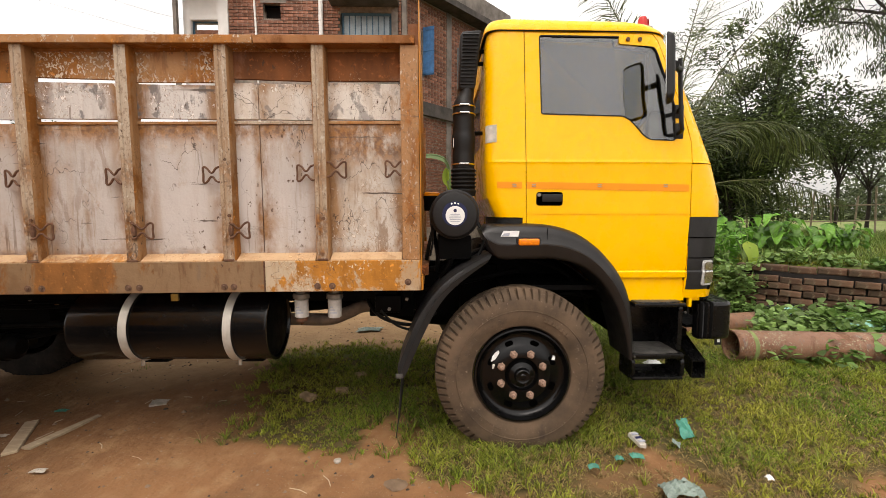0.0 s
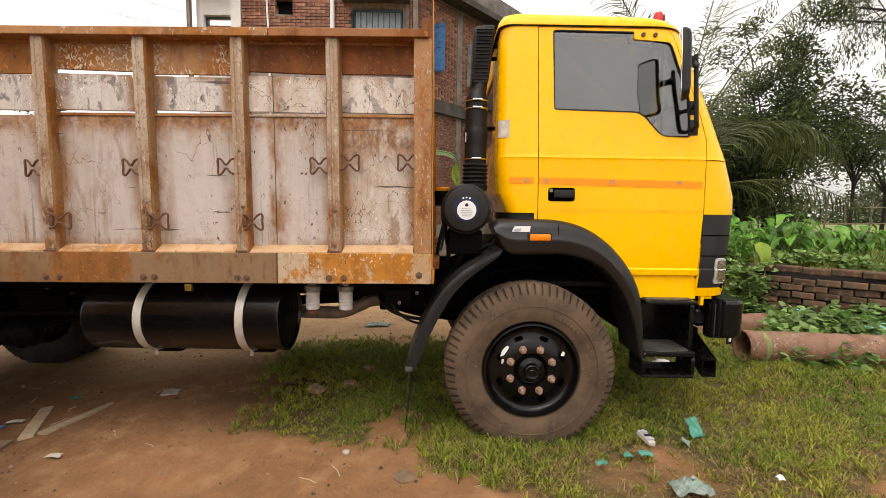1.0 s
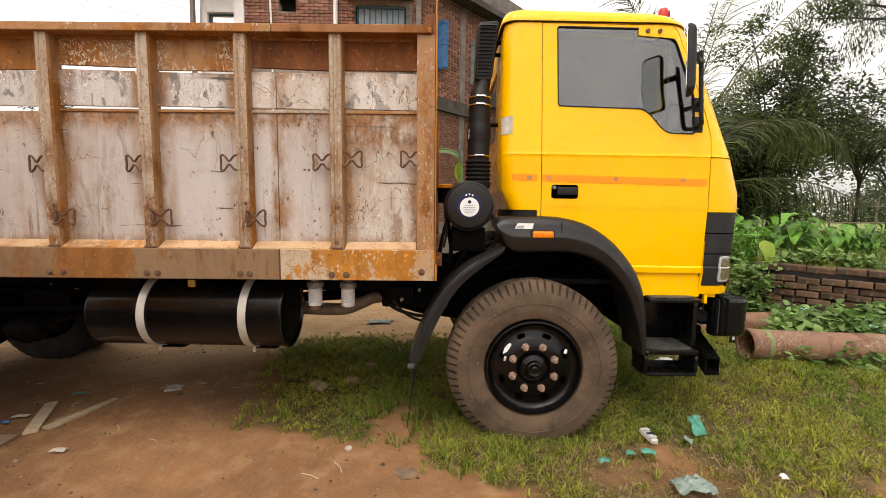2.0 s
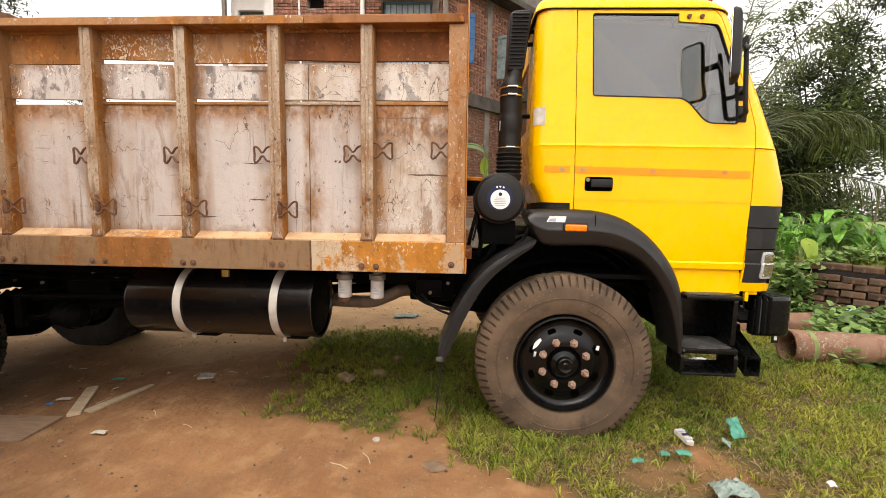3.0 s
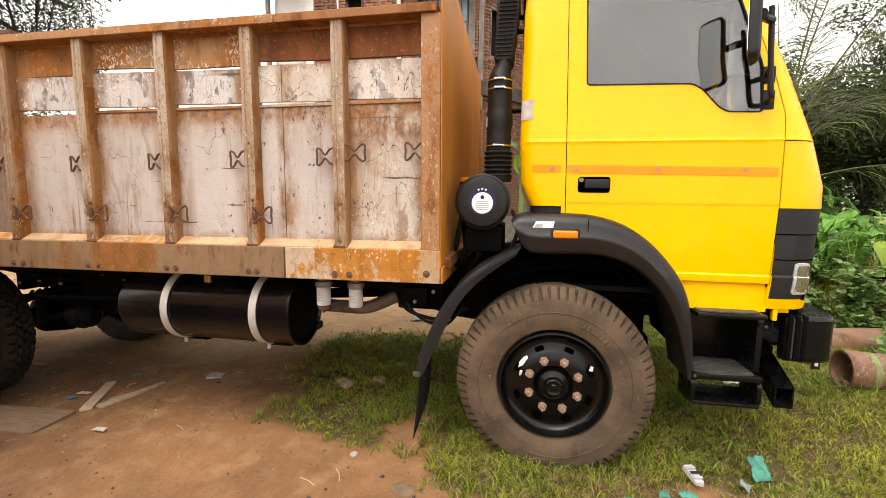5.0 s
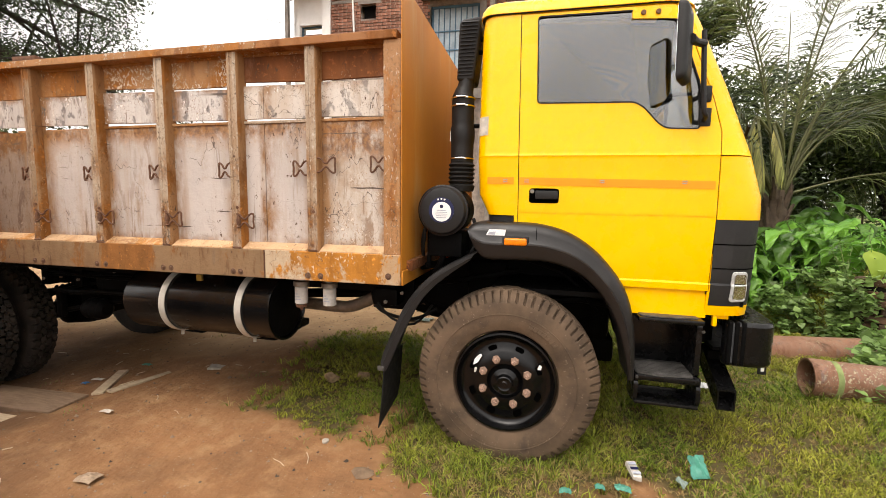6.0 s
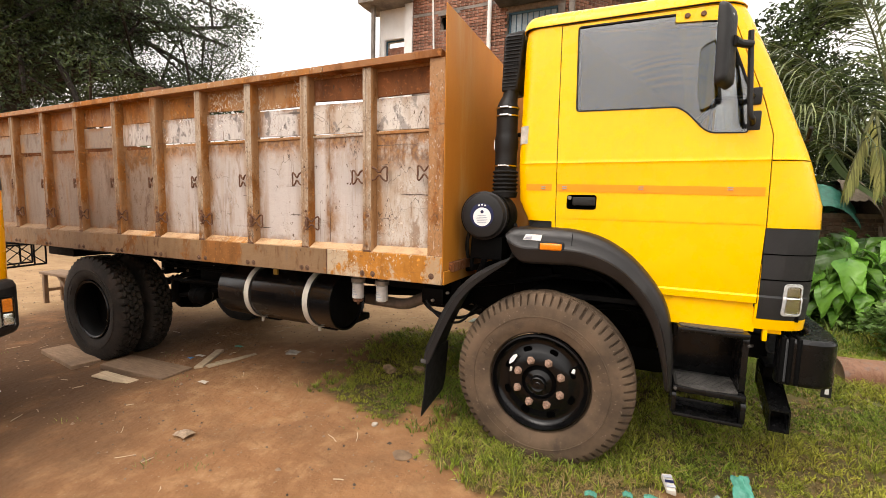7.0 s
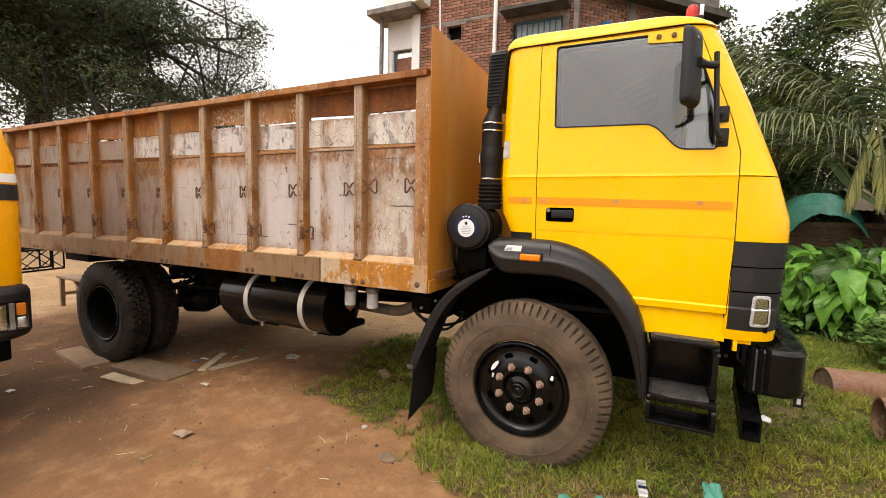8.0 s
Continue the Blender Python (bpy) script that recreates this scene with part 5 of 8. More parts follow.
part("top_tread", rbox(1.289, 1.625, 2.69, 3.05, 0.982, 1.012, 0.012), M_SATIN, steps)
part("middle_tread", rbox(1.289, 1.634, 2.70, 3.05, 0.640, 0.676, 0.01), M_SATIN, steps)
part("lower_tread", rbox(1.295, 1.630, 2.70, 2.885, 0.500, 0.522, 0.01), M_SATIN, steps)
part("side_plate", prism(round_poly([(2.74, 0.678), (2.74, 0.981), (3.05, 0.981), (3.05, 0.678)], 0.02), 1.602, 1.630, "x"), M_SATIN, steps)
for x in (1.289, 1.612):
    part("side_plate", prism(round_poly([(2.702, 0.639), (2.702, 0.53), (2.74, 0.50), (2.89, 0.50), (2.89, 0.639)], 0.03), x, x + 0.022, "x"), M_SATIN, steps)
part("back_plate", rbox(1.289, 1.632, 2.874, 2.888, 0.50, 0.545, 0.006), M_SATIN, steps)
for z in (1.0125, 0.6765):
    t = part("tread_plate", prism(round_poly([(1.30, 2.715), (1.42, 2.692), (1.60, 2.715), (1.60, 2.96), (1.30, 2.96)], 0.02), z, z + 0.006, "z"), M_TREAD, steps)
for k in range(9):
    part("tread_rib", box(1.315, 1.595, 2.735 + 0.022 * k, 2.743 + 0.022 * k, 0.682, 0.687), M_TREAD, steps)
for x, z in ((1.302, 0.66), (1.622, 0.57), (1.622, 0.61), (1.622, 0.95)):
    part("step_bolt", lathe([(0, 0), (0, 0.009), (-0.006, 0.008), (-0.007, 0)], (x, 2.70 if z > 0.65 else 2.72, z), "y", 8), M_TREAD, steps)

# bumper: a deep bar across the nose with fluted ends
near = spline([(1.768, 2.800), (1.88, 2.792), (1.95, 2.797), (2.0, 2.822), (2.035, 2.875), (2.055, 2.96), (2.072, 3.12)], 4)
hollow = [(1.98, 3.2), (1.95, 3.02), (1.90, 2.93), (1.85, 2.885), (1.768, 2.875)]
edge = near + [(2.115, YC)]
plan = edge + [(x, 2 * YC - y) for x, y in edge[-2::-1]] + [(x, 2 * YC - y) for x, y in hollow[::-1]] + hollow
b = prism(plan, 0.738, 0.992, "z")
bumper = part("bumper", b, M_SATIN, truck, "black steel front bumper with rounded fluted ends", smooth=40, bevel=0.028)
for k in range(3):
    x = 1.776 + 0.034 * k
    part("bumper_flute", rbox(x, x + 0.024, 2.787, 2.874, 0.748, 0.998, 0.011, 3), M_BLACK, bumper)
part("bumper_floor", prism([(1.74, 2.88), (1.90, 2.92), (1.97, 3.1), (1.97, 4.54), (1.90, 4.72), (1.74, 4.76)], 0.80, 0.82, "z"), M_BLACK, bumper)
# open box section bar carrying the guard, its end towards the side
b = wall_frame(1.770, 1.866, 0.458, 0.580, 0.008, 2.842, 3.14)
for v in b.verts:
    v.co.z += 0.5 * (v.co.y - 2.842)
part("guard_bar", b, M_SATIN, bumper, "black open-ended box section bar")
part("bar_web", box(1.779, 1.857, 2.93, 2.936, 0.512, 0.616), M_BLACK, bumper)
part("tow_bracket", rbox(1.775, 1.86, 3.06, 3.22, 0.60, 0.745, 0.01), M_BLACK, bumper)
part("bumper_stay", rbox(1.63, 1.78, 3.02, 3.10, 0.80, 0.94, 0.01), M_BLACK, bumper)
part("bumper_bolt", lathe([(0, 0), (0, 0.012), (-0.006, 0.01), (-0.007, 0)], (1.70, 3.02, 0.87), "y", 8), M_TREAD, bumper)
part("lamp_cable", tube(spline([(1.735, 2.86, 0.985), (1.728, 2.85, 0.94), (1.735, 2.85, 0.90), (1.765, 2.86, 0.885)], 4), 0.006, 6), M_RUBBER, bumper)
part("reflector_tag", box(2.030, 2.075, 3.00, 3.006, 0.640, 0.739), M_RUBBER, bumper)
part("tag_mark", box(2.045, 2.062, 2.996, 2.999, 0.660, 0.69), M_LABEL, bumper)

# ---- air cleaner and intake stack behind the cab ----
can = part("air_cleaner", lathe([(0.0, 0), (0.0, 0.120), (0.006, 0.138), (0.03, 0.150), (0.034, 0.158), (0.05, 0.158), (0.054, 0.150), (0.32, 0.150), (0.34, 0.12), (0.34, 0)], (0.135, 2.705, 1.575), "y", 48), M_PLASTIC, truck, "black drum air cleaner with a round label")
part("label_ring", lathe([(-0.001, 0), (-0.001, 0.079), (0.001, 0.079), (0.001, 0)], (0.135, 2.703, 1.577), "y", 32), M_BLUE, can, "dark blue label disc")
part("label_disc", lathe([(-0.001, 0), (-0.001, 0.060), (0.001, 0.060), (0.001, 0)], (0.137, 2.7005, 1.568), "y", 32), M_LABEL, can, "white printed label disc")
for k, w in enumerate((0.03, 0.036, 0.038, 0.034, 0.03)):
    part("print_bar", box(0.137 - w, 0.137 + w, 2.6978, 2.6992, 1.574 - k * 0.011, 1.578 - k * 0.011), M_GREYINK, can)
for k in range(3):
    part("label_star", lathe([(0, 0), (0, 0.006), (0.001, 0.006), (0.001, 0)], (0.115 + 0.02 * k, 2.6995, 1.642 + (0.004 if k == 1 else 0)), "y", 8), M_LABEL, can)
part("label_emblem", lathe([(0, 0), (0, 0.011), (0.001, 0.011), (0.001, 0)], (0.137, 2.698, 1.600), "y", 16), M_BLUE, can)
part("clamp_band", lathe([(0.10, 0.1505), (0.10, 0.154), (0.13, 0.154), (0.13, 0.1505)], (0.135, 2.705, 1.575), "y", 48), M_BLACK, can)
part("cleaner_bracket", rbox(0.03, 0.25, 2.80, 3.30, 1.28, 1.44, 0.02), M_BLACK, can)
SX, SY = 0.205, 2.96
pr = [(1.70, 0.0), (1.70, 0.08)]
for k in range(6):
    pr += [(1.735 + 0.027 * k, 0.088), (1.747 + 0.027 * k, 0.074)]
pr += [(1.90, 0.072), (1.90, 0.0)]
stack = part("intake_bellows", lathe(pr, (SX, SY, 0), "z", 28), M_RUBBER, truck, "ribbed black rubber intake bellows", smooth=20)
part("intake_pipe", tube(spline([(SX, SY, 1.89), (SX, SY, 1.95), (SX, SY, 2.02), (SX, SY, 2.09), (SX, SY - 0.002, 2.16), (SX, SY, 2.30), (SX + 0.012, SY, 2.36), (SX + 0.02, SY, 2.41)], 4), [0.074] * 8 + [0.077, 0.079, 0.080, 0.080, 0.079, 0.077] + [0.072] * 7 + [0.064, 0.060, 0.056, 0.053, 0.052, 0.05, 0.05, 0.05], 28), M_PLASTIC, truck)
for z in (1.905, 2.235, 2.285):
    part("hose_clamp", lathe([(z, 0.075), (z, 0.079), (z + 0.009, 0.079), (z + 0.009, 0.075)], (SX, SY, 0), "z", 28, closed=True), M_CHROME, stack)
    part("clamp_screw", rbox(SX - 0.03, SX + 0.03, SY - 0.090, SY - 0.076, z - 0.001, z + 0.010, 0.003), M_CHROME, stack)
b = prism(round_poly([(SX - 0.055, 2.395), (SX + 0.05, 2.395), (SX + 0.055, 2.44), (SX + 0.068, 2.76), (SX + 0.055, 2.775), (SX - 0.055, 2.765), (SX - 0.07, 2.74)], 0.02), SY - 0.05, SY + 0.16)
LEAN = Matrix.Translation((0.018, 0, 0)) @ Matrix.Translation((0, 0, 2.395)) @ Matrix.Shear("XY", 4, (0.07, 0.0)) @ Matrix.Translation((0, 0, -2.395))
bmesh.ops.transform(b, matrix=LEAN, verts=b.verts[:])
head = part("intake_snorkel", b, M_PLASTIC, truck, "tall black louvred air intake head", bevel=0.012)
for k in range(15):
    z = 2.425 + 0.0225 * k
    part("louvre", prism([(SY - 0.061, z), (SY - 0.05, z + 0.012), (SY - 0.045, z + 0.012), (SY - 0.045, z)], SX - 0.048 - 0.006 * k / 15, SX + 0.04 + 0.012 * k / 15, "x"), M_PLASTIC, head).data.transform(LEAN)
for z in (2.12, 2.58, 2.66):
    part("stay", tube([(SX + 0.05, SY + 0.02, z), (0.36, SY + 0.05, z + 0.01)], 0.014, 8), M_BLACK, head)
part("paper_tag", box(SX - 0.072, SX - 0.068, SY - 0.05, SY - 0.01, 2.02, 2.08), M_LABEL, head)

# ---- cargo bed ----
POSTS = (-0.142, -0.655, -1.205, -1.767, -2.345, -2.935, -3.52, -4.17, -4.805, -5.455, -6.10, -6.74)
REAR = -6.80
bed = part("cargo_bed", box(REAR, -0.03, 2.66, 2 * YC - 2.66, 1.20, 1.26), M_RUSTY, truck, "rusty steel cargo bed with ribbed sides")
for x in np.arange(-6.5, -0.2, 0.5):
    part("bed_bearer", box(x - 0.04, x + 0.04, 2.68, 2 * YC - 2.68, 1.115, 1.20), M_BLACK, bed)


def bed_side(s):
    def Y(y):
        return y if s > 0 else 2 * YC - y

    def bx(x0, x1, y0, y1, z0, z1, bm=None):
        a, c = sorted((Y(y0), Y(y1)))
        return box(x0, x1, a, c, z0, z1, bm)
    post_me = {}
    # sill in two lengths, welded at x = -1.0
    for x0, x1 in ((REAR, -4.5), (-4.5, -1.002), (-0.998, -0.075)):
        part("bed_sill", bx(x0, x1, 2.56, 2.60, 1.12, 1.305), M_SILLR if x0 < -4 else M_SILL if x0 < -2 else M_SILLF, bed, bevel=0.004)
    ledge = [(2.565, 1.305), (2.565, 1.311), (2.635, 1.352), (2.655, 1.352), (2.655, 1.305)]
    edges = list(POSTS[::-1])
    for a, c in zip(edges, edges[1:]):
        part("bed_ledge", prism([(Y(p), q) for p, q in ledge], a + 0.045, c - 0.045, "x"), M_LEDGE if a > -3.6 else M_SILLR, bed)
    weld = bmesh.new()
    for k in range(22):
        bmesh.ops.create_icosphere(weld, subdivisions=1, radius=0.006, matrix=Matrix.Translation((-1.0, Y(2.558), 1.125 + 0.0083 * k)))
    part("weld_seam", weld, M_HOOK, bed)
    # top rail
    for x0, x1 in ((REAR, -1.013), (-1.009, -0.095)):
        part("top_rail", bx(x0, x1, 2.545, 2.668, 2.545, 2.592), M_RAIL if x0 < -2 else M_RAILF, bed, bevel=0.004)
    # posts of folded channel, open foot bent in
    for k, x in enumerate(POSTS):
        if k == 0:
            part("corner_post", bx(x - 0.040, x + 0.066, 2.562, 2.66, 1.305, 2.545), M_POST2, bed, bevel=0.004)
            continue
        prof = [(x - 0.044, 2.65), (x - 0.040, 2.580), (x - 0.033, 2.567), (x - 0.012, 2.563), (x - 0.008, 2.568), (x + 0.008, 2.568), (x + 0.012, 2.563), (x + 0.033, 2.567), (x + 0.040, 2.580), (x + 0.044, 2.65)]
        b = prism([(p, Y(q)) for p, q in prof], 1.31, 2.545, "z")
        for f in b.faces:
            c = f.calc_center_median()
            if abs(c.x - x) > 0.030 and abs(c.z - 1.93) < 0.1:
                f.material_index = 1
        ob = part("post", b, M_POST if k < 5 else M_POSTR, bed, smooth=20)
        ob.data.materials.append(M_FLANK)
        part("post_foot_weld", bx(x - 0.03, x + 0.03, 2.559, 2.575, 1.304, 1.318), M_HOOK, bed, bevel=0.004)
        if s > 0 and k > 0 and k < 11:
            part("post_bolt", lathe([(0, 0), (0, 0.011), (-0.007, 0.009), (-0.008, 0)], (x + 0.012, 2.566, 1.555 + 0.02 * ((k * 7) % 3 - 1)), "y", 8), M_HOOK, bed)
    # boards between the posts: rusty upper board, white middle board, tall lower panel
    cuts = list(POSTS[::-1])
    for k, (a, c) in enumerate(zip(cuts, cuts[1:])):
        mid = (a + c) / 2
        y0 = 2.626
        t = 0.006 * ((k * 5) % 4 - 1.5) / 1.5
        slope = 0.005 * ((k * 3) % 3 - 1)
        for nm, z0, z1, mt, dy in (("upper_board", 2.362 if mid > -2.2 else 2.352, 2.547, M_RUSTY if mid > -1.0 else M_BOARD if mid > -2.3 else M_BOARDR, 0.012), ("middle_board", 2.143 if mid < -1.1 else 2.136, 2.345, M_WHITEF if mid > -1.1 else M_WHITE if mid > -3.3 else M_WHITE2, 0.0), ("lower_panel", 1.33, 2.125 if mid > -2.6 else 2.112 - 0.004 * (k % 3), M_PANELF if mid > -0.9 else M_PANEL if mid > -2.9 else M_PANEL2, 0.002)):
            spans = [(a, c)] if not (a < -1.0 < c and nm != "upper_board") else [(a, -1.022), (-1.018, c)]
            for p, q in spans:
                b = bx(p, q, y0 + dy, y0 + dy + 0.02, z0 + (t if nm == "upper_board" else 0), z1 + (t if nm == "middle_board" else 0))
                if nm == "upper_board" and 0.3 < ((k * 0.37) % 1) < 0.7:
                    for v in b.verts:
                        if v.co.z < 2.4 and v.co.x < mid:
                            v.co.z += 0.018
                if nm == "middle_board":
                    for v in b.verts:
                        v.co.z += slope * (1 if v.co.x > mid else -1)
                part(nm, b, mt, bed, bevel=0.002)
        # lip along the top of the lower panel
        if mid > -2.6:
            part("panel_lip", bx(a, c, y0 - 0.006, y0 + 0.03, 2.110, 2.128), M_FLANK if k % 3 else M_POST, bed, bevel=0.003)
        part("rail_flange", bx(a, c, y0 + 0.004, y0 + 0.05, 2.528, 2.545), M_RAIL, bed)
    # tie hooks bent from rod
    def hook(x, z, d, y=2.575):
        pts = [(-0.012, 0.044), (0.010, 0.036), (0.030, 0.013), (0.046, 0.014), (0.062, 0.034), (0.082, 0.047), (0.094, 0.038), (0.092, 0.0), (0.094, -0.038), (0.082, -0.047), (0.062, -0.034), (0.046, -0.014), (0.030, -0.013), (0.010, -0.036), (-0.012, -0.044)]
        pts = spline(pts, 3)
        b = tube([(x + d * p, Y(y + 0.25 * p), z + q) for p, q in pts], 0.0062, 8)
        part("tie_hook", b, M_HOOK, bed, "rusty bent rod tie hook")
    for k, x in enumerate(POSTS[:-1]):
        up = 1.83 - (0.008 * k if k < 5 else 0.03)
        hook(x - 0.050 if k else x - 0.042, up if k else 1.845, -1)
        if k == 1:
            hook(x + 0.050, 1.842, 1)
        if k > 1:
            hook(x + 0.026, 1.488, 1, 2.556)
            part("hook_weld", lathe([(-0.035, 0), (-0.03, 0.012), (0.0, 0.017), (0.03, 0.010), (0.036, 0)], (x + 0.020, Y(2.564), 1.49), "z", 8), M_HOOK, bed)
    # bolts of the sill, in pairs under the posts
    for x in (-0.151, -0.602, -0.689, -1.182, -1.238, -1.734, -1.799, -2.30, -2.38, -2.89, -2.97, -3.48, -3.55, -4.13, -4.21, -4.77, -4.85, -5.42, -5.50):
        part("sill_bolt", lathe([(0, 0), (0, 0.021), (-0.003, 0.020), (-0.004, 0.010), (-0.012, 0.009), (-0.013, 0)] if s > 0 else [(0, 0), (0, 0.02), (0.01, 0)], (x, Y(2.561), 1.153 + (0.02 if x > -0.2 else 0)), "y", 14), M_BOLT, bed)


M_BOLT = plain("rust_brown_bolt", (0.13, 0.07, 0.045), 0.7, 0.2, 0.3, 40)
M_POST2 = weathered("rusty_corner_post_paint", (0.36, 0.18, 0.075), (0.33, 0.125, 0.028), 0.62, 43.0, 0.7, 0.12, (0.46, 0.36, 0.25), speck=0.45)
M_PANEL2 = weathered("rust_washed_panel_paint", (0.245, 0.185, 0.145), (0.21, 0.10, 0.036), 0.44, 47.0, 0.7, 0.1, edge=0.7, bands=(TOP, FOOT), runs=0.7)
bed_side(1)
bed_side(-1)
head = part("headboard", box(-0.0735, -0.0675, 2.560, 2 * YC - 2.560, 1.21, 2.86), M_HEAD, bed, "tall flat rust-orange steel headboard", bevel=0.002)
for v in head.data.vertices:
    v.co.x -= 0.014 * (v.co.y - 2.56)
part("headboard_foot", box(-0.073, -0.060, 2.566, 2 * YC - 2.566, 1.12, 1.209), M_HEAD, bed, bevel=0.004)
for k in range(len(POSTS) // 3):
    part("headboard_rib", box(-0.15, -0.078 - 0.0085 * k, 2.9 + 0.6 * k, 2.96 + 0.6 * k, 1.26, 2.80), M_RUSTY, bed)
part("tailgate", box(REAR, REAR + 0.04, 2.66, 2 * YC - 2.66, 1.26, 2.545), M_RUSTY, bed)
# the bed settles slightly towards its tail
bed.matrix_basis = Matrix.Translation((-0.1, 0, 1.2)) @ Matrix.Rotation(-0.008, 4, "Y") @ Matrix.Translation((0.1, 0, -1.2))
# loose dark brown lump left on the top rail, built as a plain block
solo("rail_lump", rbox(-3.03, -2.81, 2.55, 2.66, 2.5685, 2.603, 0.01), M_HOOK, "dark brown lump lying on the top rail", "wood")
# ---- brick house behind the truck ----
def brick_material(name, a, b, mortar, axis_scale=1.0):
    n = Nodes(name, 0.9, 0, 0.2)
    c = n.random_tint(n.mix(n.noise(7, 0.3, 0.7, 6), a, b), 0.4)
    c = n.mix(n.noise(18, 0.52, 0.68, 5, shift=2), c, mortar)
    c = n.mix(n.mul(n.noise(1.1, 0.5, 0.7, 6, shift=6), 0.55), c, tuple(v * 0.45 for v in a))
    n.colour(c).bump(n.noise(50, 0.2, 0.8, 8), 0.5, 0.006)
    return n.mat


M_BRICK = brick_material("red_brick", (0.31, 0.135, 0.085), (0.18, 0.086, 0.060), (0.32, 0.26, 0.21))
M_MORTAR = plain("grey_mortar", (0.235, 0.19, 0.16), 0.95, 0, 0.3, 8, 0.4)
M_CONCRETE = plain("stained_concrete", (0.19, 0.165, 0.145), 0.9, 0, 0.35, 3, 0.4)
M_DARKCON = plain("damp_concrete", (0.075, 0.065, 0.058), 0.9, 0, 0.4, 3, 0.4)
M_PLASTER = plain("white_plaster", (0.70, 0.69, 0.67), 0.85, 0, 0.06, 3, 0.2)
M_PIPEW = plain("white_plastic_pipe", (0.72, 0.70, 0.68), 0.4, 0, 0.06, 5, 0)
M_BLUEP = plain("blue_shutter_paint", (0.030, 0.12, 0.27), 0.5, 0, 0.25, 8, 0.2)
M_GREYP = plain("grey_shutter_paint", (0.16, 0.20, 0.20), 0.6, 0, 0.25, 8, 0.2)
M_BLUEBAR = plain("blue_grille_paint", (0.06, 0.14, 0.21), 0.5, 0, 0.2, 8, 0)
M_PALEPANE = plain("frosted_pane", (0.30, 0.37, 0.41), 0.25, 0, 0.2, 4, 0)
M_DARK = plain("dark_interior", (0.012, 0.010, 0.009), 0.9, 0, 0.2, 4, 0)

house = thing("house", (-3.0, 13.0, 0.0), "unplastered red brick house of two storeys with concrete bands", "house")
H_Y, H_X0, H_X1 = 11.0, -4.95, -0.75
S_DIR = Vector((0.68, 0.73)).normalized()
S_LEN = 4.7
WIN = (-2.25, -1.02, 4.90, 6.46)
HOLE = (-4.12, -3.70, 6.28, 6.64)


def wall_with_holes(x0, x1, z0, z1, holes, depth):
    """A wall in local coordinates, its face at y = 0 and its back at y = depth, with rectangular openings."""
    bm = bmesh.new()
    xs = sorted({x0, x1, *[h[0] for h in holes], *[h[1] for h in holes]})
    zs = sorted({z0, z1, *[h[2] for h in holes], *[h[3] for h in holes]})
    for a, b in zip(xs, xs[1:]):
        for c, d in zip(zs, zs[1:]):
            if not any(h[0] <= a and b <= h[1] and h[2] <= c and d <= h[3] for h in holes):
                box(a, b, 0, depth, c, d, bm)
    bmesh.ops.remove_doubles(bm, verts=bm.verts[:], dist=1e-5)
    return bm


def courses(x0, x1, z0, z1, holes, proud=0.012, L=0.24, Hh=0.078, rng=None):
    """The places of bricks in running bond: rows of (x, z, length)."""
    out, k = [], 0
    z = z0
    while z + Hh <= z1 + 1e-6:
        x = x0 - (L / 2 if k % 2 else 0)
        while x < x1 - 0.03:
            a, b = max(x, x0), min(x + L - 0.012, x1)
            if b - a > 0.05:
                segs = [(a, b)]
                for h in holes:
                    if z + Hh > h[2] + 0.005 and z < h[3] - 0.005:
                        nxt = []
                        for p, q in segs:
                            if q <= h[0] or p >= h[1]:
                                nxt.append((p, q))
                            else:
                                if p < h[0]:
                                    nxt.append((p, h[0]))
                                if q > h[1]:
                                    nxt.append((h[1], q))
                        segs = nxt
                out += [(p, z, q - p) for p, q in segs if q - p > 0.04]
            x += L
        z += Hh + 0.0
        k += 1
    return out


def brick_skin(name, parent, frame_m, x0, x1, z0, z1, holes, seed, mat, single=None):
    """Bricks proud of their mortar. single: a test of (x, z) for those built as objects of their own; the rest are one part."""
    rng = random.Random(seed)
    verts, faces = [], []
    me = {}
    count = 0
    for x, z, ln in courses(x0, x1, z0, z1, holes):
        p = -0.010 - 0.008 * rng.random()
        dz = rng.uniform(-0.003, 0.003)
        if single and single(x, z) and count < 300:
            key = round(ln, 2)
            if key not in me:
                me[key] = raw_mesh("brick", *brick_verts(key, 0.066), mat)
            ob = new("brick", me[key])
            hang(ob, parent)
            ob.matrix_basis = frame_m @ Matrix.Translation((x, p, z + dz))
            count += 1
            continue
        o = len(verts)
        v, f = brick_verts(ln, 0.066)
        verts += [tuple(frame_m @ Vector((a + x, b + p, c + z + dz))) for a, b, c in v]
        faces += [tuple(i + o for i in q) for q in f]
    ob = new(name, raw_mesh(name, verts, faces, mat))
    hang(ob, parent)
    tagged(ob, kind="stuff")


def brick_verts(ln, h, d=0.04, e=0.005):
    v = [(0, 0.006, 0), (ln, 0.006, 0), (ln, 0.006, h), (0, 0.006, h), (e, 0, e), (ln - e, 0, e), (ln - e, 0, h - e), (e, 0, h - e), (0, d, 0), (ln, d, 0), (ln, d, h), (0, d, h)]
    f = [(4, 5, 6, 7), (0, 1, 5, 4), (1, 2, 6, 5), (2, 3, 7, 6), (3, 0, 4, 7), (8, 9, 1, 0), (9, 10, 2, 1), (10, 11, 3, 2), (11, 8, 0, 3)]
    return v, f


F_FACE = Matrix.Translation((0, H_Y, 0))
ang = math.atan2(S_DIR.y, S_DIR.x)
F_SIDE = Matrix.Translation((H_X1, H_Y, 0)) @ Matrix.Rotation(ang, 4, "Z")
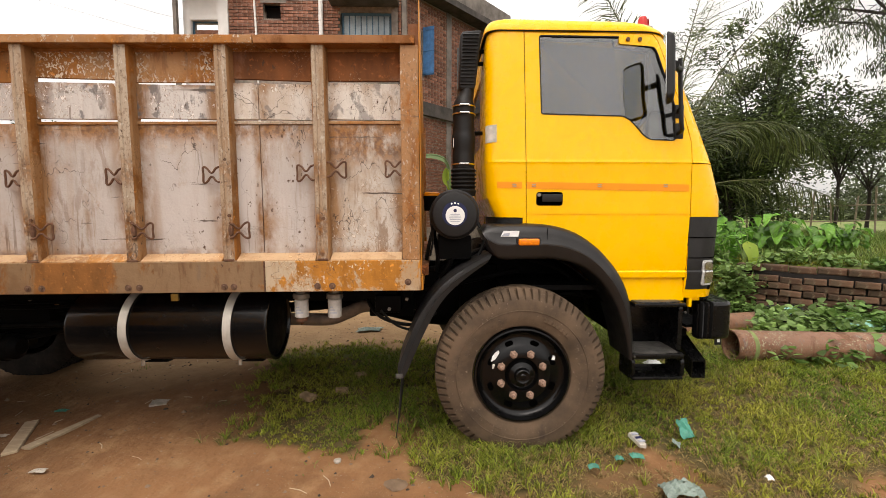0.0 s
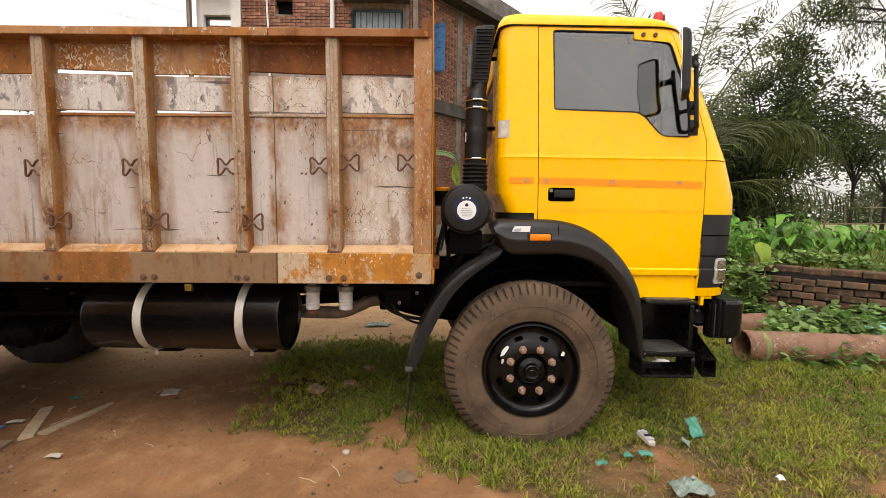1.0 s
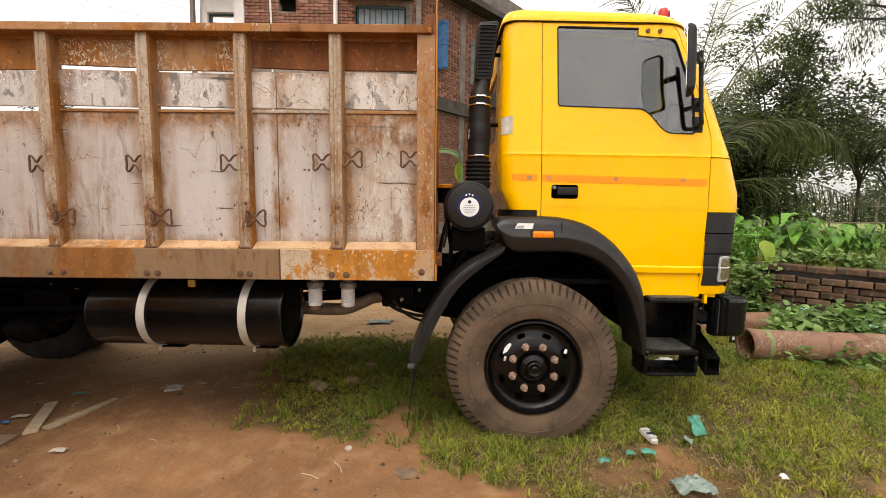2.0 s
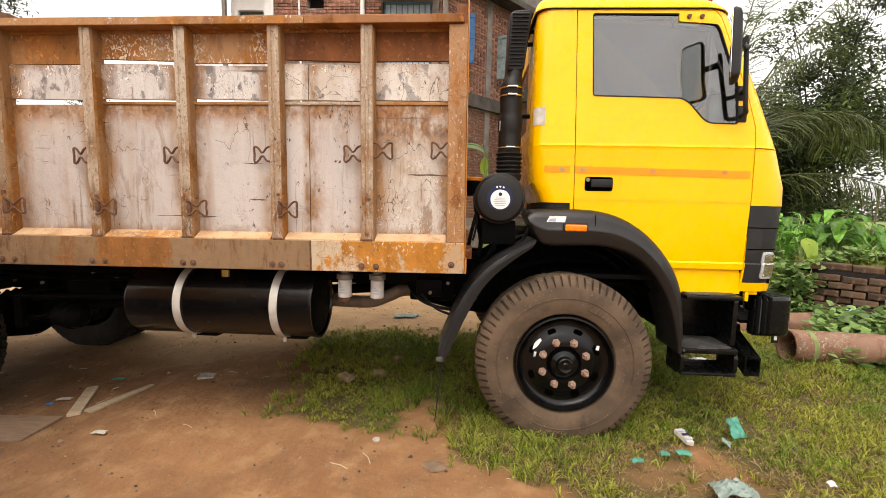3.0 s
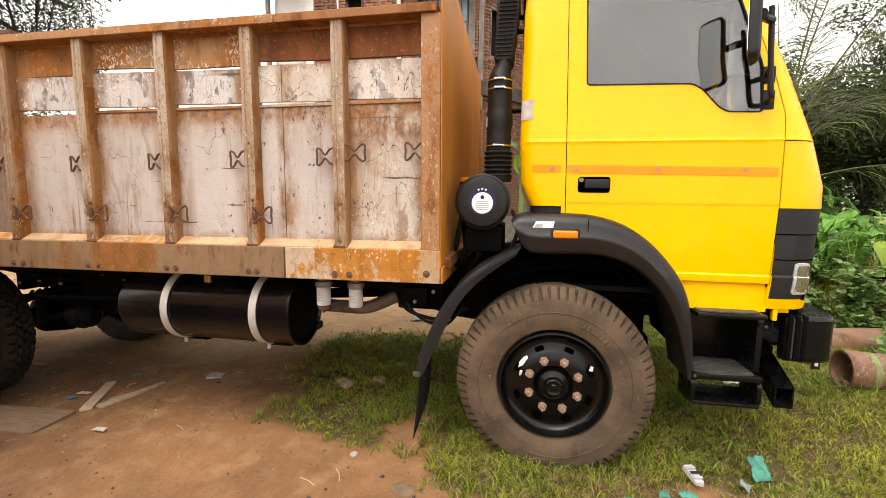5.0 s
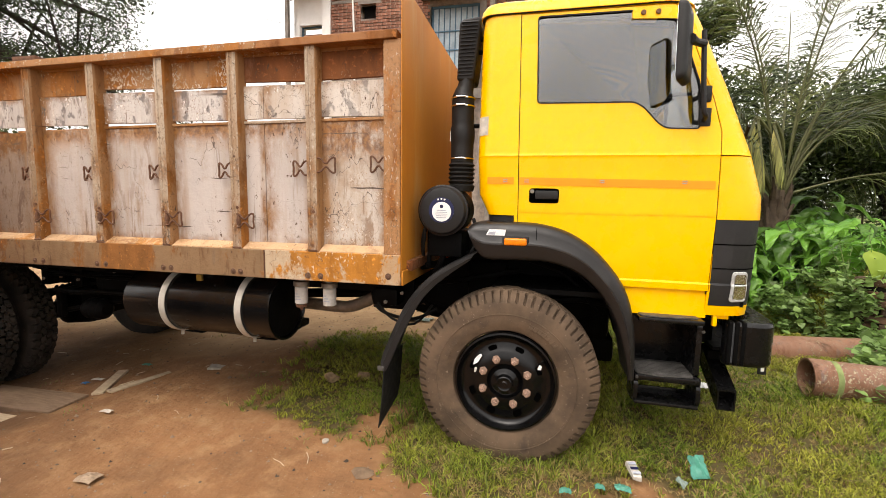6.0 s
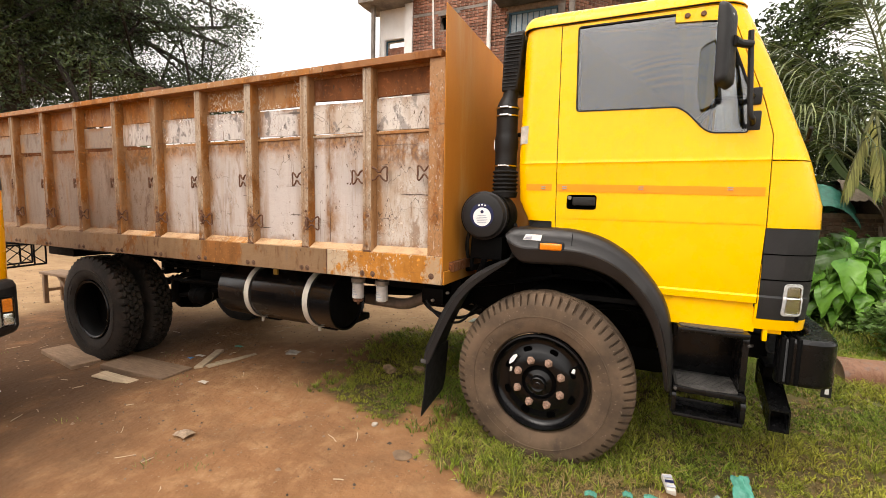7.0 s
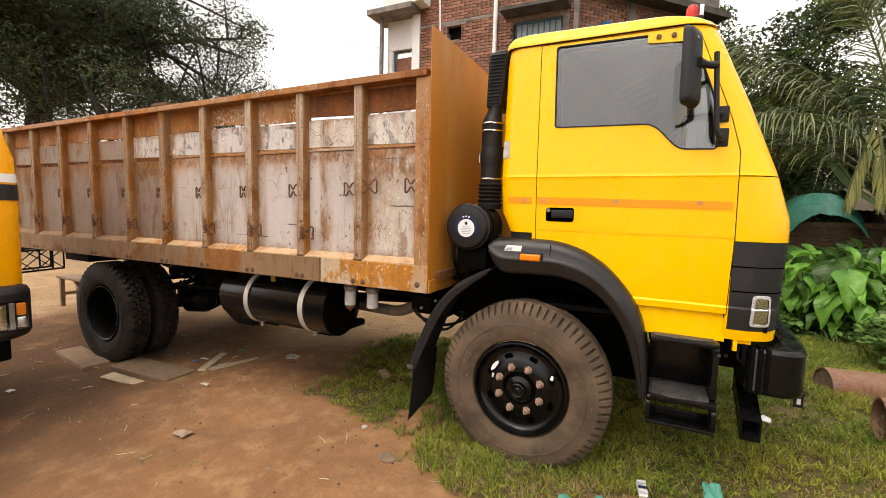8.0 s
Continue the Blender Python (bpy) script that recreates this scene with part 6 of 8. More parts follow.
SIDE_HOLES = [(0.34, 0.74, 5.08, 6.23), (2.36, 2.86, 5.05, 6.2)]
face_wall = part("face_wall", wall_with_holes(H_X0, H_X1, 0, 7.9, [WIN, HOLE], 0.24), M_MORTAR, house)
face_wall.matrix_basis = F_FACE
side_wall = part("side_wall", wall_with_holes(0, S_LEN, 0, 7.9, SIDE_HOLES, 0.24), M_MORTAR, house)
side_wall.matrix_basis = F_SIDE
back = prism([(H_X0, H_Y + 0.3), (H_X1, H_Y + 0.3), (H_X1 + S_DIR.x * S_LEN - 0.1, H_Y + S_DIR.y * S_LEN + 0.2), (H_X0, H_Y + S_DIR.y * S_LEN + 0.2)], 0, 7.8, "z")
part("core", back, M_DARK, house)
brick_skin("face_bricks", house, F_FACE, H_X0, H_X1 - 0.03, 5.0, 7.9, [(WIN[0] - 0.02, WIN[1] + 0.17, WIN[2], 6.72), HOLE], 5, M_BRICK, lambda x, z: -4.9 < x < -2.3 and 5.6 < z < 7.2)
brick_skin("side_bricks", house, F_SIDE, 0.06, S_LEN, 1.2, 7.0, SIDE_HOLES + [(0, S_LEN, 4.1, 4.47)], 6, M_BRICK, lambda x, z: x < 2.6 and 4.4 < z < 7.0)




# concrete bands, sunshade, pipes, window
part("floor_band", box(H_X0, H_X1 + 0.02, H_Y - 0.06, H_Y + 0.1, 4.20, 4.42), M_CONCRETE, house)
part("sill_band", box(H_X0, WIN[0] - 0.3, H_Y - 0.022, H_Y + 0.1, 6.70, 6.77), M_CONCRETE, house)
part("sunshade", prism([(H_Y - 0.55, 6.56), (H_Y - 0.55, 6.64), (H_Y, 6.76), (H_Y, 6.58)], WIN[0] - 0.22, WIN[1] + 0.18, "x"), M_DARKCON, house)
part("corner_column", box(H_X1 - 0.02, H_X1 + 0.10, H_Y - 0.024, H_Y + 0.12, 0, 7.9), M_CONCRETE, house)
part("window_jamb", box(WIN[1], WIN[1] + 0.16, H_Y - 0.02, H_Y + 0.1, WIN[2], WIN[3]), M_CONCRETE, house)
win = part("window", wall_with_holes(WIN[0], WIN[1], WIN[2], WIN[3], [(WIN[0] + 0.05, WIN[1] - 0.05, WIN[2] + 0.05, WIN[3] - 0.05)], 0.06), M_BLUEBAR, house, "blue steel window grille with frosted panes")
win.data.transform(Matrix.Translation((0, H_Y + 0.06, 0)))
nx = 8
for i in range(nx):
    w = (WIN[1] - WIN[0] - 0.1) / nx
    x = WIN[0] + 0.05 + w * i
    for z0, z1 in ((WIN[2] + 0.05, WIN[2] + 0.50), (WIN[2] + 0.52, WIN[2] + 0.95), (WIN[2] + 0.97, WIN[3] - 0.05)):
        part("pane", box(x + 0.012, x + w - 0.012, H_Y + 0.10, H_Y + 0.106, z0, z1), M_PALEPANE, win)
    part("grille_bar", box(x - 0.009, x + 0.009, H_Y + 0.07, H_Y + 0.09, WIN[2] + 0.04, WIN[3] - 0.04), M_BLUEBAR, win)
for z in (WIN[2] + 0.51, WIN[2] + 0.96):
    part("grille_bar", box(WIN[0] + 0.04, WIN[1] - 0.04, H_Y + 0.068, H_Y + 0.092, z - 0.012, z + 0.012), M_BLUEBAR, win)
part("drain_pipe", tube([(-2.72, H_Y - 0.07, 0.2), (-2.72, H_Y - 0.07, 7.9)], 0.055, 12), M_PIPEW, house, "white plastic drain pipe")
part("conduit", tube([(-4.28, H_Y - 0.04, 0.2), (-4.28, H_Y - 0.04, 5.6), (-4.36, H_Y - 0.04, 7.9)], 0.026, 8), M_PIPEW, house, "thin white conduit")
part("vent_surround", box(HOLE[0] - 0.06, HOLE[1] + 0.14, H_Y - 0.02, H_Y + 0.05, HOLE[3], HOLE[3] + 0.07), M_CONCRETE, house)
# white plastered bay at the house's end with its own sunshade
bay = part("plaster_bay", wall_with_holes(H_X0 - 1.15, H_X0, 0, 7.1, [(H_X0 - 0.98, H_X0 - 0.26, 5.2, 6.28)], 0.3), M_PLASTER, house, "white plastered bay")
bay.data.transform(Matrix.Translation((0, H_Y + 0.1, 0)))
part("bay_column", box(H_X0 - 0.24, H_X0 - 0.002, H_Y - 0.06, H_Y + 0.1, 0, 7.6), M_PLASTER, house)
part("bay_column", box(H_X0 - 1.17, H_X0 - 1.09, H_Y - 0.3, H_Y - 0.2, 4.2, 7.1), M_CONCRETE, house)
part("bay_slab", box(H_X0 - 1.45, H_X0 + 0.0, H_Y - 0.55, H_Y + 0.4, 7.10, 7.24), M_CONCRETE, house)
part("bay_parapet", box(H_X0 - 0.9, H_X0 + 0.3, H_Y - 0.5, H_Y + 0.3, 7.24, 8.4), M_PLASTER, house)
part("bay_window", wall_with_holes(H_X0 - 0.98, H_X0 - 0.26, 5.2, 6.28, [(H_X0 - 0.95, H_X0 - 0.29, 5.23, 6.25)], 0.05), M_BLUEBAR, house).data.transform(Matrix.Translation((0, H_Y + 0.2, 0)))
part("curtain", box(H_X0 - 0.95, H_X0 - 0.29, H_Y + 0.26, H_Y + 0.28, 5.2, 6.1), M_BRICK, house)

# side: bands, columns, shutters and the sloping roof overhang
def side_part(name, bm, material, label=""):
    ob = part(name, bm, material, house, label)
    ob.data.transform(F_SIDE)
    return ob


side_part("floor_band", box(0, S_LEN, -0.10, 0.1, 4.12, 4.45), M_DARKCON)
side_part("side_column", box(1.62, 1.82, -0.022, 0.1, 0, 7.4), M_CONCRETE)
side_part("side_column", box(3.9, 4.1, -0.022, 0.1, 0, 7.4), M_CONCRETE)
side_part("roof_overhang", box(-0.1, S_LEN, -0.42, 0.2, 7.0, 7.16), M_DARKCON)
side_part("roof_parapet", box(0.0, S_LEN, -0.05, 0.2, 7.16, 7.9), M_CONCRETE)
for x0, x1, z0, z1 in SIDE_HOLES:
    side_part("window_frame", wall_with_holes(x0, x1, z0, z1, [(x0 + 0.04, x1 - 0.04, z0 + 0.04, z1 - 0.04)], 0.1), M_CONCRETE)


def shutter(x, z0, z1, w, turn, mat, label):
    b = box(0, w, -0.015, 0.015, z0, z1)
    for z in (z0 + 0.03, (z0 + z1) / 2, z1 - 0.09):
        box(0.01, w - 0.01, -0.032, -0.015, z, z + 0.07, b)
    for k in range(1, 4):
        box(w * k / 4 - 0.004, w * k / 4 + 0.004, -0.020, -0.015, z0, z1, b)
    bmesh.ops.transform(b, matrix=Matrix.Translation((x, -0.03, 0)) @ Matrix.Rotation(radians(turn), 4, "Z"), verts=b.verts[:])
    side_part("shutter", b, mat, label)


shutter(0.70, 5.12, 6.31, 0.30, -72, M_BLUEP, "open blue wooden shutter")
shutter(2.06, 5.03, 6.18, 0.28, -72, M_GREYP, "open grey shutter")

shutter(2.44, 5.03, 6.18, 0.22, -60, M_BLUEP, "open blue wooden shutter")

# ---- broken brick wall beside the lawn ----
M_WALLBRICK = brick_material("dirty_wall_brick", (0.155, 0.076, 0.046), (0.060, 0.046, 0.030), (0.15, 0.125, 0.085))
M_BLUEBRICK = plain("faded_blue_painted_brick", (0.075, 0.135, 0.18), 0.8, 0, 0.3, 15, 0.3)
wall_len = (WALL_B - WALL_A).length
F_WALL = Matrix.Translation((WALL_A.x, WALL_A.y, 0)) @ Matrix.Rotation(math.atan2(WALL_D.y, WALL_D.x), 4, "Z")
gw = thing("garden_wall", (WALL_A.x, WALL_A.y, 0.15), "low dirty brick retaining wall with loose joints", "wall", kind="structure")
core = part("wall_core", box(0, wall_len, 0.03, 0.22, 0.0, 0.88), M_DARK, gw)
core.data.transform(F_WALL)
rng = random.Random(8)
brick_me = {}
for x, z, ln in courses(0, wall_len, 0.10, 0.88, [], L=0.22, Hh=0.082):
    blue = z > 0.62 and 0.9 < x < 2.6 and rng.random() < 0.22
    top = z > 0.76
    if top and rng.random() < 0.12:
        continue
    key = (round(ln, 2), blue)
    if key not in brick_me:
        brick_me[key] = raw_mesh("brick", *brick_verts(key[0] - 0.008, 0.071, 0.1, 0.012), M_BLUEBRICK if blue else M_WALLBRICK)
    piece("brick", brick_me[key], gw, F_WALL @ Matrix.Translation((x, rng.uniform(-0.045, 0.0), z + rng.uniform(-0.007, 0.007))) @ Matrix.Rotation(rng.uniform(-0.10, 0.10), 4, "Z") @ Matrix.Rotation(rng.uniform(-0.05, 0.05), 4, "Y"))
for k in range(int(wall_len / 0.26)):
    piece("coping_brick", brick_me.setdefault("cap", raw_mesh("coping_brick", *brick_verts(0.25, 0.07, 0.2, 0.012), M_WALLBRICK)), gw, F_WALL @ Matrix.Translation((k * 0.26, rng.uniform(-0.02, 0.03), 0.875 + rng.uniform(-0.01, 0.01))) @ Matrix.Rotation(rng.uniform(-0.08, 0.08), 4, "Z"))

# ---- pipes on the grass ----
M_PIPE = weathered("rusty_brown_pipe", (0.24, 0.125, 0.078), (0.14, 0.066, 0.036), 0.5, 61.0, 0.4, 0.45, (0.30, 0.25, 0.16), smudge=0.4, crackle=0.4)
M_MOSS = plain("green_flaking_pipe_paint", (0.16, 0.20, 0.07), 0.8, 0, 0.3, 9, 0.2)


M_MUD = plain("dried_mud", (0.16, 0.105, 0.065), 0.95, 0, 0.3, 14, 0.5)


def lying_pipe(a, b, r, label, thick=0.014, band=True, plug=False):
    a, b = Vector(a), Vector(b)
    p = thing("steel_pipe", (a + b) / 2 - Vector((0, 0, r)), label, "pipe", "pipes on the lawn")
    d = (b - a).normalized()
    u = d.cross(Vector((0, 0, 1))).normalized()
    v = u.cross(d)
    bm = bmesh.new()
    rings = []
    for c, rr in ((a + d * 0.8, r - thick), (a, r - thick), (a, r), (a + d * 0.10, r), (a + d * 0.11, r * 0.97), (b, r * 0.97), (b, r - thick), (b - d * 0.5, r - thick)):
        rings.append([bm.verts.new(q) for q in ring_pts(c, u, v, rr, 36)])
    for r0, r1 in zip(rings, rings[1:]):
        for i in range(36):
            bm.faces.new((r0[i], r0[(i + 1) % 36], r1[(i + 1) % 36], r1[i]))
    part("tube", bm, M_PIPE, p)
    if band:
        ring = lathe([(0.135, r * 0.972), (0.14, r * 0.985), (0.165, r * 0.985), (0.17, r * 0.972)], (0, 0, 0), "x", 36)
        bmesh.ops.transform(ring, matrix=Matrix.Translation(a) @ d.to_track_quat("X", "Z").to_matrix().to_4x4(), verts=ring.verts[:])
        part("paint_ring", ring, M_MOSS, p, "flaking green paint band")
    if plug:
        part("end_plug", tube([a + d * 0.012, a + d * 0.05], r - thick - 0.001, 28), M_MUD, p, "end packed with dried mud")
    part("inner_shade", tube([a + d * 0.6, a + d * 0.62], r - thick - 0.001, 24), M_DARK, p)
    return p


lying_pipe((2.66, 3.72, 0.41), (4.5, 3.60, 0.40), 0.138, "rusty brown steel pipe with peeling green paint on grass")
lying_pipe((2.64, 4.66, 0.285), (4.3, 4.98, 0.285), 0.158, "long rusty brown steel pipe lying on grass", band=False, plug=True)

# ---- second truck, orange yellow ----
t2 = thing("truck", (-4.6, 0.55, 0.0), "parked orange-yellow truck cab with a grey grille and black bumper", "truck")
T2X, T2Y = -3.12, 1.62
rows2 = [(0.98, -5.0, T2X, 0.0), (1.35, -5.0, T2X + 0.02, 0.0), (1.70, -5.0, T2X + 0.01, 0.0), (1.98, -5.0, T2X - 0.02, 0.0), (2.10, -5.0, T2X - 0.06, 0.02), (2.9, -5.0, T2X - 0.30, 0.14), (3.0, -4.95, T2X - 0.4, 0.2)]


def loft2(off):
    bm = bmesh.new()
    rings = []
    for z, xr, xf, ins in rows2:
        y0, y1 = T2Y - 2.2 + ins - off, T2Y - ins + off
        ring = []
        for cx, cy, r, a0 in ((xr - off + 0.1, y0 + 0.1, 0.1, 180), (xf + off - 0.12, y0 + 0.12, 0.12, 270), (xf + off - 0.12, y1 - 0.12, 0.12, 0), (xr - off + 0.1, y1 - 0.1, 0.1, 90)):
            for i in range(6):
                a = radians(a0 + 18 * i)
                ring.append(bm.verts.new((cx + r * math.cos(a), cy + r * math.sin(a), z)))
        rings.append(ring)
    for r0, r1 in zip(rings, rings[1:]):
        for i in range(24):
            bm.faces.new((r0[i], r0[(i + 1) % 24], r1[(i + 1) % 24], r1[i]))
    bm.faces.new(rings[0][::-1])
    bm.faces.new(rings[-1])
    return bm


WS2 = round_poly([(T2Y - 2.0, 2.14), (T2Y - 0.16, 2.14), (T2Y - 0.26, 2.82), (T2Y - 1.92, 2.82)], 0.06)
def front2(poly, off, thick):
    a = boolean(loft2(off), [("INTERSECT", prism(poly, T2X - 0.5, T2X + 0.5, "x"))])
    return boolean(a, [("DIFFERENCE", loft2(off - thick))])


cab2 = part("cab", boolean(loft2(0), [("DIFFERENCE", prism(WS2, T2X - 0.28, T2X + 0.5, "x"))]), M_ORANGE_CAB, t2, "orange-yellow painted cab")
part("windscreen_seal", boolean(front2(grow(WS2, 0.05), 0.006, 0.02), [("DIFFERENCE", prism(grow(WS2, -0.01), T2X - 0.6, T2X + 0.5, "x"))]), M_RUBBER, cab2)
part("windscreen", front2(grow(WS2, 0.0), -0.01, 0.006), M_GLASS, cab2).visible_shadow = False
part("white_band", front2([(T2Y - 2.3, 1.80), (T2Y + 0.1, 1.80), (T2Y + 0.1, 1.865), (T2Y - 2.3, 1.865)], 0.004, 0.006), M_LABEL, cab2, "white reflective strip")
part("grey_inset", front2(round_poly([(T2Y - 0.34, 1.665), (T2Y + 0.02, 1.665), (T2Y + 0.02, 1.785), (T2Y - 0.34, 1.785)], 0.02), 0.004, 0.006), M_FRONTGREY, cab2)
GR = round_poly([(T2Y - 1.9, 1.08), (T2Y - 0.30, 1.08), (T2Y - 0.26, 1.20), (T2Y - 0.30, 1.58), (T2Y - 1.9, 1.58)], 0.08)
grille = part("grille", front2(GR, 0.012, 0.03), M_FRONTGREY, cab2, "dark grey louvred grille", bevel=0.006)
for k in range(4):
    part("grille_slat", rbox(T2X + 0.01, T2X + 0.055, T2Y - 1.85, T2Y - 0.36, 1.14 + 0.105 * k, 1.20 + 0.105 * k, 0.015), M_PLASTIC, grille)
b2 = prism(round_poly([(T2X - 0.45, T2Y + 0.02), (T2X - 0.45, T2Y - 2.22), (T2X + 0.02, T2Y - 2.22), (T2X + 0.15, T2Y - 2.08), (T2X + 0.15, T2Y - 0.12), (T2X + 0.02, T2Y + 0.02)], 0.08), 0.62, 1.02, "z")
bump2 = part("bumper", b2, M_PLASTIC, t2, "black plastic bumper with set-in lamps", bevel=0.05)
for sgn in (1, -1):
    def ly(y):
        return T2Y - y if sgn > 0 else T2Y - 2.2 + y
    def lamp_box(name, a, c, z0, z1, x0, x1, mt, label="", r=0.01):
        y0, y1 = sorted((ly(a), ly(c)))
        return part(name, rbox(T2X + x0, T2X + x1, y0, y1, z0, z1, r), mt, bump2, label)
    lamp_box("lamp_recess", 0.065, 0.50, 0.70, 0.92, 0.10, 0.153, M_BLACK)
    lamp_box("lamp_bowl", 0.19, 0.48, 0.72, 0.90, 0.13, 0.160, M_CHROME, "chrome lamp reflector")
    for q in range(5):
        lamp_box("reflector_rib", 0.205 + 0.055 * q, 0.235 + 0.055 * q, 0.73 + 0.02 * (q % 2), 0.89 - 0.015 * (q % 3), 0.15, 0.166 + 0.004 * (q % 2), M_CHROME, "", 0.006)
    lamp_box("lamp_divider", 0.145, 0.175, 0.71, 0.91, 0.13, 0.166, M_STEEL)
    lamp_box("side_lamp", 0.08, 0.135, 0.72, 0.80, 0.13, 0.164, M_CHROME)
    lamp_box("turn_lamp", 0.08, 0.135, 0.81, 0.90, 0.13, 0.164, M_AMBER, "amber turn lamp")
    lamp_box("lamp_cover", 0.075, 0.49, 0.71, 0.91, 0.172, 0.178, M_CLEAR, "clear lamp cover", 0.002).visible_shadow = False
part("under_guard", rbox(T2X - 0.3, T2X + 0.02, T2Y - 1.9, T2Y - 0.12, 0.44, 0.63, 0.03), M_BLACK, t2)
for y in (T2Y - 0.16, T2Y - 2.04):
    part("wheel", lathe([(-0.12, 0), (-0.12, 0.28), (-0.13, 0.42), (-0.08, 0.51), (0.08, 0.51), (0.13, 0.42), (0.12, 0.28), (0.12, 0)], (T2X - 1.0, y, 0.44), "y", 40), M_TYRE2, t2)
part("frame", box(-10, T2X - 0.4, T2Y - 1.6, T2Y - 0.6, 0.75, 0.98), M_BLACK, t2)
# ---- plants ----
def leaf_material(name, a, b, rough=0.55, var=0.35, source="island", thin=0.35):
    n = Nodes(name, rough, 0, 0.35)
    c = n.random_tint(n.mix(n.noise(1.2, 0.35, 0.65), a, b), var, source)
    n.colour(c)
    tr = n.nt.nodes.new("ShaderNodeBsdfTranslucent")
    n.nt.links.new(c, tr.inputs["Color"])
    mx = n.nt.nodes.new("ShaderNodeMixShader")
    mx.inputs[0].default_value = thin
    n.nt.links.new(n.bsdf.outputs[0], mx.inputs[1])
    n.nt.links.new(tr.outputs[0], mx.inputs[2])
    n.nt.links.new(mx.outputs[0], n.nt.nodes["Material Output"].inputs["Surface"])
    return n.mat


M_GRASS = leaf_material("grass_blades", (0.132, 0.200, 0.019), (0.305, 0.300, 0.042), 0.5, 0.75)
M_FIELD = leaf_material("field_grass_blades", (0.085, 0.145, 0.025), (0.17, 0.205, 0.045), 0.6, 0.5)
M_STRAW = leaf_material("dry_grass_blades", (0.38, 0.28, 0.12), (0.25, 0.18, 0.08), 0.8, 0.4)
M_DARKLEAF = leaf_material("dark_tree_leaves", (0.082, 0.112, 0.040), (0.036, 0.056, 0.023), 0.4, 0.7, thin=0.3)
M_MANGO = leaf_material("mango_leaves", (0.055, 0.082, 0.028), (0.022, 0.036, 0.015), 0.4, 0.7, thin=0.3)
M_FIELDLEAF = leaf_material("tree_leaves", (0.088, 0.122, 0.028), (0.030, 0.048, 0.015), 0.45, 0.75, thin=0.25)
M_GREYLEAF = leaf_material("grey_green_leaves", (0.10, 0.125, 0.060), (0.055, 0.072, 0.034), 0.55, 0.4)
M_PALM = leaf_material("palm_leaflets", (0.046, 0.066, 0.020), (0.150, 0.170, 0.058), 0.40, 0.7, thin=0.2)
M_BANANA = leaf_material("banana_leaf", (0.075, 0.125, 0.040), (0.115, 0.165, 0.065), 0.4, 0.15, thin=0.3)
M_PETIOLE = plain("yellow_green_petiole", (0.075, 0.078, 0.026), 0.55, 0, 0.3, 5, 0.1)
M_DEADPALM = leaf_material("yellowed_palm_leaflets", (0.30, 0.27, 0.085), (0.20, 0.22, 0.06), 0.6, 0.45)
M_TARO = leaf_material("taro_leaf", (0.040, 0.135, 0.018), (0.120, 0.265, 0.036), 0.28, 0.6, "object")
def veined(mat):
    """Side veins running out from the midrib, raised and paler."""
    nt = mat.node_tree
    tc, sx = nt.nodes.new("ShaderNodeTexCoord"), nt.nodes.new("ShaderNodeSeparateXYZ")
    nt.links.new(tc.outputs["Object"], sx.inputs[0])
    ops = []
    for op in ("ABSOLUTE", "MULTIPLY_ADD", "MULTIPLY", "SINE"):
        m = nt.nodes.new("ShaderNodeMath")
        m.operation = op
        ops.append(m)
    nt.links.new(sx.outputs["Y"], ops[0].inputs[0])
    nt.links.new(ops[0].outputs[0], ops[1].inputs[0])
    ops[1].inputs[1].default_value = -0.9
    nt.links.new(sx.outputs["X"], ops[1].inputs[2])
    nt.links.new(ops[1].outputs[0], ops[2].inputs[0])
    ops[2].inputs[1].default_value = 95.0
    nt.links.new(ops[2].outputs[0], ops[3].inputs[0])
    b = nt.nodes.new("ShaderNodeBump")
    b.inputs["Strength"].default_value, b.inputs["Distance"].default_value = 0.22, 0.005
    nt.links.new(ops[3].outputs[0], b.inputs["Height"])
    nt.links.new(b.outputs["Normal"], nt.nodes["Principled BSDF"].inputs["Normal"])


veined(M_TARO)
M_LIME = leaf_material("pale_lime_leaf", (0.34, 0.45, 0.06), (0.26, 0.38, 0.05), 0.45, 0.1, "object", 0.5)
M_CREEPER = leaf_material("creeper_leaves", (0.095, 0.185, 0.040), (0.20, 0.30, 0.09), 0.45, 0.5)
M_BARK = plain("grey_brown_bark", (0.028, 0.021, 0.017), 0.95, 0, 0.35, 7, 0.6)
M_STALK = plain("green_stalk", (0.12, 0.18, 0.05), 0.6, 0, 0.2, 8, 0.1)
M_PALMTRUNK = plain("fibrous_palm_trunk", (0.065, 0.046, 0.030), 0.95, 0, 0.4, 9, 0.7)


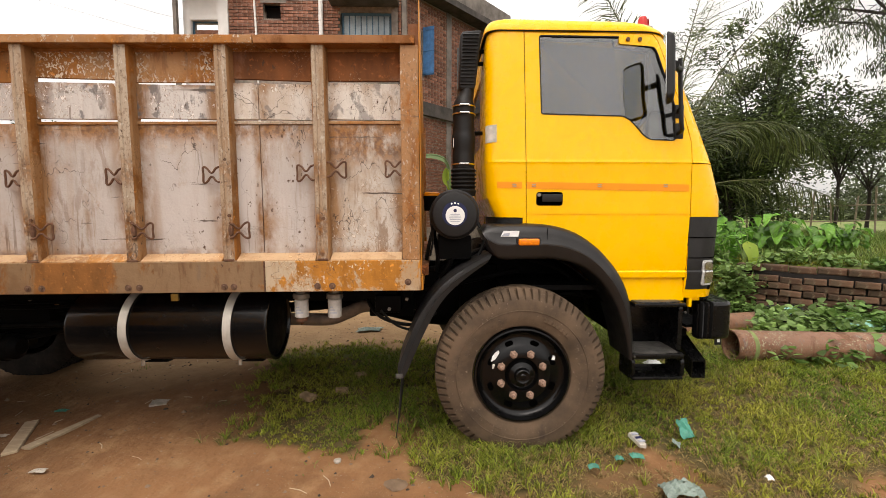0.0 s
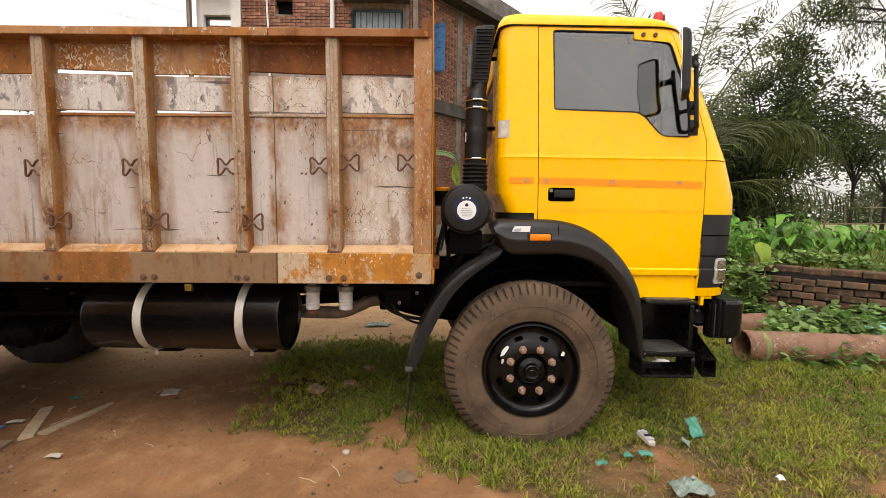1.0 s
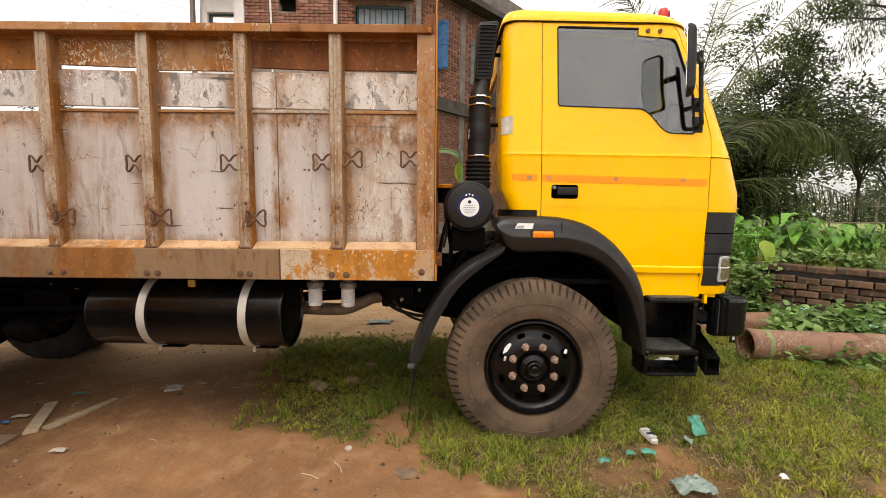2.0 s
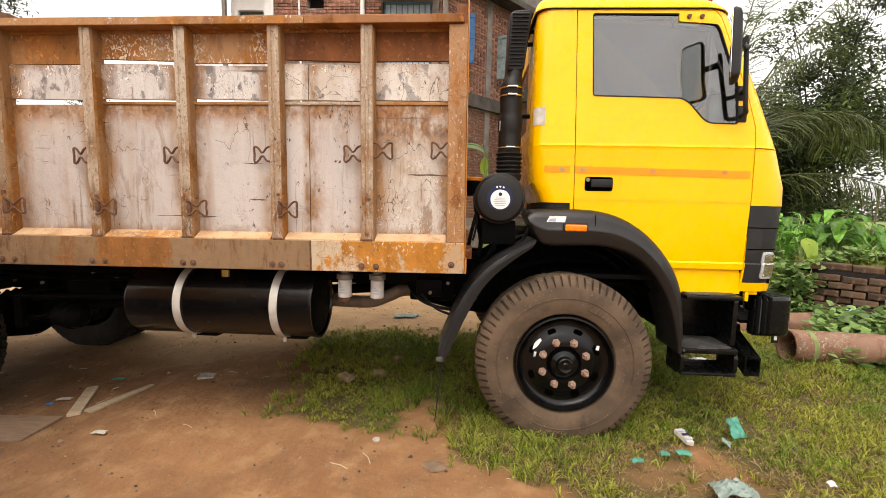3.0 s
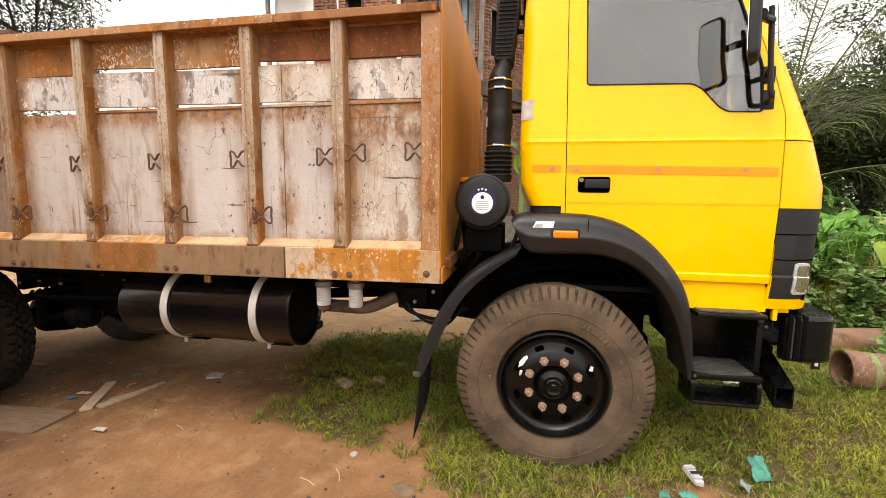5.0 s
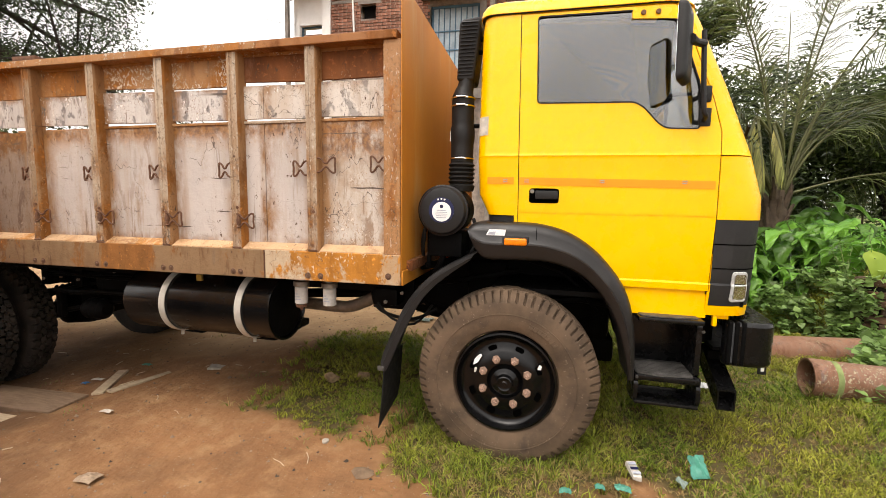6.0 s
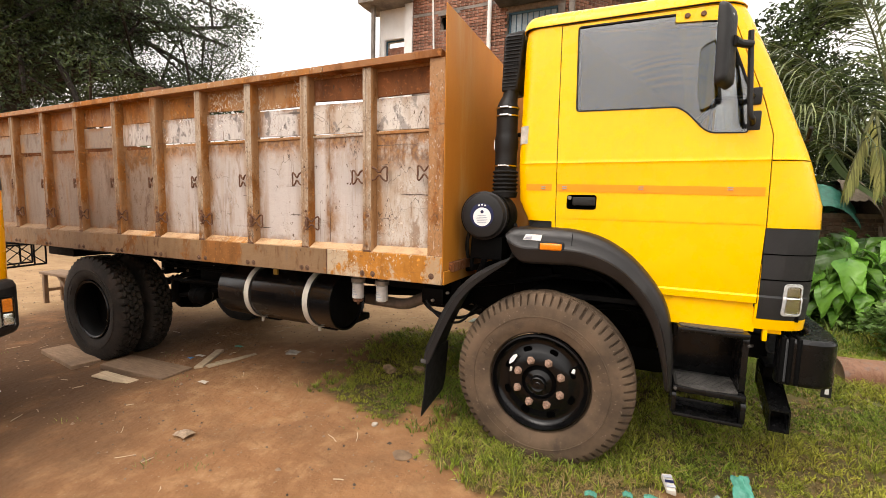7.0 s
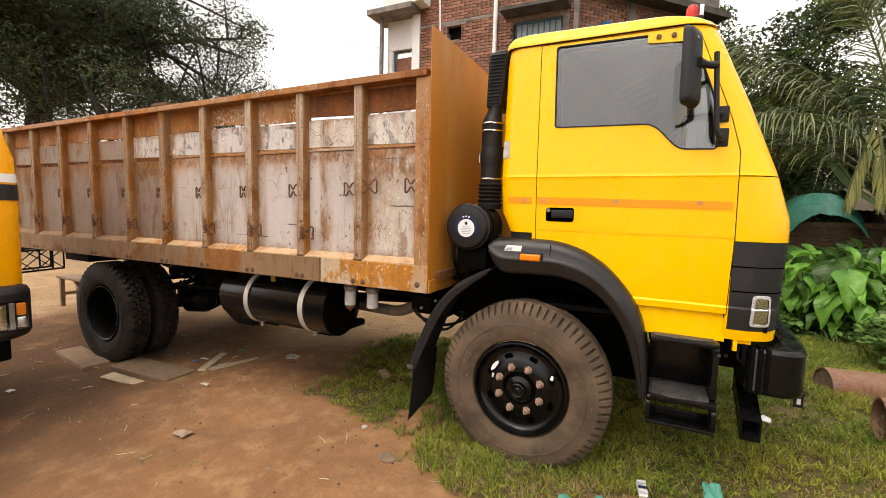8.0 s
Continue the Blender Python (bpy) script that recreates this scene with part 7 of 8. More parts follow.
def blades(name, spots, material, label, rng, h0, h1, width, lean):
    """Grass: spots are rows of (x, y, z, height factor)."""
    n = len(spots)
    P = np.array(spots)
    a = rng.uniform(0, 2 * np.pi, n)
    h = rng.uniform(h0, h1, n) * P[:, 3]
    w = width * rng.uniform(0.6, 1.3, n)
    ln = lean * rng.uniform(0.2, 1.4, n) * h
    b = rng.uniform(0, 2 * np.pi, n)
    c, s = np.cos(a), np.sin(a)
    dx, dy = np.cos(b) * ln, np.sin(b) * ln
    V = np.zeros((n, 5, 3))
    base = P[:, :3]
    V[:, 0] = base + np.stack([-c * w / 2, -s * w / 2, 0 * w - 0.005], 1)
    V[:, 1] = base + np.stack([c * w / 2, s * w / 2, 0 * w - 0.005], 1)
    mid = base + np.stack([dx * 0.35, dy * 0.35, h * 0.6], 1)
    V[:, 2] = mid + np.stack([c * w * 0.35, s * w * 0.35, 0 * w], 1)
    V[:, 3] = mid + np.stack([-c * w * 0.35, -s * w * 0.35, 0 * w], 1)
    V[:, 4] = base + np.stack([dx, dy, h], 1)
    i = np.arange(n) * 5
    faces = np.concatenate([np.stack([i, i + 1, i + 2, i + 3], 1).tolist(), ]).tolist() + np.stack([i + 3, i + 2, i + 4], 1).tolist()
    ob = new(name, raw_mesh(name, V.reshape(-1, 3).tolist(), faces, material))
    return tagged(ob, label, "grass", kind="stuff")


def tussocks(name, spots, material, label, rng, width, bend):
    """Grass in tufts, each blade in three lengths bending outwards: spots are rows of (x, y, z, height, lean direction, lean)."""
    P = np.array(spots)
    n = len(P)
    h = P[:, 3] * rng.uniform(0.6, 1.25, n)
    w = width * rng.uniform(0.65, 1.3, n)
    a = rng.uniform(0, 2 * np.pi, n)
    c, s = np.cos(a) * w / 2, np.sin(a) * w / 2
    b = P[:, 4] + rng.normal(0, 0.5, n)
    out = P[:, 5] * h * bend * rng.uniform(0.5, 1.3, n)
    ux, uy = np.cos(b), np.sin(b)
    V = np.zeros((n, 7, 3))
    for k, (f, up, q) in enumerate(((0.0, -0.004, 1.0), (0.16, 0.48, 0.95), (0.52, 0.86, 0.6))):
        mid = P[:, :3] + np.stack([ux * out * f, uy * out * f, (h * up if k else 0 * h + up)], 1)
        V[:, 2 * k] = mid - np.stack([c * q, s * q, 0 * h], 1)
        V[:, 2 * k + 1] = mid + np.stack([c * q, s * q, 0 * h], 1)
    V[:, 6] = P[:, :3] + np.stack([ux * out, uy * out, h * (1.0 - 0.35 * P[:, 5])], 1)
    i = np.arange(n) * 7
    faces = np.stack([i, i + 1, i + 3, i + 2], 1).tolist() + np.stack([i + 2, i + 3, i + 5, i + 4], 1).tolist() + np.stack([i + 4, i + 5, i + 6], 1).tolist()
    ob = new(name, raw_mesh(name, V.reshape(-1, 3).tolist(), faces, material))
    return tagged(ob, label, "grass", kind="stuff")


rng = np.random.default_rng(3)
green, dry = [], []
while len(green) < 150000:
    x, y = rng.uniform(-1.9, 4.9), 1.3 + 6.4 * rng.random() ** 1.35
    g = grass_at(x, y)
    if (x - 0.56) ** 2 < 0.03 and 2.64 < y < 2.88:
        continue
    if rng.random() > g:
        continue
    tall = 0.72 + 0.75 * noise.noise((x * 1.6, y * 1.6, 9)) + 0.45 * noise.noise((x * 5, y * 5, 4))
    if abs(math.hypot(x - 0.56, y - 2.75) - 0.35) < 0.3 or (x > 1.2 and y > 3.2):
        tall *= 1.2
    tall = max(0.28, tall)
    straw = rng.random() < 0.20 + 0.30 * sstep(0.9, 0.2, math.hypot(x - 1.2, (y - 2.3) * 1.5)) + 0.42 * sstep(3.0, 2.1, y) * sstep(0.0, 0.7, x) + 0.25 * max(0.0, noise.noise((x * 2.7, y * 2.7, 31)))
    spread = rng.uniform(0.008, 0.03)
    for q in range(int(rng.integers(5, 17))):
        a, r = rng.uniform(0, 6.283), spread * rng.random() ** 0.5
        px, py = x + r * math.cos(a), y + r * math.sin(a)
        (dry if straw or rng.random() < 0.10 else green).append((px, py, ground_z(px, py), (0.030 if straw else 0.066) * tall, a, 0.35 + 0.9 * r / spread))
tussocks("lawn_grass", green, M_GRASS, "short uneven green lawn grass on earth", rng, 0.0062, 1.15)
tussocks("dry_grass", dry, M_STRAW, "dry straw coloured grass among the lawn", rng, 0.0052, 1.9)
far = []
while len(far) < 26000:
    x, y = rng.uniform(3.2, 15), rng.uniform(4.0, 16)
    if (Vector((x, y)) - WALL_A).dot(WALL_N) > 0.25 and x > 0.4 * y:
        far.append((x, y, ground_z(x, y), 1.0))
blades("field_grass", far, M_FIELD, "rough green field grass behind the wall", rng, 0.06, 0.20, 0.016, 0.8)
tufts = []
for k in range(22):
    cx, cy = rng.uniform(-5.5, 0.2), rng.uniform(1.6, 5.6)
    if grass_at(cx, cy) < 0.1:
        for q in range(int(rng.integers(6, 34))):
            x, y = cx + rng.normal(0, 0.05), cy + rng.normal(0, 0.05)
            tufts.append((x, y, ground_z(x, y), 0.45))
blades("weed_tufts", tufts, M_FIELD, "thin weed tufts on the bare earth", rng, 0.03, 0.08, 0.005, 1.2)


def leaf_cloud(name, clumps, count, size, material, rng, droop=0.0, slim=0.5, flat=0.9, broad=False):
    """Many small leaves in clumps: rows of (x, y, z, radius)."""
    C = np.array(clumps)
    vol = C[:, 3] ** 2
    pick = rng.choice(len(C), count, p=vol / vol.sum())
    d = rng.normal(0, 1, (count, 3))
    d /= np.linalg.norm(d, axis=1)[:, None]
    r = rng.random(count) ** 0.45
    pos = C[pick, :3] + d * (C[pick, 3] * r)[:, None] * np.array([1, 1, 0.8])
    ax = rng.normal(0, 1, (count, 3))
    ax[:, 2] = ax[:, 2] * 0.5 - droop * 2
    ax /= np.linalg.norm(ax, axis=1)[:, None]
    up = rng.normal(0, 1, (count, 3)) + np.array([0, 0, flat])
    side = np.cross(ax, up)
    side /= np.linalg.norm(side, axis=1)[:, None] + 1e-9
    nrm = np.cross(side, ax)
    L = (size * rng.uniform(0.6, 1.4, count))[:, None]
    W = L * slim * 0.5
    if broad:
        V = np.zeros((count, 7, 3))
        V[:, 0] = pos + ax * L * 0.12
        V[:, 1] = pos + side * W * 0.75 - ax * L * 0.04
        V[:, 2] = pos + ax * L * 0.35 + side * W + nrm * L * 0.05
        V[:, 3] = pos + ax * L * 0.75 + side * W * 0.6
        V[:, 4] = pos + ax * L - nrm * L * 0.12
        V[:, 5] = pos + ax * L * 0.75 - side * W * 0.6
        V[:, 6] = pos + ax * L * 0.35 - side * W + nrm * L * 0.05
        i = np.arange(count) * 7
        return raw_mesh(name, V.reshape(-1, 3).tolist(), np.stack([i, i + 2, i + 3, i + 4, i + 5, i + 6], 1).tolist() + np.stack([i, i + 1, i + 2], 1).tolist(), material)
    V = np.zeros((count, 4, 3))
    V[:, 0] = pos
    V[:, 1] = pos + ax * L * 0.5 + side * W + nrm * L * 0.08
    V[:, 2] = pos + ax * L - nrm * L * 0.12
    V[:, 3] = pos + ax * L * 0.5 - side * W + nrm * L * 0.08
    i = np.arange(count) * 4
    return raw_mesh(name, V.reshape(-1, 3).tolist(), np.stack([i, i + 1, i + 2, i + 3], 1).tolist(), material)


def tree(base, height, spread, label, seed, leaves, leaf_size, material, trunk_r=0.2, fork=0.35, droop=0.0, slim=0.5, limbs=9, clump=0.9, lean=(0, 0), low=0.1):
    rng = np.random.default_rng(seed)
    b = Vector(base)
    t = thing("tree", base, label, "tree")
    top = b + Vector((lean[0], lean[1], height * fork))
    bm = tube([b - Vector((0, 0, 0.2)), b + Vector((0, 0, 0.15)), b.lerp(top, 0.5) + Vector((0.08, 0.05, 0)), top], [trunk_r * 1.5, trunk_r * 1.1, trunk_r, trunk_r * 0.8], 12)
    part("trunk", bm, M_BARK, t)
    clumps = []
    for k in range(limbs):
        a = 2 * math.pi * k / limbs + rng.uniform(-0.3, 0.3)
        out = spread * rng.uniform(0.45, 1.0)
        end = b + Vector((lean[0] + math.cos(a) * out, lean[1] + math.sin(a) * out, height * rng.uniform(fork + low, 0.98) * (1 - 0.12 * out / spread)))
        mid = top.lerp(end, 0.5) + Vector((0, 0, 0.12 * height * rng.random()))
        start = b.lerp(top, rng.uniform(0.75, 1.0))
        bl = tube(spline([start, start.lerp(mid, 0.5) + Vector((0, 0, 0.1)), mid, end], 3), [trunk_r * 0.5 * (1 - 0.085 * i) for i in range(10)], 7)
        for q in range(5):
            f = rng.uniform(0.4, 1.0)
            s = start.lerp(mid, f * 2) if f < 0.5 else mid.lerp(end, f * 2 - 1)
            e = s + Vector(rng.normal(0, 1, 3)) * spread * 0.22
            tube([s, s.lerp(e, 0.5) + Vector((0, 0, 0.08)), e], [trunk_r * 0.14, trunk_r * 0.1, trunk_r * 0.04], 5, bl)
            clumps.append((*e, clump * rng.uniform(0.5, 1.0)))
        clumps.append((*end, clump * rng.uniform(0.6, 1.1)))
        clumps.append((*mid, clump * rng.uniform(0.5, 1.0)))
        part("limb", bl, M_BARK, t)
    crown = new("crown", leaf_cloud("crown", clumps, leaves, leaf_size, material, rng, droop, slim))
    hang(crown, t)
    return t


def gz(x, y, d=0.0):
    return (x, y, ground_z(x, y) + d)


tree(gz(-20.2, 7.75), 14.3, 7.1, "large dark leafy mango tree beyond the yard", 21, 150000, 0.14, M_MANGO, 0.42, 0.48, 0.25, 0.36, 52, 1.22, lean=(0.8, 0.55), low=-0.26)
tree(gz(9.9, 13.2), 7.4, 2.1, "dense dark green leafy tree in the field", 31, 14500, 0.115, M_FIELDLEAF, 0.08, 0.26, 0.2, 0.42, 11, 0.55)
tree(gz(12.9, 13.6), 5.9, 2.1, "slim dark green leafy tree in the field", 32, 7000, 0.115, M_FIELDLEAF, 0.05, 0.34, 0.2, 0.40, 9, 0.55)
tree(gz(16.0, 15.6), 5.5, 2.6, "slim green leafy tree in the field", 33, 6500, 0.13, M_GREYLEAF, 0.06, 0.34, 0.2, 0.42, 8, 0.7)
tree(gz(14.4, 11.8), 12.0, 5.2, "tall drooping grey-green tree over the field", 34, 34000, 0.16, M_GREYLEAF, 0.12, 0.44, 1.2, 0.17, 22, 0.7, low=0.12)
tree(gz(6.3, 13.9), 5.0, 2.4, "dense dark green tree behind the palm", 35, 32000, 0.14, M_DARKLEAF, 0.14, 0.22, 0.2, 0.40, 10, 0.9)
tree(gz(3.2, 14.0), 7.7, 2.7, "dense dark green tree behind the palm", 36, 44000, 0.135, M_FIELDLEAF, 0.14, 0.22, 0.2, 0.40, 10, 0.9)
tree(gz(8.2, 11.9), 4.3, 1.8, "dense dark green tree behind the palm", 37, 17000, 0.13, M_FIELDLEAF, 0.11, 0.2, 0.2, 0.40, 9, 0.75, low=-0.05)


def far_wood():
    rng = np.random.default_rng(40)
    clumps = []
    for k in range(150):
        a = radians(rng.uniform(-75, 70))
        d = rng.uniform(55, 75)
        h = rng.uniform(2, 7)
        for q in range(3):
            clumps.append((d * math.sin(a) + rng.normal(0, 2), d * math.cos(a), h * (0.3 + 0.35 * q), rng.uniform(1.5, 3.0)))
    ob = new("distant_wood", leaf_cloud("distant_wood", clumps, 70000, 0.40, M_GREYLEAF, rng, 0.1, 0.6))
    tagged(ob, "hazy distant belt of grey-green trees", "trees", kind="stuff")


far_wood()


# ---- coconut palm ----
def frond(base, yaw, rise, length, material, seed, sag=1.0, leaf=0.72, first=6, limp=False):
    rng = random.Random(seed)
    d = Vector((math.cos(yaw), math.sin(yaw), 0))
    side = Vector((-d.y, d.x, 0))
    pts = []
    for i in range(25):
        s = i / 24
        ang = rise - sag * 1.7 * s ** 1.4
        p = base.copy() if i == 0 else pts[-1] + (d * math.cos(ang) + Vector((0, 0, 1)) * math.sin(ang)) * (length / 24)
        pts.append(p)
    bm = tube(pts, [0.024 * (1 - 0.88 * i / 24) for i in range(25)], 6)
    for f in bm.faces:
        f.material_index = 1
    for i in range(first, 25):
        for k in (0, 0.25, 0.5, 0.75):
            if i == 24 and k:
                break
            p = pts[i] if i == 24 else pts[i].lerp(pts[i + 1], k)
            t = (pts[min(i + 1, 24)] - pts[i - 1]).normalized()
            s = i / 24
            L = leaf * (0.55 + 0.9 * math.sin(math.pi * min(1, 0.12 + 0.85 * s))) * rng.uniform(0.7, 1.15)
            for sg in (-1, 1):
                o = (side * sg * rng.uniform(0.6, 1.0) + t * rng.uniform(0.5, 0.95) + Vector((0, 0, 0.3 - 0.4 * rng.random()))).normalized()
                if limp:
                    o = (side * sg * rng.uniform(0.05, 0.4) + t * 0.35 + Vector((0, 0, -0.9))).normalized()
                w = t.cross(o).cross(o).normalized() * 0.0095
                fall = rng.uniform(0.35, 0.75)
                q, prev = p, None
                for step, wide in ((0.0, 0.7), (0.36, 1.0), (0.34, 0.75), (0.30, 0.0)):
                    o = (o + Vector((0, 0, -fall * step))).normalized() if step else o
                    q = q + o * L * step
                    cur = [bm.verts.new(q - w * wide), bm.verts.new(q + w * wide)] if wide else [bm.verts.new(q)]
                    if prev:
                        bm.faces.new((prev[0], prev[1], cur[1], cur[0]) if len(cur) == 2 else (prev[0], prev[1], cur[0]))
                    prev = cur
                    fall *= 1.7
    me = bpy.data.meshes.new("frond")
    bm.to_mesh(me)
    bm.free()
    me.materials.append(material)
    me.materials.append(M_PETIOLE)
    return me


def palm(base, top_z, label, spray):
    """A stemless young palm: spray is rows of (yaw, rise, length, sag)."""
    b = Vector(base)
    p = thing("palm_tree", base, label, "palm tree")
    top = Vector((b.x, b.y, top_z))
    bm = tube([b - Vector((0, 0, 0.1)), b.lerp(top, 0.4), b.lerp(top, 0.8), top], [0.22, 0.17, 0.16, 0.09], 14)
    for k in range(22):
        z = b.z + (top_z - b.z) * (0.2 + 0.75 * k / 21)
        d = Vector((math.cos(k * 2.4), math.sin(k * 2.4), 0))
        tube([Vector((b.x, b.y, z)) + d * 0.11, Vector((b.x, b.y, z + 0.22)) + d * 0.17, Vector((b.x, b.y, z + 0.36)) + d * (0.19 + 0.04 * (k % 3))], [0.055, 0.04, 0.022], 6, bm)
    part("trunk", bm, M_PALMTRUNK, p, "dark fibrous trunk with old stalk bases")
    for k, (yaw, rise, ln, sg) in enumerate(spray):
        ob = new("frond", frond(top + Vector((math.cos(yaw) * 0.08, math.sin(yaw) * 0.08, -0.1)), yaw, radians(rise), ln, M_PALM, 700 + k, sg))
        hang(ob, p)
    return p, top


SPRAY = [(0.3, 86, 4.8, 0.32), (1.2, 82, 4.6, 0.45), (2.2, 85, 5.0, 0.3), (3.4, 84, 4.8, 0.42), (0.0, 88, 5.2, 0.2), (5.9, 80, 4.6, 0.5)]
SPRAY += [(3.05, 76, 4.7, 0.85), (3.3, 70, 4.5, 0.95), (2.8, 68, 4.2, 1.05), (3.55, 62, 3.6, 1.05), (2.4, 60, 3.8, 1.0), (3.1, 56, 3.6, 1.1), (2.0, 66, 4.0, 0.9)]
SPRAY += [(0.05, 78, 3.8, 1.5), (-0.3, 76, 3.6, 1.45), (0.35, 74, 3.9, 1.3), (0.25, 80, 4.4, 0.8), (-0.18, 24, 3.3, 0.62), (0.6, 70, 4.0, 1.0)]
p, top = palm(gz(4.5, 8.5), 1.95, "young coconut palm with long arching fronds", SPRAY)
for x, y, z, yaw, drop, ln in ((3.97, 8.25, 3.05, 3.9, -62, 1.15), (4.0, 8.22, 3.02, 4.9, -70, 1.0), (4.22, 8.2, 2.95, 5.2, -66, 0.8)):
    ob = new("dead_frond", frond(Vector((x, y, z)), yaw, radians(drop), ln, M_DEADPALM, int(900 + 10 * ln), 0.15, 0.36, 1, True))
    hang(tagged(ob, "yellowed drooping dead frond"), p)
    part("frond_stalk", tube(spline([top, top.lerp(Vector((x, y, z)), 0.6) + Vector((0.10, 0, 0.10)), (x + 0.03, y, z + 0.03), (x, y, z)], 4), 0.026, 6), M_PETIOLE, p)


# ---- broad leaves ----
def heart_leaf(L, W, fold=0.18, droop=0.35, wave=0.03):
    """A heart-shaped leaf from the stalk at the origin, its tip along +x."""
    bm = bmesh.new()
    rows, n = [], 10
    for i in range(n + 1):
        s = i / n
        x = -0.28 * L + 1.28 * L * s
        w = W * 0.5 * max(0.02, min(1, s / 0.16) ** 0.5 * (1 - max(0, (s - 0.16) / 0.84) ** 1.45))
        row = []
        for j in range(-3, 4):
            u = j / 3
            xx = x - (0.16 * L * (1 - s) ** 3) * 0 + (0.12 * L * (1 - abs(u)) if s < 0.12 else 0)
            z = fold * abs(u) * w - droop * L * max(0, s - 0.25) ** 2 - 0.25 * L * max(0, 0.22 - s) + wave * L * math.sin(9 * s + 3 * u) * abs(u)
            row.append(bm.verts.new((xx, u * w, z)))
        rows.append(row)
    for r0, r1 in zip(rows, rows[1:]):
        for j in range(6):
            bm.faces.new((r0[j], r0[j + 1], r1[j + 1], r1[j]))
    me = mesh_of("leaf", bm, M_TARO, 60)
    return me


LEAVES = [heart_leaf(0.32, 0.25, 0.3, 0.40, 0.09), heart_leaf(0.39, 0.30, 0.25, 0.45, 0.10), heart_leaf(0.24, 0.19, 0.35, 0.35, 0.08), heart_leaf(0.35, 0.25, 0.15, 0.55, 0.11)]


def taro(base, seed, size=1.0, leaves=6):
    rng = random.Random(seed)
    b = Vector(base)
    t = thing("taro_plant", base, "broad heart-leaved green taro plant on the bank", "plant", "taro plants")
    for k in range(leaves):
        yaw = -1.57 + 2.6 * (((k * 0.618) % 1) - 0.5) + rng.uniform(-0.3, 0.3)
        h = size * (0.30 + 0.65 * (k + rng.random()) / leaves)
        o = size * rng.uniform(0.12, 0.42)
        d = Vector((math.cos(yaw), math.sin(yaw), 0))
        tip = b + d * o + Vector((0, 0, h))
        part("stalk", tube([b + d * 0.03, b + d * o * 0.35 + Vector((0, 0, h * 0.6)), tip], [0.014, 0.010, 0.007], 6), M_STALK, t)
        piece("leaf", rng.choice(LEAVES), t, Matrix.Translation(tip) @ Matrix.Rotation(yaw + rng.uniform(-0.4, 0.4), 4, "Z") @ Matrix.Rotation(radians(rng.uniform(8, 58)), 4, "Y") @ Matrix.Scale(size * rng.uniform(0.8, 1.25), 4))
    return t


rng2 = random.Random(77)
protos = [taro(gz(3.6, 7.5), 1, 1.05, 12), taro(gz(4.25, 7.6), 2, 1.15, 12), taro(gz(4.0, 7.5), 3, 0.9, 11)]
k = 0
while k < 84:
    x, y = rng2.uniform(2.9, 7.0), rng2.uniform(7.0, 10.2)
    line = 7.35 + 0.25 * math.sin(x * 3)
    if y < line or x > 0.6 * y or  math.hypot(x - 4.5, y - 8.5) < 0.35:
        continue
    pr = protos[k % 3]
    copy_thing(pr, Matrix.Translation(gz(x, y, -0.03)) @ Matrix.Rotation(rng2.uniform(-0.7, 0.9), 4, "Z") @ Matrix.Scale(rng2.uniform(0.75, 1.15), 4))
    k += 1
for k in range(30):
    x, y = rng2.uniform(4.5, 6.9), rng2.uniform(6.4, 8.2)
    copy_thing(protos[k % 3], Matrix.Translation(gz(x, y, -0.03)) @ Matrix.Rotation(rng2.uniform(-0.7, 0.9), 4, "Z") @ Matrix.Scale(rng2.uniform(0.45, 0.7), 4))
for x, y in ((4.0, 5.75), (4.35, 5.9), (3.8, 6.1), (4.4, 6.3), (3.7, 6.5)):
    copy_thing(protos[1], Matrix.Translation(gz(x, y, -0.02)) @ Matrix.Rotation(rng2.uniform(0, 6.28), 4, "Z") @ Matrix.Scale(rng2.uniform(0.38, 0.5), 4))
lime = thing("taro_plant", gz(4.02, 5.45), "single pale lime-green heart-shaped leaf above the wall", "plant")
part("stalk", tube([gz(4.02, 5.45, -0.1), (4.0, 5.4, 0.9), (3.98, 5.32, 1.16)], [0.016, 0.013, 0.008], 6), M_STALK, lime)
me = heart_leaf(0.30, 0.26, 0.1, 0.2, 0.02)
me.materials.clear()
me.materials.append(M_LIME)
piece("leaf", me, lime, Matrix.Translation((3.98, 5.32, 1.16)) @ Matrix.Rotation(radians(-75), 4, "Z") @ Matrix.Rotation(radians(72), 4, "Y"))


def banana_leaf(pts, w, label, mat):
    bm = tube(spline(pts, 4), 0.014, 5)
    c = [Vector(p) for p in spline(pts, 6)]
    rows = []
    for i, p in enumerate(c):
        s = i / (len(c) - 1)
        d = (c[min(i + 1, len(c) - 1)] - c[max(i - 1, 0)]).normalized()
        sd = d.cross(Vector((0.2, -0.6, 0.8))).normalized()
        ww = w * (math.sin(math.pi * min(1, 0.08 + 0.92 * s)) ** 0.5)
        rows.append([bm.verts.new(p + sd * ww * u + Vector((0, 0, -0.25 * ww * abs(u)))) for u in (-1, -0.5, 0, 0.5, 1)])
    for r0, r1 in zip(rows, rows[1:]):
        for j in range(4):
            bm.faces.new((r0[j], r0[j + 1], r1[j + 1], r1[j]))
    return bm


ban = thing("banana_plant", gz(5.05, 9.75), "banana plant with one broad arching leaf", "plant")
part("stem", tube([gz(5.05, 9.75, -0.05), (5.0, 9.7, 1.2), (4.75, 9.5, 1.85)], [0.09, 0.07, 0.03], 10), M_STALK, ban)
part("leaf", banana_leaf([(4.75, 9.5, 1.85), (4.09, 9.2, 2.29), (3.53, 9.1, 3.02), (2.80, 8.9, 3.25)], 0.17, "", M_BANANA), M_BANANA, ban, "broad green banana leaf")
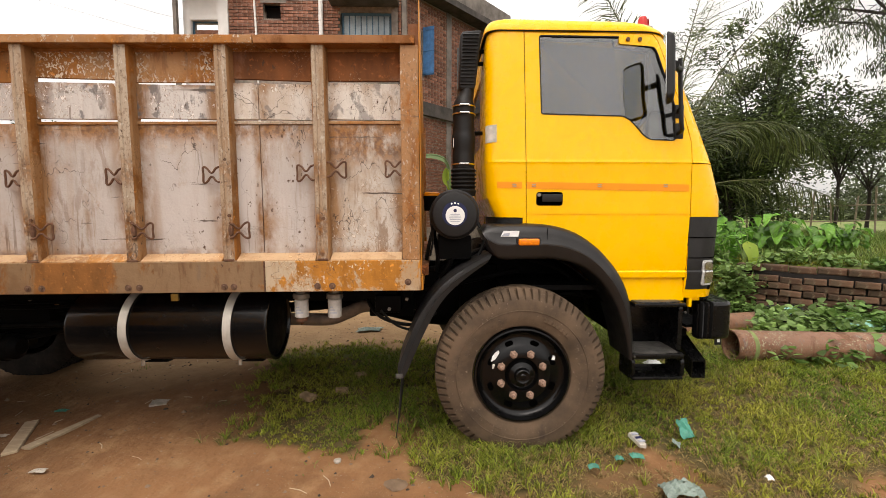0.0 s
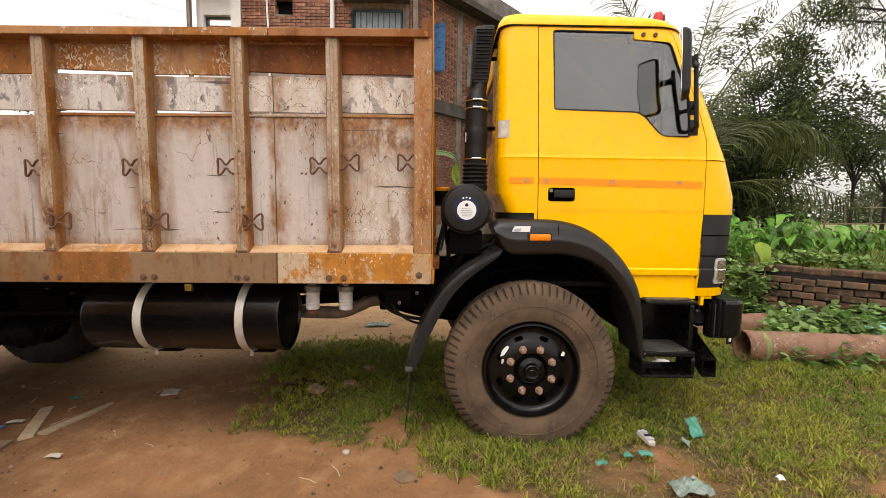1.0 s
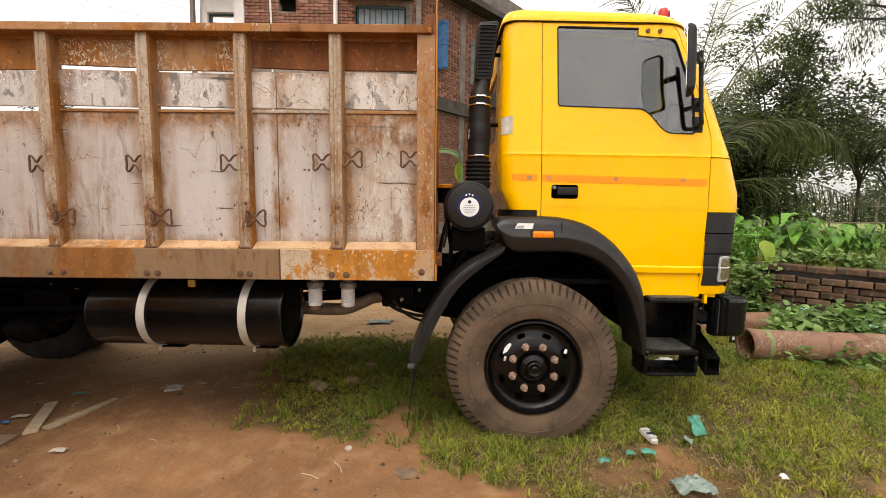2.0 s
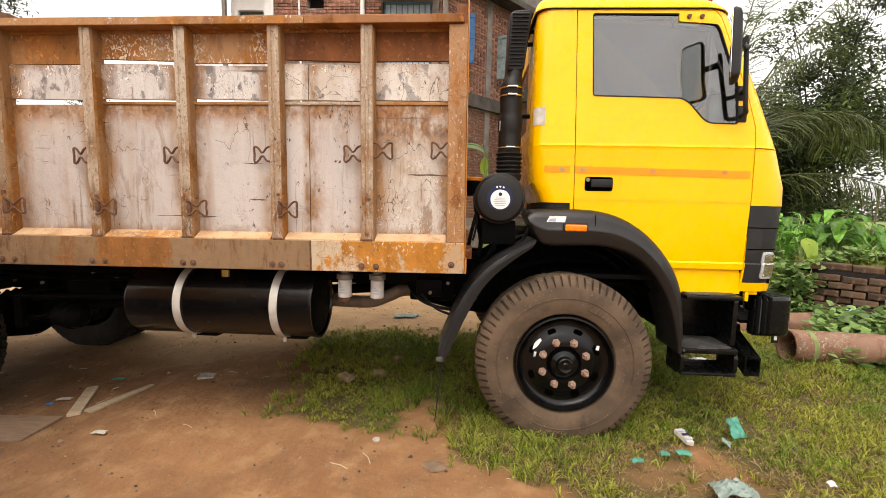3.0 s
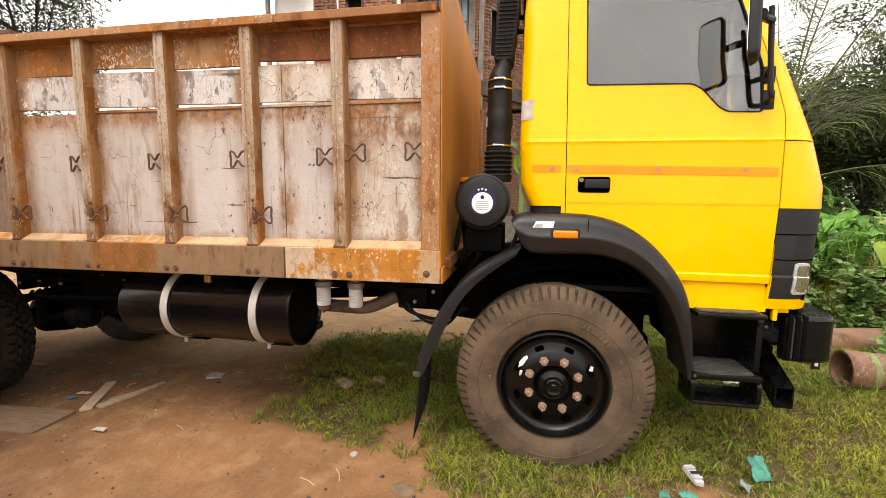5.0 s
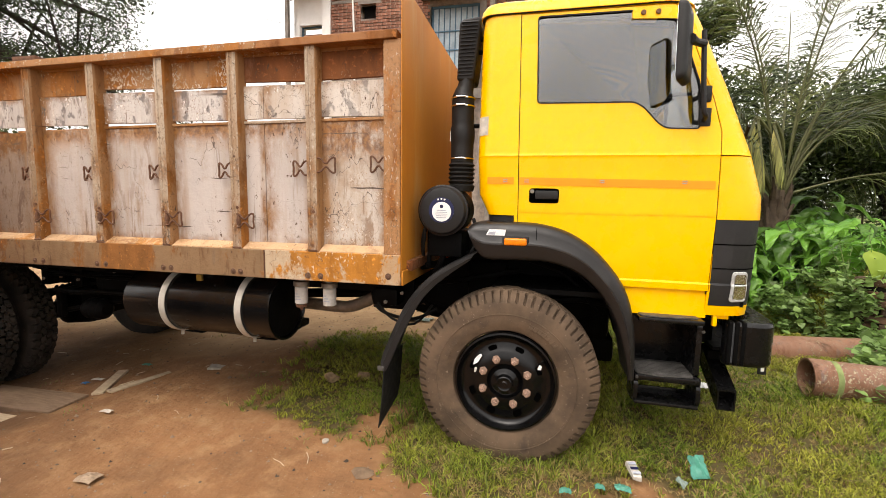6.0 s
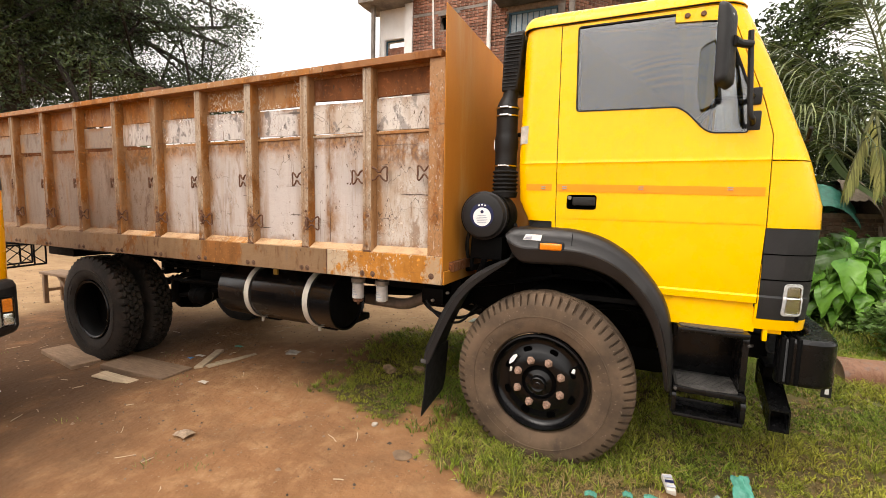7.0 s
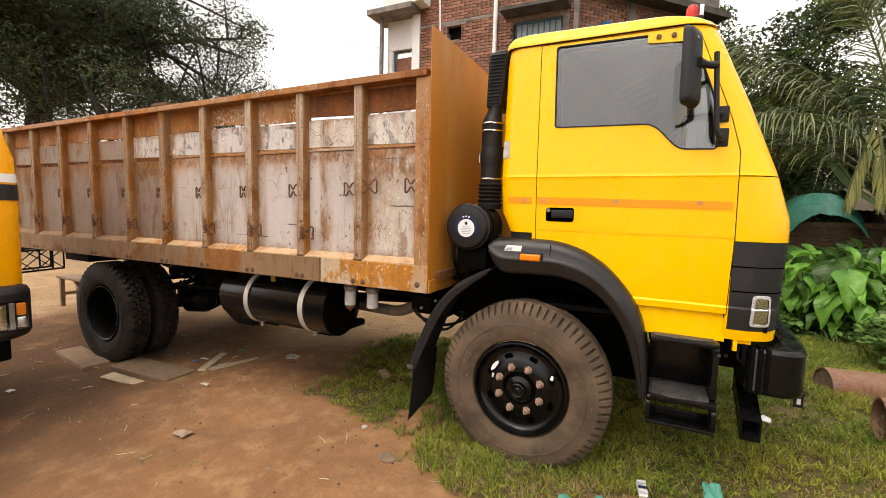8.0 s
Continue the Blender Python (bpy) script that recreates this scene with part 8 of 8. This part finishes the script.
part("leaf", banana_leaf([(4.75, 9.5, 1.85), (4.6, 9.7, 2.7), (4.3, 9.7, 3.2), (3.8, 9.6, 3.45)], 0.17, "", M_BANANA), M_BANANA, ban, "broad green banana leaf")
# plant against the house, seen past the intake stack
sap = thing("banana_plant", gz(0.38, 9.0), "small banana plant by the brick house", "plant")
part("stem", tube([gz(0.38, 9.0, -0.05), (0.36, 9.0, 1.6), (0.33, 8.95, 2.5)], [0.08, 0.06, 0.02], 10), M_STALK, sap)
part("leaf", banana_leaf([(0.33, 8.95, 2.5), (0.22, 8.85, 2.68), (-0.05, 8.8, 2.75), (-0.36, 8.75, 2.68)], 0.10, "", M_BANANA), M_BANANA, sap, "dusty green banana leaf")
part("leaf", banana_leaf([(0.32, 8.95, 2.05), (0.27, 8.8, 2.2), (0.25, 8.75, 2.35), (0.26, 8.7, 2.48)], 0.09, "", M_LIME), M_LIME, sap, "pale young leaf")

# creeper over the pipes and the wall
def creeper(name, boxes, count, size, seed, label):
    rng = np.random.default_rng(seed)
    cl = []
    for x0, x1, y0, y1, z0, z1, k in boxes:
        for q in range(k):
            x, y = rng.uniform(x0, x1), rng.uniform(y0, y1)
            cl.append((x, y, ground_z(x, y) + rng.uniform(z0, z1), rng.uniform(0.06, 0.16)))
    ob = new(name, leaf_cloud(name, cl, count, size, M_CREEPER, rng, 0.0, 0.95, 2.6, True))
    tagged(ob, label, "plant", kind="stuff")


creeper("creeper", [(3.0, 4.9, 3.45, 3.95, 0.02, 0.16, 60), (3.3, 4.8, 3.95, 4.6, 0.05, 0.28, 40), (4.6, 5.3, 3.4, 4.2, 0.05, 0.3, 30)], 3600, 0.075, 51, "leafy creeper trailing over the pipes and grass")
creeper("wall_creeper", [(3.7, 4.1, 5.1, 5.5, 0.05, 0.7, 40), (4.0, 4.9, 4.75, 5.5, 0.0, 0.12, 60), (4.6, 5.8, 3.9, 4.8, 0.0, 0.08, 40), (3.4, 4.0, 5.6, 6.3, 0.05, 0.4, 40)], 5200, 0.065, 52, "leafy creeper climbing the end of the wall")
creeper("bank_creeper", [(2.6, 5.6, 6.9, 7.5, 0.02, 0.22, 90)], 4200, 0.065, 53, "low leafy weeds along the foot of the bank")
# ---- loose boards, litter and far things ----
def board(x, y, ln, w, t, yaw, label, mat, tilt=0.0, z=0.0, taper=0.0):
    b = rbox(-ln / 2, ln / 2, -w / 2, w / 2, 0, t, 0.004, 1)
    for v in b.verts:
        if v.co.x > ln * 0.3:
            v.co.y *= 1 - taper
        v.co.z += 0.006 * noise.noise(v.co * 5)
    m = Matrix.Translation((x, y, ground_z(x, y) + z)) @ Matrix.Rotation(radians(yaw), 4, "Z") @ Matrix.Rotation(radians(tilt), 4, "Y")
    bmesh.ops.transform(b, matrix=m, verts=b.verts[:])
    return solo("wooden_board", b, mat, label, "board", "boards on the ground")


board(-3.38, 2.67, 0.90, 0.32, 0.05, 3, "thick weathered board lying under the rear tyres", M_WOODWET, 0, -0.008)
board(-4.50, 2.55, 0.88, 0.25, 0.05, -8, "thick weathered board lying under the rear tyres", M_WOODWET, 0, -0.008)
board(-3.30, 2.40, 0.66, 0.13, 0.018, 4, "pale broken flat board on the earth", M_WOODPALE, 0, 0, 0.3)
board(-3.03, 3.12, 0.54, 0.085, 0.025, 120, "pale split stick of wood on the earth", M_WOODPALE)
board(-2.77, 3.19, 0.52, 0.085, 0.02, 76, "pale split stick of wood on the earth", M_WOODPALE, 0, 0, 0.5)


def rubble(name, x, y, size, seed, label, mat, flat=0.6):
    rng = random.Random(seed)
    b = bmesh.new()
    bmesh.ops.create_icosphere(b, subdivisions=2, radius=size)
    off = Vector((rng.random() * 9, rng.random() * 9, 0))
    for v in b.verts:
        v.co *= 1 + 0.45 * noise.noise(v.co / size * 1.1 + off)
        v.co.z *= flat
        v.co.x *= 1.35
    bmesh.ops.transform(b, matrix=Matrix.Translation((x, y, ground_z(x, y) + size * flat * 0.35)) @ Matrix.Rotation(rng.random() * 6, 4, "Z"), verts=b.verts[:])
    return solo(name, b, mat, label, "stone", smooth=25)


M_STONE = plain("broken_brick_stone", (0.36, 0.24, 0.14), 0.9, 0, 0.3, 20, 0.5)
M_PALESTONE = plain("pale_rubble", (0.42, 0.37, 0.31), 0.9, 0, 0.25, 20, 0.5)
def brickbat(name, x, y, sx, sy, sz, yaw, seed, label, mat):
    """A broken brick: a chipped block, half sunk in."""
    b = rbox(-sx, sx, -sy, sy, 0, sz, 0.006, 2)
    bmesh.ops.subdivide_edges(b, edges=b.edges[:], cuts=2, use_grid_fill=True)
    for v in b.verts:
        v.co += 0.18 * sy * noise.noise_vector(v.co * 22 + Vector((seed, 0, 0)))
        if v.co.x > sx * 0.4:
            v.co.x -= 0.5 * sx * abs(noise.noise(Vector((v.co.y * 18, v.co.z * 18, seed))))
    bmesh.ops.transform(b, matrix=Matrix.Translation(gz(x, y, -0.006)) @ Matrix.Rotation(radians(yaw), 4, "Z") @ Matrix.Rotation(radians(6), 4, "Y"), verts=b.verts[:])
    return solo(name, b, mat, label, "stone", smooth=25)


brickbat("stone", -2.33, 3.62, 0.075, 0.055, 0.02, 20, 1, "small pale flat stone on bare earth", M_PALESTONE)
brickbat("brick", -1.06, 3.56, 0.062, 0.038, 0.055, -25, 2, "broken brick lying at the grass edge", M_STONE)
brickbat("brick", -0.80, 3.68, 0.055, 0.036, 0.045, 15, 5, "broken brick half sunk in the grass", M_STONE)
rubble("stone", -0.21, 2.32, 0.05, 6, "flat earthy stone at the edge of the grass", M_MUD, 0.3)
brickbat("brick", -0.69, 4.0, 0.06, 0.04, 0.06, 40, 3, "broken brick lying in the grass", M_STONE)
rubble("stone", -0.60, 2.60, 0.025, 4, "pale chip of stone on bare earth", M_PALESTONE)
rng3 = random.Random(12)
pebbles_v, pebbles_f = [], []
for k in range(5200):
    x, y = rng3.uniform(-12.5, 0.4), rng3.uniform(1.4, 7.5)
    if grass_at(x, y) > 0.4:
        continue
    s = rng3.uniform(0.003, 0.011) * (2.0 if rng3.random() < 0.06 else 1)
    z = ground_z(x, y) + s * 0.3
    o = len(pebbles_v)
    a = rng3.random() * 6.28
    for q in range(5):
        pebbles_v.append((x + s * 1.3 * math.cos(a + q * 1.257) * rng3.uniform(0.7, 1.2), y + s * math.sin(a + q * 1.257), z - s * 0.5))
    pebbles_v.append((x, y, z + s * rng3.uniform(0.4, 0.8)))
    pebbles_f += [(o + q, o + (q + 1) % 5, o + 5) for q in range(5)]
n = Nodes("pebbles_and_chips", 0.9)
n.colour(n.random_tint((0.15, 0.10, 0.065), 0.85, "island"))
ob = new("pebbles", raw_mesh("pebbles", pebbles_v, pebbles_f, n.mat))
tagged(ob, "scattered pebbles and chips on the bare earth", "pebbles", kind="stuff")


def crumple(name, x, y, sx, sy, h, seed, label, mat, category="litter", z=0.0):
    b = bmesh.new()
    bmesh.ops.create_grid(b, x_segments=16, y_segments=16, size=1)
    off = Vector((seed * 3.1, seed * 1.7, 0))
    for v in b.verts:
        u, w = v.co.x, v.co.y
        edge = 1 + 0.25 * noise.noise(Vector((math.atan2(w, u) * 1.2, seed, 0)))
        v.co.x, v.co.y = u * sx * edge, w * sy * edge
        q = max(0, 1 - (u * u + w * w) * 0.6)
        v.co.z = h * q * (0.6 + 0.9 * abs(noise.noise(Vector((u * 2.2, w * 2.2, 0)) + off))) + 0.25 * h * noise.noise(Vector((u * 5, w * 5, 4)) + off)
    for v in b.verts:
        v.co.z += ground_z(x + v.co.x, y + v.co.y) + 0.02 + z
        v.co.x += x
        v.co.y += y
    r = bmesh.ops.solidify(b, geom=b.faces[:], thickness=0.003)
    return solo(name, b, mat, label, category)


def torn_sheet(x, y, w, h, yaw, lean, seed, label, mat):
    """A stiff scrap of sheet standing in the grass, creased and torn along its edges."""
    b = bmesh.new()
    bmesh.ops.create_grid(b, x_segments=14, y_segments=14, size=0.5)
    off = Vector((seed * 2.3, seed, 0))
    for v in b.verts:
        u, q = v.co.x, v.co.y
        rag = 1 + 0.55 * noise.noise(Vector((1.3 * math.cos(math.atan2(q, u)), 1.3 * math.sin(math.atan2(q, u)), seed))) + 0.12 * noise.noise(Vector((u * 9, q * 9, seed)))
        crease = 0.5 * abs(noise.noise(Vector((u * 2.6 + q, q * 1.4, seed)))) + 0.16 * noise.noise(Vector((u * 7, q * 7, seed)))
        v.co = Vector((u * w * rag * (1 - 0.25 * q), -crease * h * 0.55, (q + 0.5) * h * (0.9 + 0.2 * rag)))
    bmesh.ops.transform(b, matrix=Matrix.Translation(gz(x, y, 0.02)) @ Matrix.Rotation(radians(yaw), 4, "Z") @ Matrix.Rotation(radians(lean), 4, "X"), verts=b.verts[:])
    bmesh.ops.solidify(b, geom=b.faces[:], thickness=0.003)
    return solo("plastic_sheet", b, mat, label, "litter", smooth=50)


torn_sheet(1.66, 2.66, 0.105, 0.11, 18, -34, 3.0, "creased teal plastic scrap standing in grass", M_TEAL)
torn_sheet(1.56, 2.58, 0.06, 0.05, 60, -55, 5.0, "small grey-green plastic scrap in grass", M_GREYBAG)
crumple("plastic_bag", 1.30, 2.12, 0.10, 0.06, 0.06, 2, "grey-green crumpled plastic bag on grass", M_GREYBAG, z=0.02)
crumple("plastic_scrap", 1.22, 2.45, 0.04, 0.025, 0.02, 3, "torn teal plastic scrap on grass", M_TEAL, z=0.03)
crumple("plastic_scrap", 0.92, 2.35, 0.03, 0.018, 0.02, 4, "torn teal plastic scrap on grass", M_TEAL, z=0.03)
crumple("plastic_scrap", 1.10, 2.42, 0.025, 0.018, 0.02, 14, "torn teal plastic scrap on grass", M_TEAL, z=0.03)
crumple("plastic_scrap", 1.80, 2.16, 0.018, 0.015, 0.02, 5, "small white plastic scrap on grass", M_LABEL, z=0.04)
crumple("paper_scrap", 2.08, 3.96, 0.07, 0.05, 0.04, 6, "crumpled white paper on the grass", M_LABEL, z=0.02)
crumple("paper_scrap", -1.76, 1.95, 0.06, 0.045, 0.016, 7, "dull crumpled clear plastic scrap on earth", M_FILM)
crumple("paper_scrap", -2.46, 2.62, 0.045, 0.02, 0.012, 8, "pale crumpled paper scrap on earth", M_PALESTONE)
crumple("plastic_scrap", -3.1, 3.55, 0.05, 0.02, 0.012, 9, "small teal plastic scrap on earth", M_TEAL)
crumple("plastic_scrap", -3.24, 3.05, 0.03, 0.02, 0.012, 15, "small blue plastic scrap on earth", M_BLUEP)
crumple("paper_scrap", -3.21, 3.14, 0.06, 0.02, 0.012, 16, "pale paper strip on earth", M_PALESTONE)
crumple("paper_scrap", -3.95, 1.75, 0.035, 0.025, 0.012, 17, "white paper scrap on earth", M_LABEL)
rngt = random.Random(31)
tw = bmesh.new()
for k in range(260):
    x, y = rngt.uniform(-11.5, 0.2), rngt.uniform(1.5, 6.5)
    if grass_at(x, y) > 0.5:
        continue
    a, L = rngt.random() * 6.28, rngt.uniform(0.03, 0.13)
    tube([gz(x, y, 0.004), gz(x + L * 0.5 * math.cos(a) + 0.01, y + L * 0.5 * math.sin(a), 0.008), gz(x + L * math.cos(a), y + L * math.sin(a), 0.004)], rngt.uniform(0.0015, 0.004), 4, tw)
tagged(solo("twigs", tw, M_WOODPALE, "scattered dry twigs on the bare earth", "twigs"), kind="stuff")
crumple("plastic_sheet", -0.85, 5.67, 0.16, 0.09, 0.02, 18, "flat grey plastic sheet on the bare earth", M_GREYBAG, "sheet")
M_SHEET = plain("pale_green_plastic_sheet", (0.19, 0.40, 0.33), 0.45, 0, 0.2, 9, 0.2)
crumple("plastic_sheet", 4.45, 4.30, 0.24, 0.20, 0.20, 10, "folded pale green plastic sheet over the pipes", M_SHEET, "sheet", 0.02)
crumple("plastic_sheet", 4.10, 4.80, 0.12, 0.10, 0.10, 11, "small green plastic sheet on the pipes", M_SHEET, "sheet", 0.14)
crumple("plastic_sheet", 5.0, 3.9, 0.16, 0.12, 0.10, 12, "green plastic scrap among the creeper", M_SHEET, "sheet", 0.14)
b = tube([Vector((3.98 + 0.26 * math.cos(a * 0.3) * (1 - 0.01 * a), 4.72 + 0.2 * math.sin(a * 0.3), 0.36 + 0.003 * a)) for a in range(64)], 0.012, 6)
solo("hose_coil", b, M_RUBBER, "dark coiled hose lying on the pipes", "hose")

# crushed drink carton
b = rbox(-0.026, 0.026, -0.062, 0.062, 0, 0.03, 0.006)
for v in b.verts:
    v.co.z += 0.012 * noise.noise(v.co * 30)
    v.co.x += 0.01 * noise.noise(v.co * 22)
bmesh.ops.transform(b, matrix=Matrix.Translation(gz(1.30, 2.62, 0.035)) @ Matrix.Rotation(radians(12), 4, "Z") @ Matrix.Rotation(radians(10), 4, "X"), verts=b.verts[:])
carton = solo("drink_carton", b, M_DIRTYLABEL, "crushed white drink carton with dark print on grass", "carton")
for k in range(3):
    b = box(-0.022, 0.022, -0.05 + 0.034 * k, -0.034 + 0.034 * k, 0.037, 0.040)
    bmesh.ops.transform(b, matrix=Matrix.Translation(gz(1.30, 2.62, 0.038)) @ Matrix.Rotation(radians(12), 4, "Z") @ Matrix.Rotation(radians(10), 4, "X"), verts=b.verts[:])
    part("print_bar", b, M_BLUE if k % 2 else M_GREYINK, carton)

# ---- bench and lattice girder behind the yard ----
bx, by = -7.62, 3.95
bz = ground_z(bx, by)
bench = thing("work_bench", (bx, by, bz), "rough wooden bench standing on bare earth", "bench")
part("top", rbox(bx - 0.45, bx + 0.45, by - 0.16, by + 0.16, bz + 0.50, bz + 0.54, 0.006), M_WOOD, bench)
for dx in (-0.36, 0.36):
    for dy in (-0.12, 0.12):
        part("leg", rbox(bx + dx - 0.03, bx + dx + 0.03, by + dy - 0.03, by + dy + 0.03, bz, bz + 0.50, 0.004), M_WOOD, bench)
    part("stretcher", rbox(bx + dx - 0.02, bx + dx + 0.02, by - 0.12, by + 0.12, bz + 0.2, bz + 0.25, 0.004), M_WOOD, bench)
part("brace", tube([(bx + 0.34, by - 0.12, bz + 0.25), (bx + 0.05, by - 0.12, bz + 0.5)], 0.02, 6), M_WOOD, bench)
gird = thing("lattice_girder", (-9.7, 3.4, 0.0), "black steel lattice girder lying on supports", "girder")
ga, gb = Vector((-9.38, 2.1, 0.27)), Vector((-9.70, 4.48, 0.30))
d = (gb - ga).normalized()
sd = Vector((-d.y, d.x, 0)) * 0.20
RISE = Vector((0, 0, 0.40))
for o in (sd, -sd, sd + RISE, -sd + RISE):
    part("chord", tube([ga + o, gb + o], 0.020, 6), M_BLACK, gird)
N = 5
for k in range(N):
    p0, p1 = ga.lerp(gb, k / N), ga.lerp(gb, (k + 1) / N)
    for o in (sd, -sd):
        part("lacing", tube([p0 + o, p1 + o + RISE], 0.010, 5), M_BLACK, gird)
        part("lacing", tube([p0 + o + RISE, p1 + o], 0.010, 5), M_BLACK, gird)
for f in (0.92, 1.0):
    p0 = ga.lerp(gb, f)
    for o in (sd, -sd):
        part("end_post", tube([p0 + o, p0 + o + RISE], 0.016, 6), M_BLACK, gird)
    part("end_tie", tube([p0 - sd + RISE, p0 + sd + RISE], 0.014, 6), M_BLACK, gird)
for f in (0.05, 0.32):
    p0 = ga.lerp(gb, f)
    part("bearer", rbox(p0.x - 0.32, p0.x + 0.32, p0.y - 0.08, p0.y + 0.08, ground_z(p0.x, p0.y) - 0.05, p0.z - 0.018, 0.01), M_WOOD, gird)

# ---- covered heap by the palm ----
hx, hy, hz = 4.42, 11.25, 0.54
b = bmesh.new()
bmesh.ops.create_grid(b, x_segments=36, y_segments=30, size=1)
for v in b.verts:
    u, w = v.co.x, v.co.y
    hump = 1.68 - 0.34 * abs(u) ** 2.2 - 0.75 * max(0.0, abs(w) - 0.35) ** 1.3 - 0.28 * max(0.0, abs(u) - 0.7)
    folds = 0.035 * noise.noise((u * 2 + w, w * 5, 1)) + 0.03 * abs(noise.noise((u * 1.5, w * 9 + u * 2, 2))) + 0.012 * noise.noise((u * 11, w * 11, 2))
    v.co = Vector((hx - 0.22 + u * 0.60, hy + w * 0.75 - folds, hz + hump + folds))
bmesh.ops.solidify(b, geom=b.faces[:], thickness=0.004)
solo("tarpaulin", b, M_TEAL, "weathered teal tarpaulin draped in folds over a stack", "tarpaulin")
b = bmesh.new()
bmesh.ops.create_grid(b, x_segments=20, y_segments=20, size=1)
for v in b.verts:
    u, w = v.co.x, v.co.y
    z = hz + 1.76 - 0.75 * max(0.0, u + 0.25) ** 1.4 - 0.62 * max(0.0, abs(w) - 0.35) + 0.035 * noise.noise((u * 5, w * 5, 1)) + 0.02 * noise.noise((u * 12, w * 4, 3))
    v.co = Vector((hx + 0.50 + u * 0.42, hy - 0.06 + w * 0.86, z))
bmesh.ops.solidify(b, geom=b.faces[:], thickness=0.006)
solo("sacking", b, M_BURLAP, "brown sacking laid over the tarpaulin", "sack")
stackb = thing("brick_stack", (hx, hy, hz - 0.5), "stack of red bricks under a tarpaulin", "bricks")
part("stack_core", box(hx - 0.8, hx + 0.8, hy - 0.55, hy + 0.55, hz - 0.65, hz + 1.12), M_MUD, stackb)
brick_skin("stack_bricks", stackb, Matrix.Translation((hx, hy - 0.55, hz - 0.6)), -0.8, 0.8, 0.0, 1.7, [], 9, M_WALLBRICK)

# ---- field fence and overhead wires ----
M_BAMBOO = plain("grey_bamboo", (0.20, 0.16, 0.11), 0.8, 0, 0.3, 10, 0.3)
fence = thing("field_fence", gz(10.5, 14.6), "rough grey bamboo fence across the field", "fence")
for k in range(20):
    x = 6.8 + 0.6 * k
    y = 14.8 - 0.12 * k
    z = ground_z(x, y)
    part("post", tube([(x, y, z - 0.1), (x + 0.08 * math.sin(k * 3), y, z + 1.3 + 0.25 * math.sin(k * 1.7))], 0.028, 6), M_BAMBOO, fence)
for h in (0.45, 0.95):
    part("rail", tube([(6.6 + 2.0 * k, 14.84 - 0.4 * k, ground_z(6.6 + 2 * k, 14.84) + h + 0.05 * math.sin(k * 2)) for k in range(7)], 0.022, 6), M_BAMBOO, fence)
for z0, z1 in ((7.3, 9.4), (7.9, 10.2)):
    pts = [(-22.0, 16.0, z1 + 1.2), (-14.0, 15.2, z1 - 0.6), (-8.0, 14.4, z0 - 0.4 + 0.2), (-5.0, 13.6, z0 - 0.3)]
    solo("overhead_wire", tube(spline(pts, 6), 0.004, 5), M_RUBBER, "thin black overhead wire running to the house", "wire", "overhead wires")
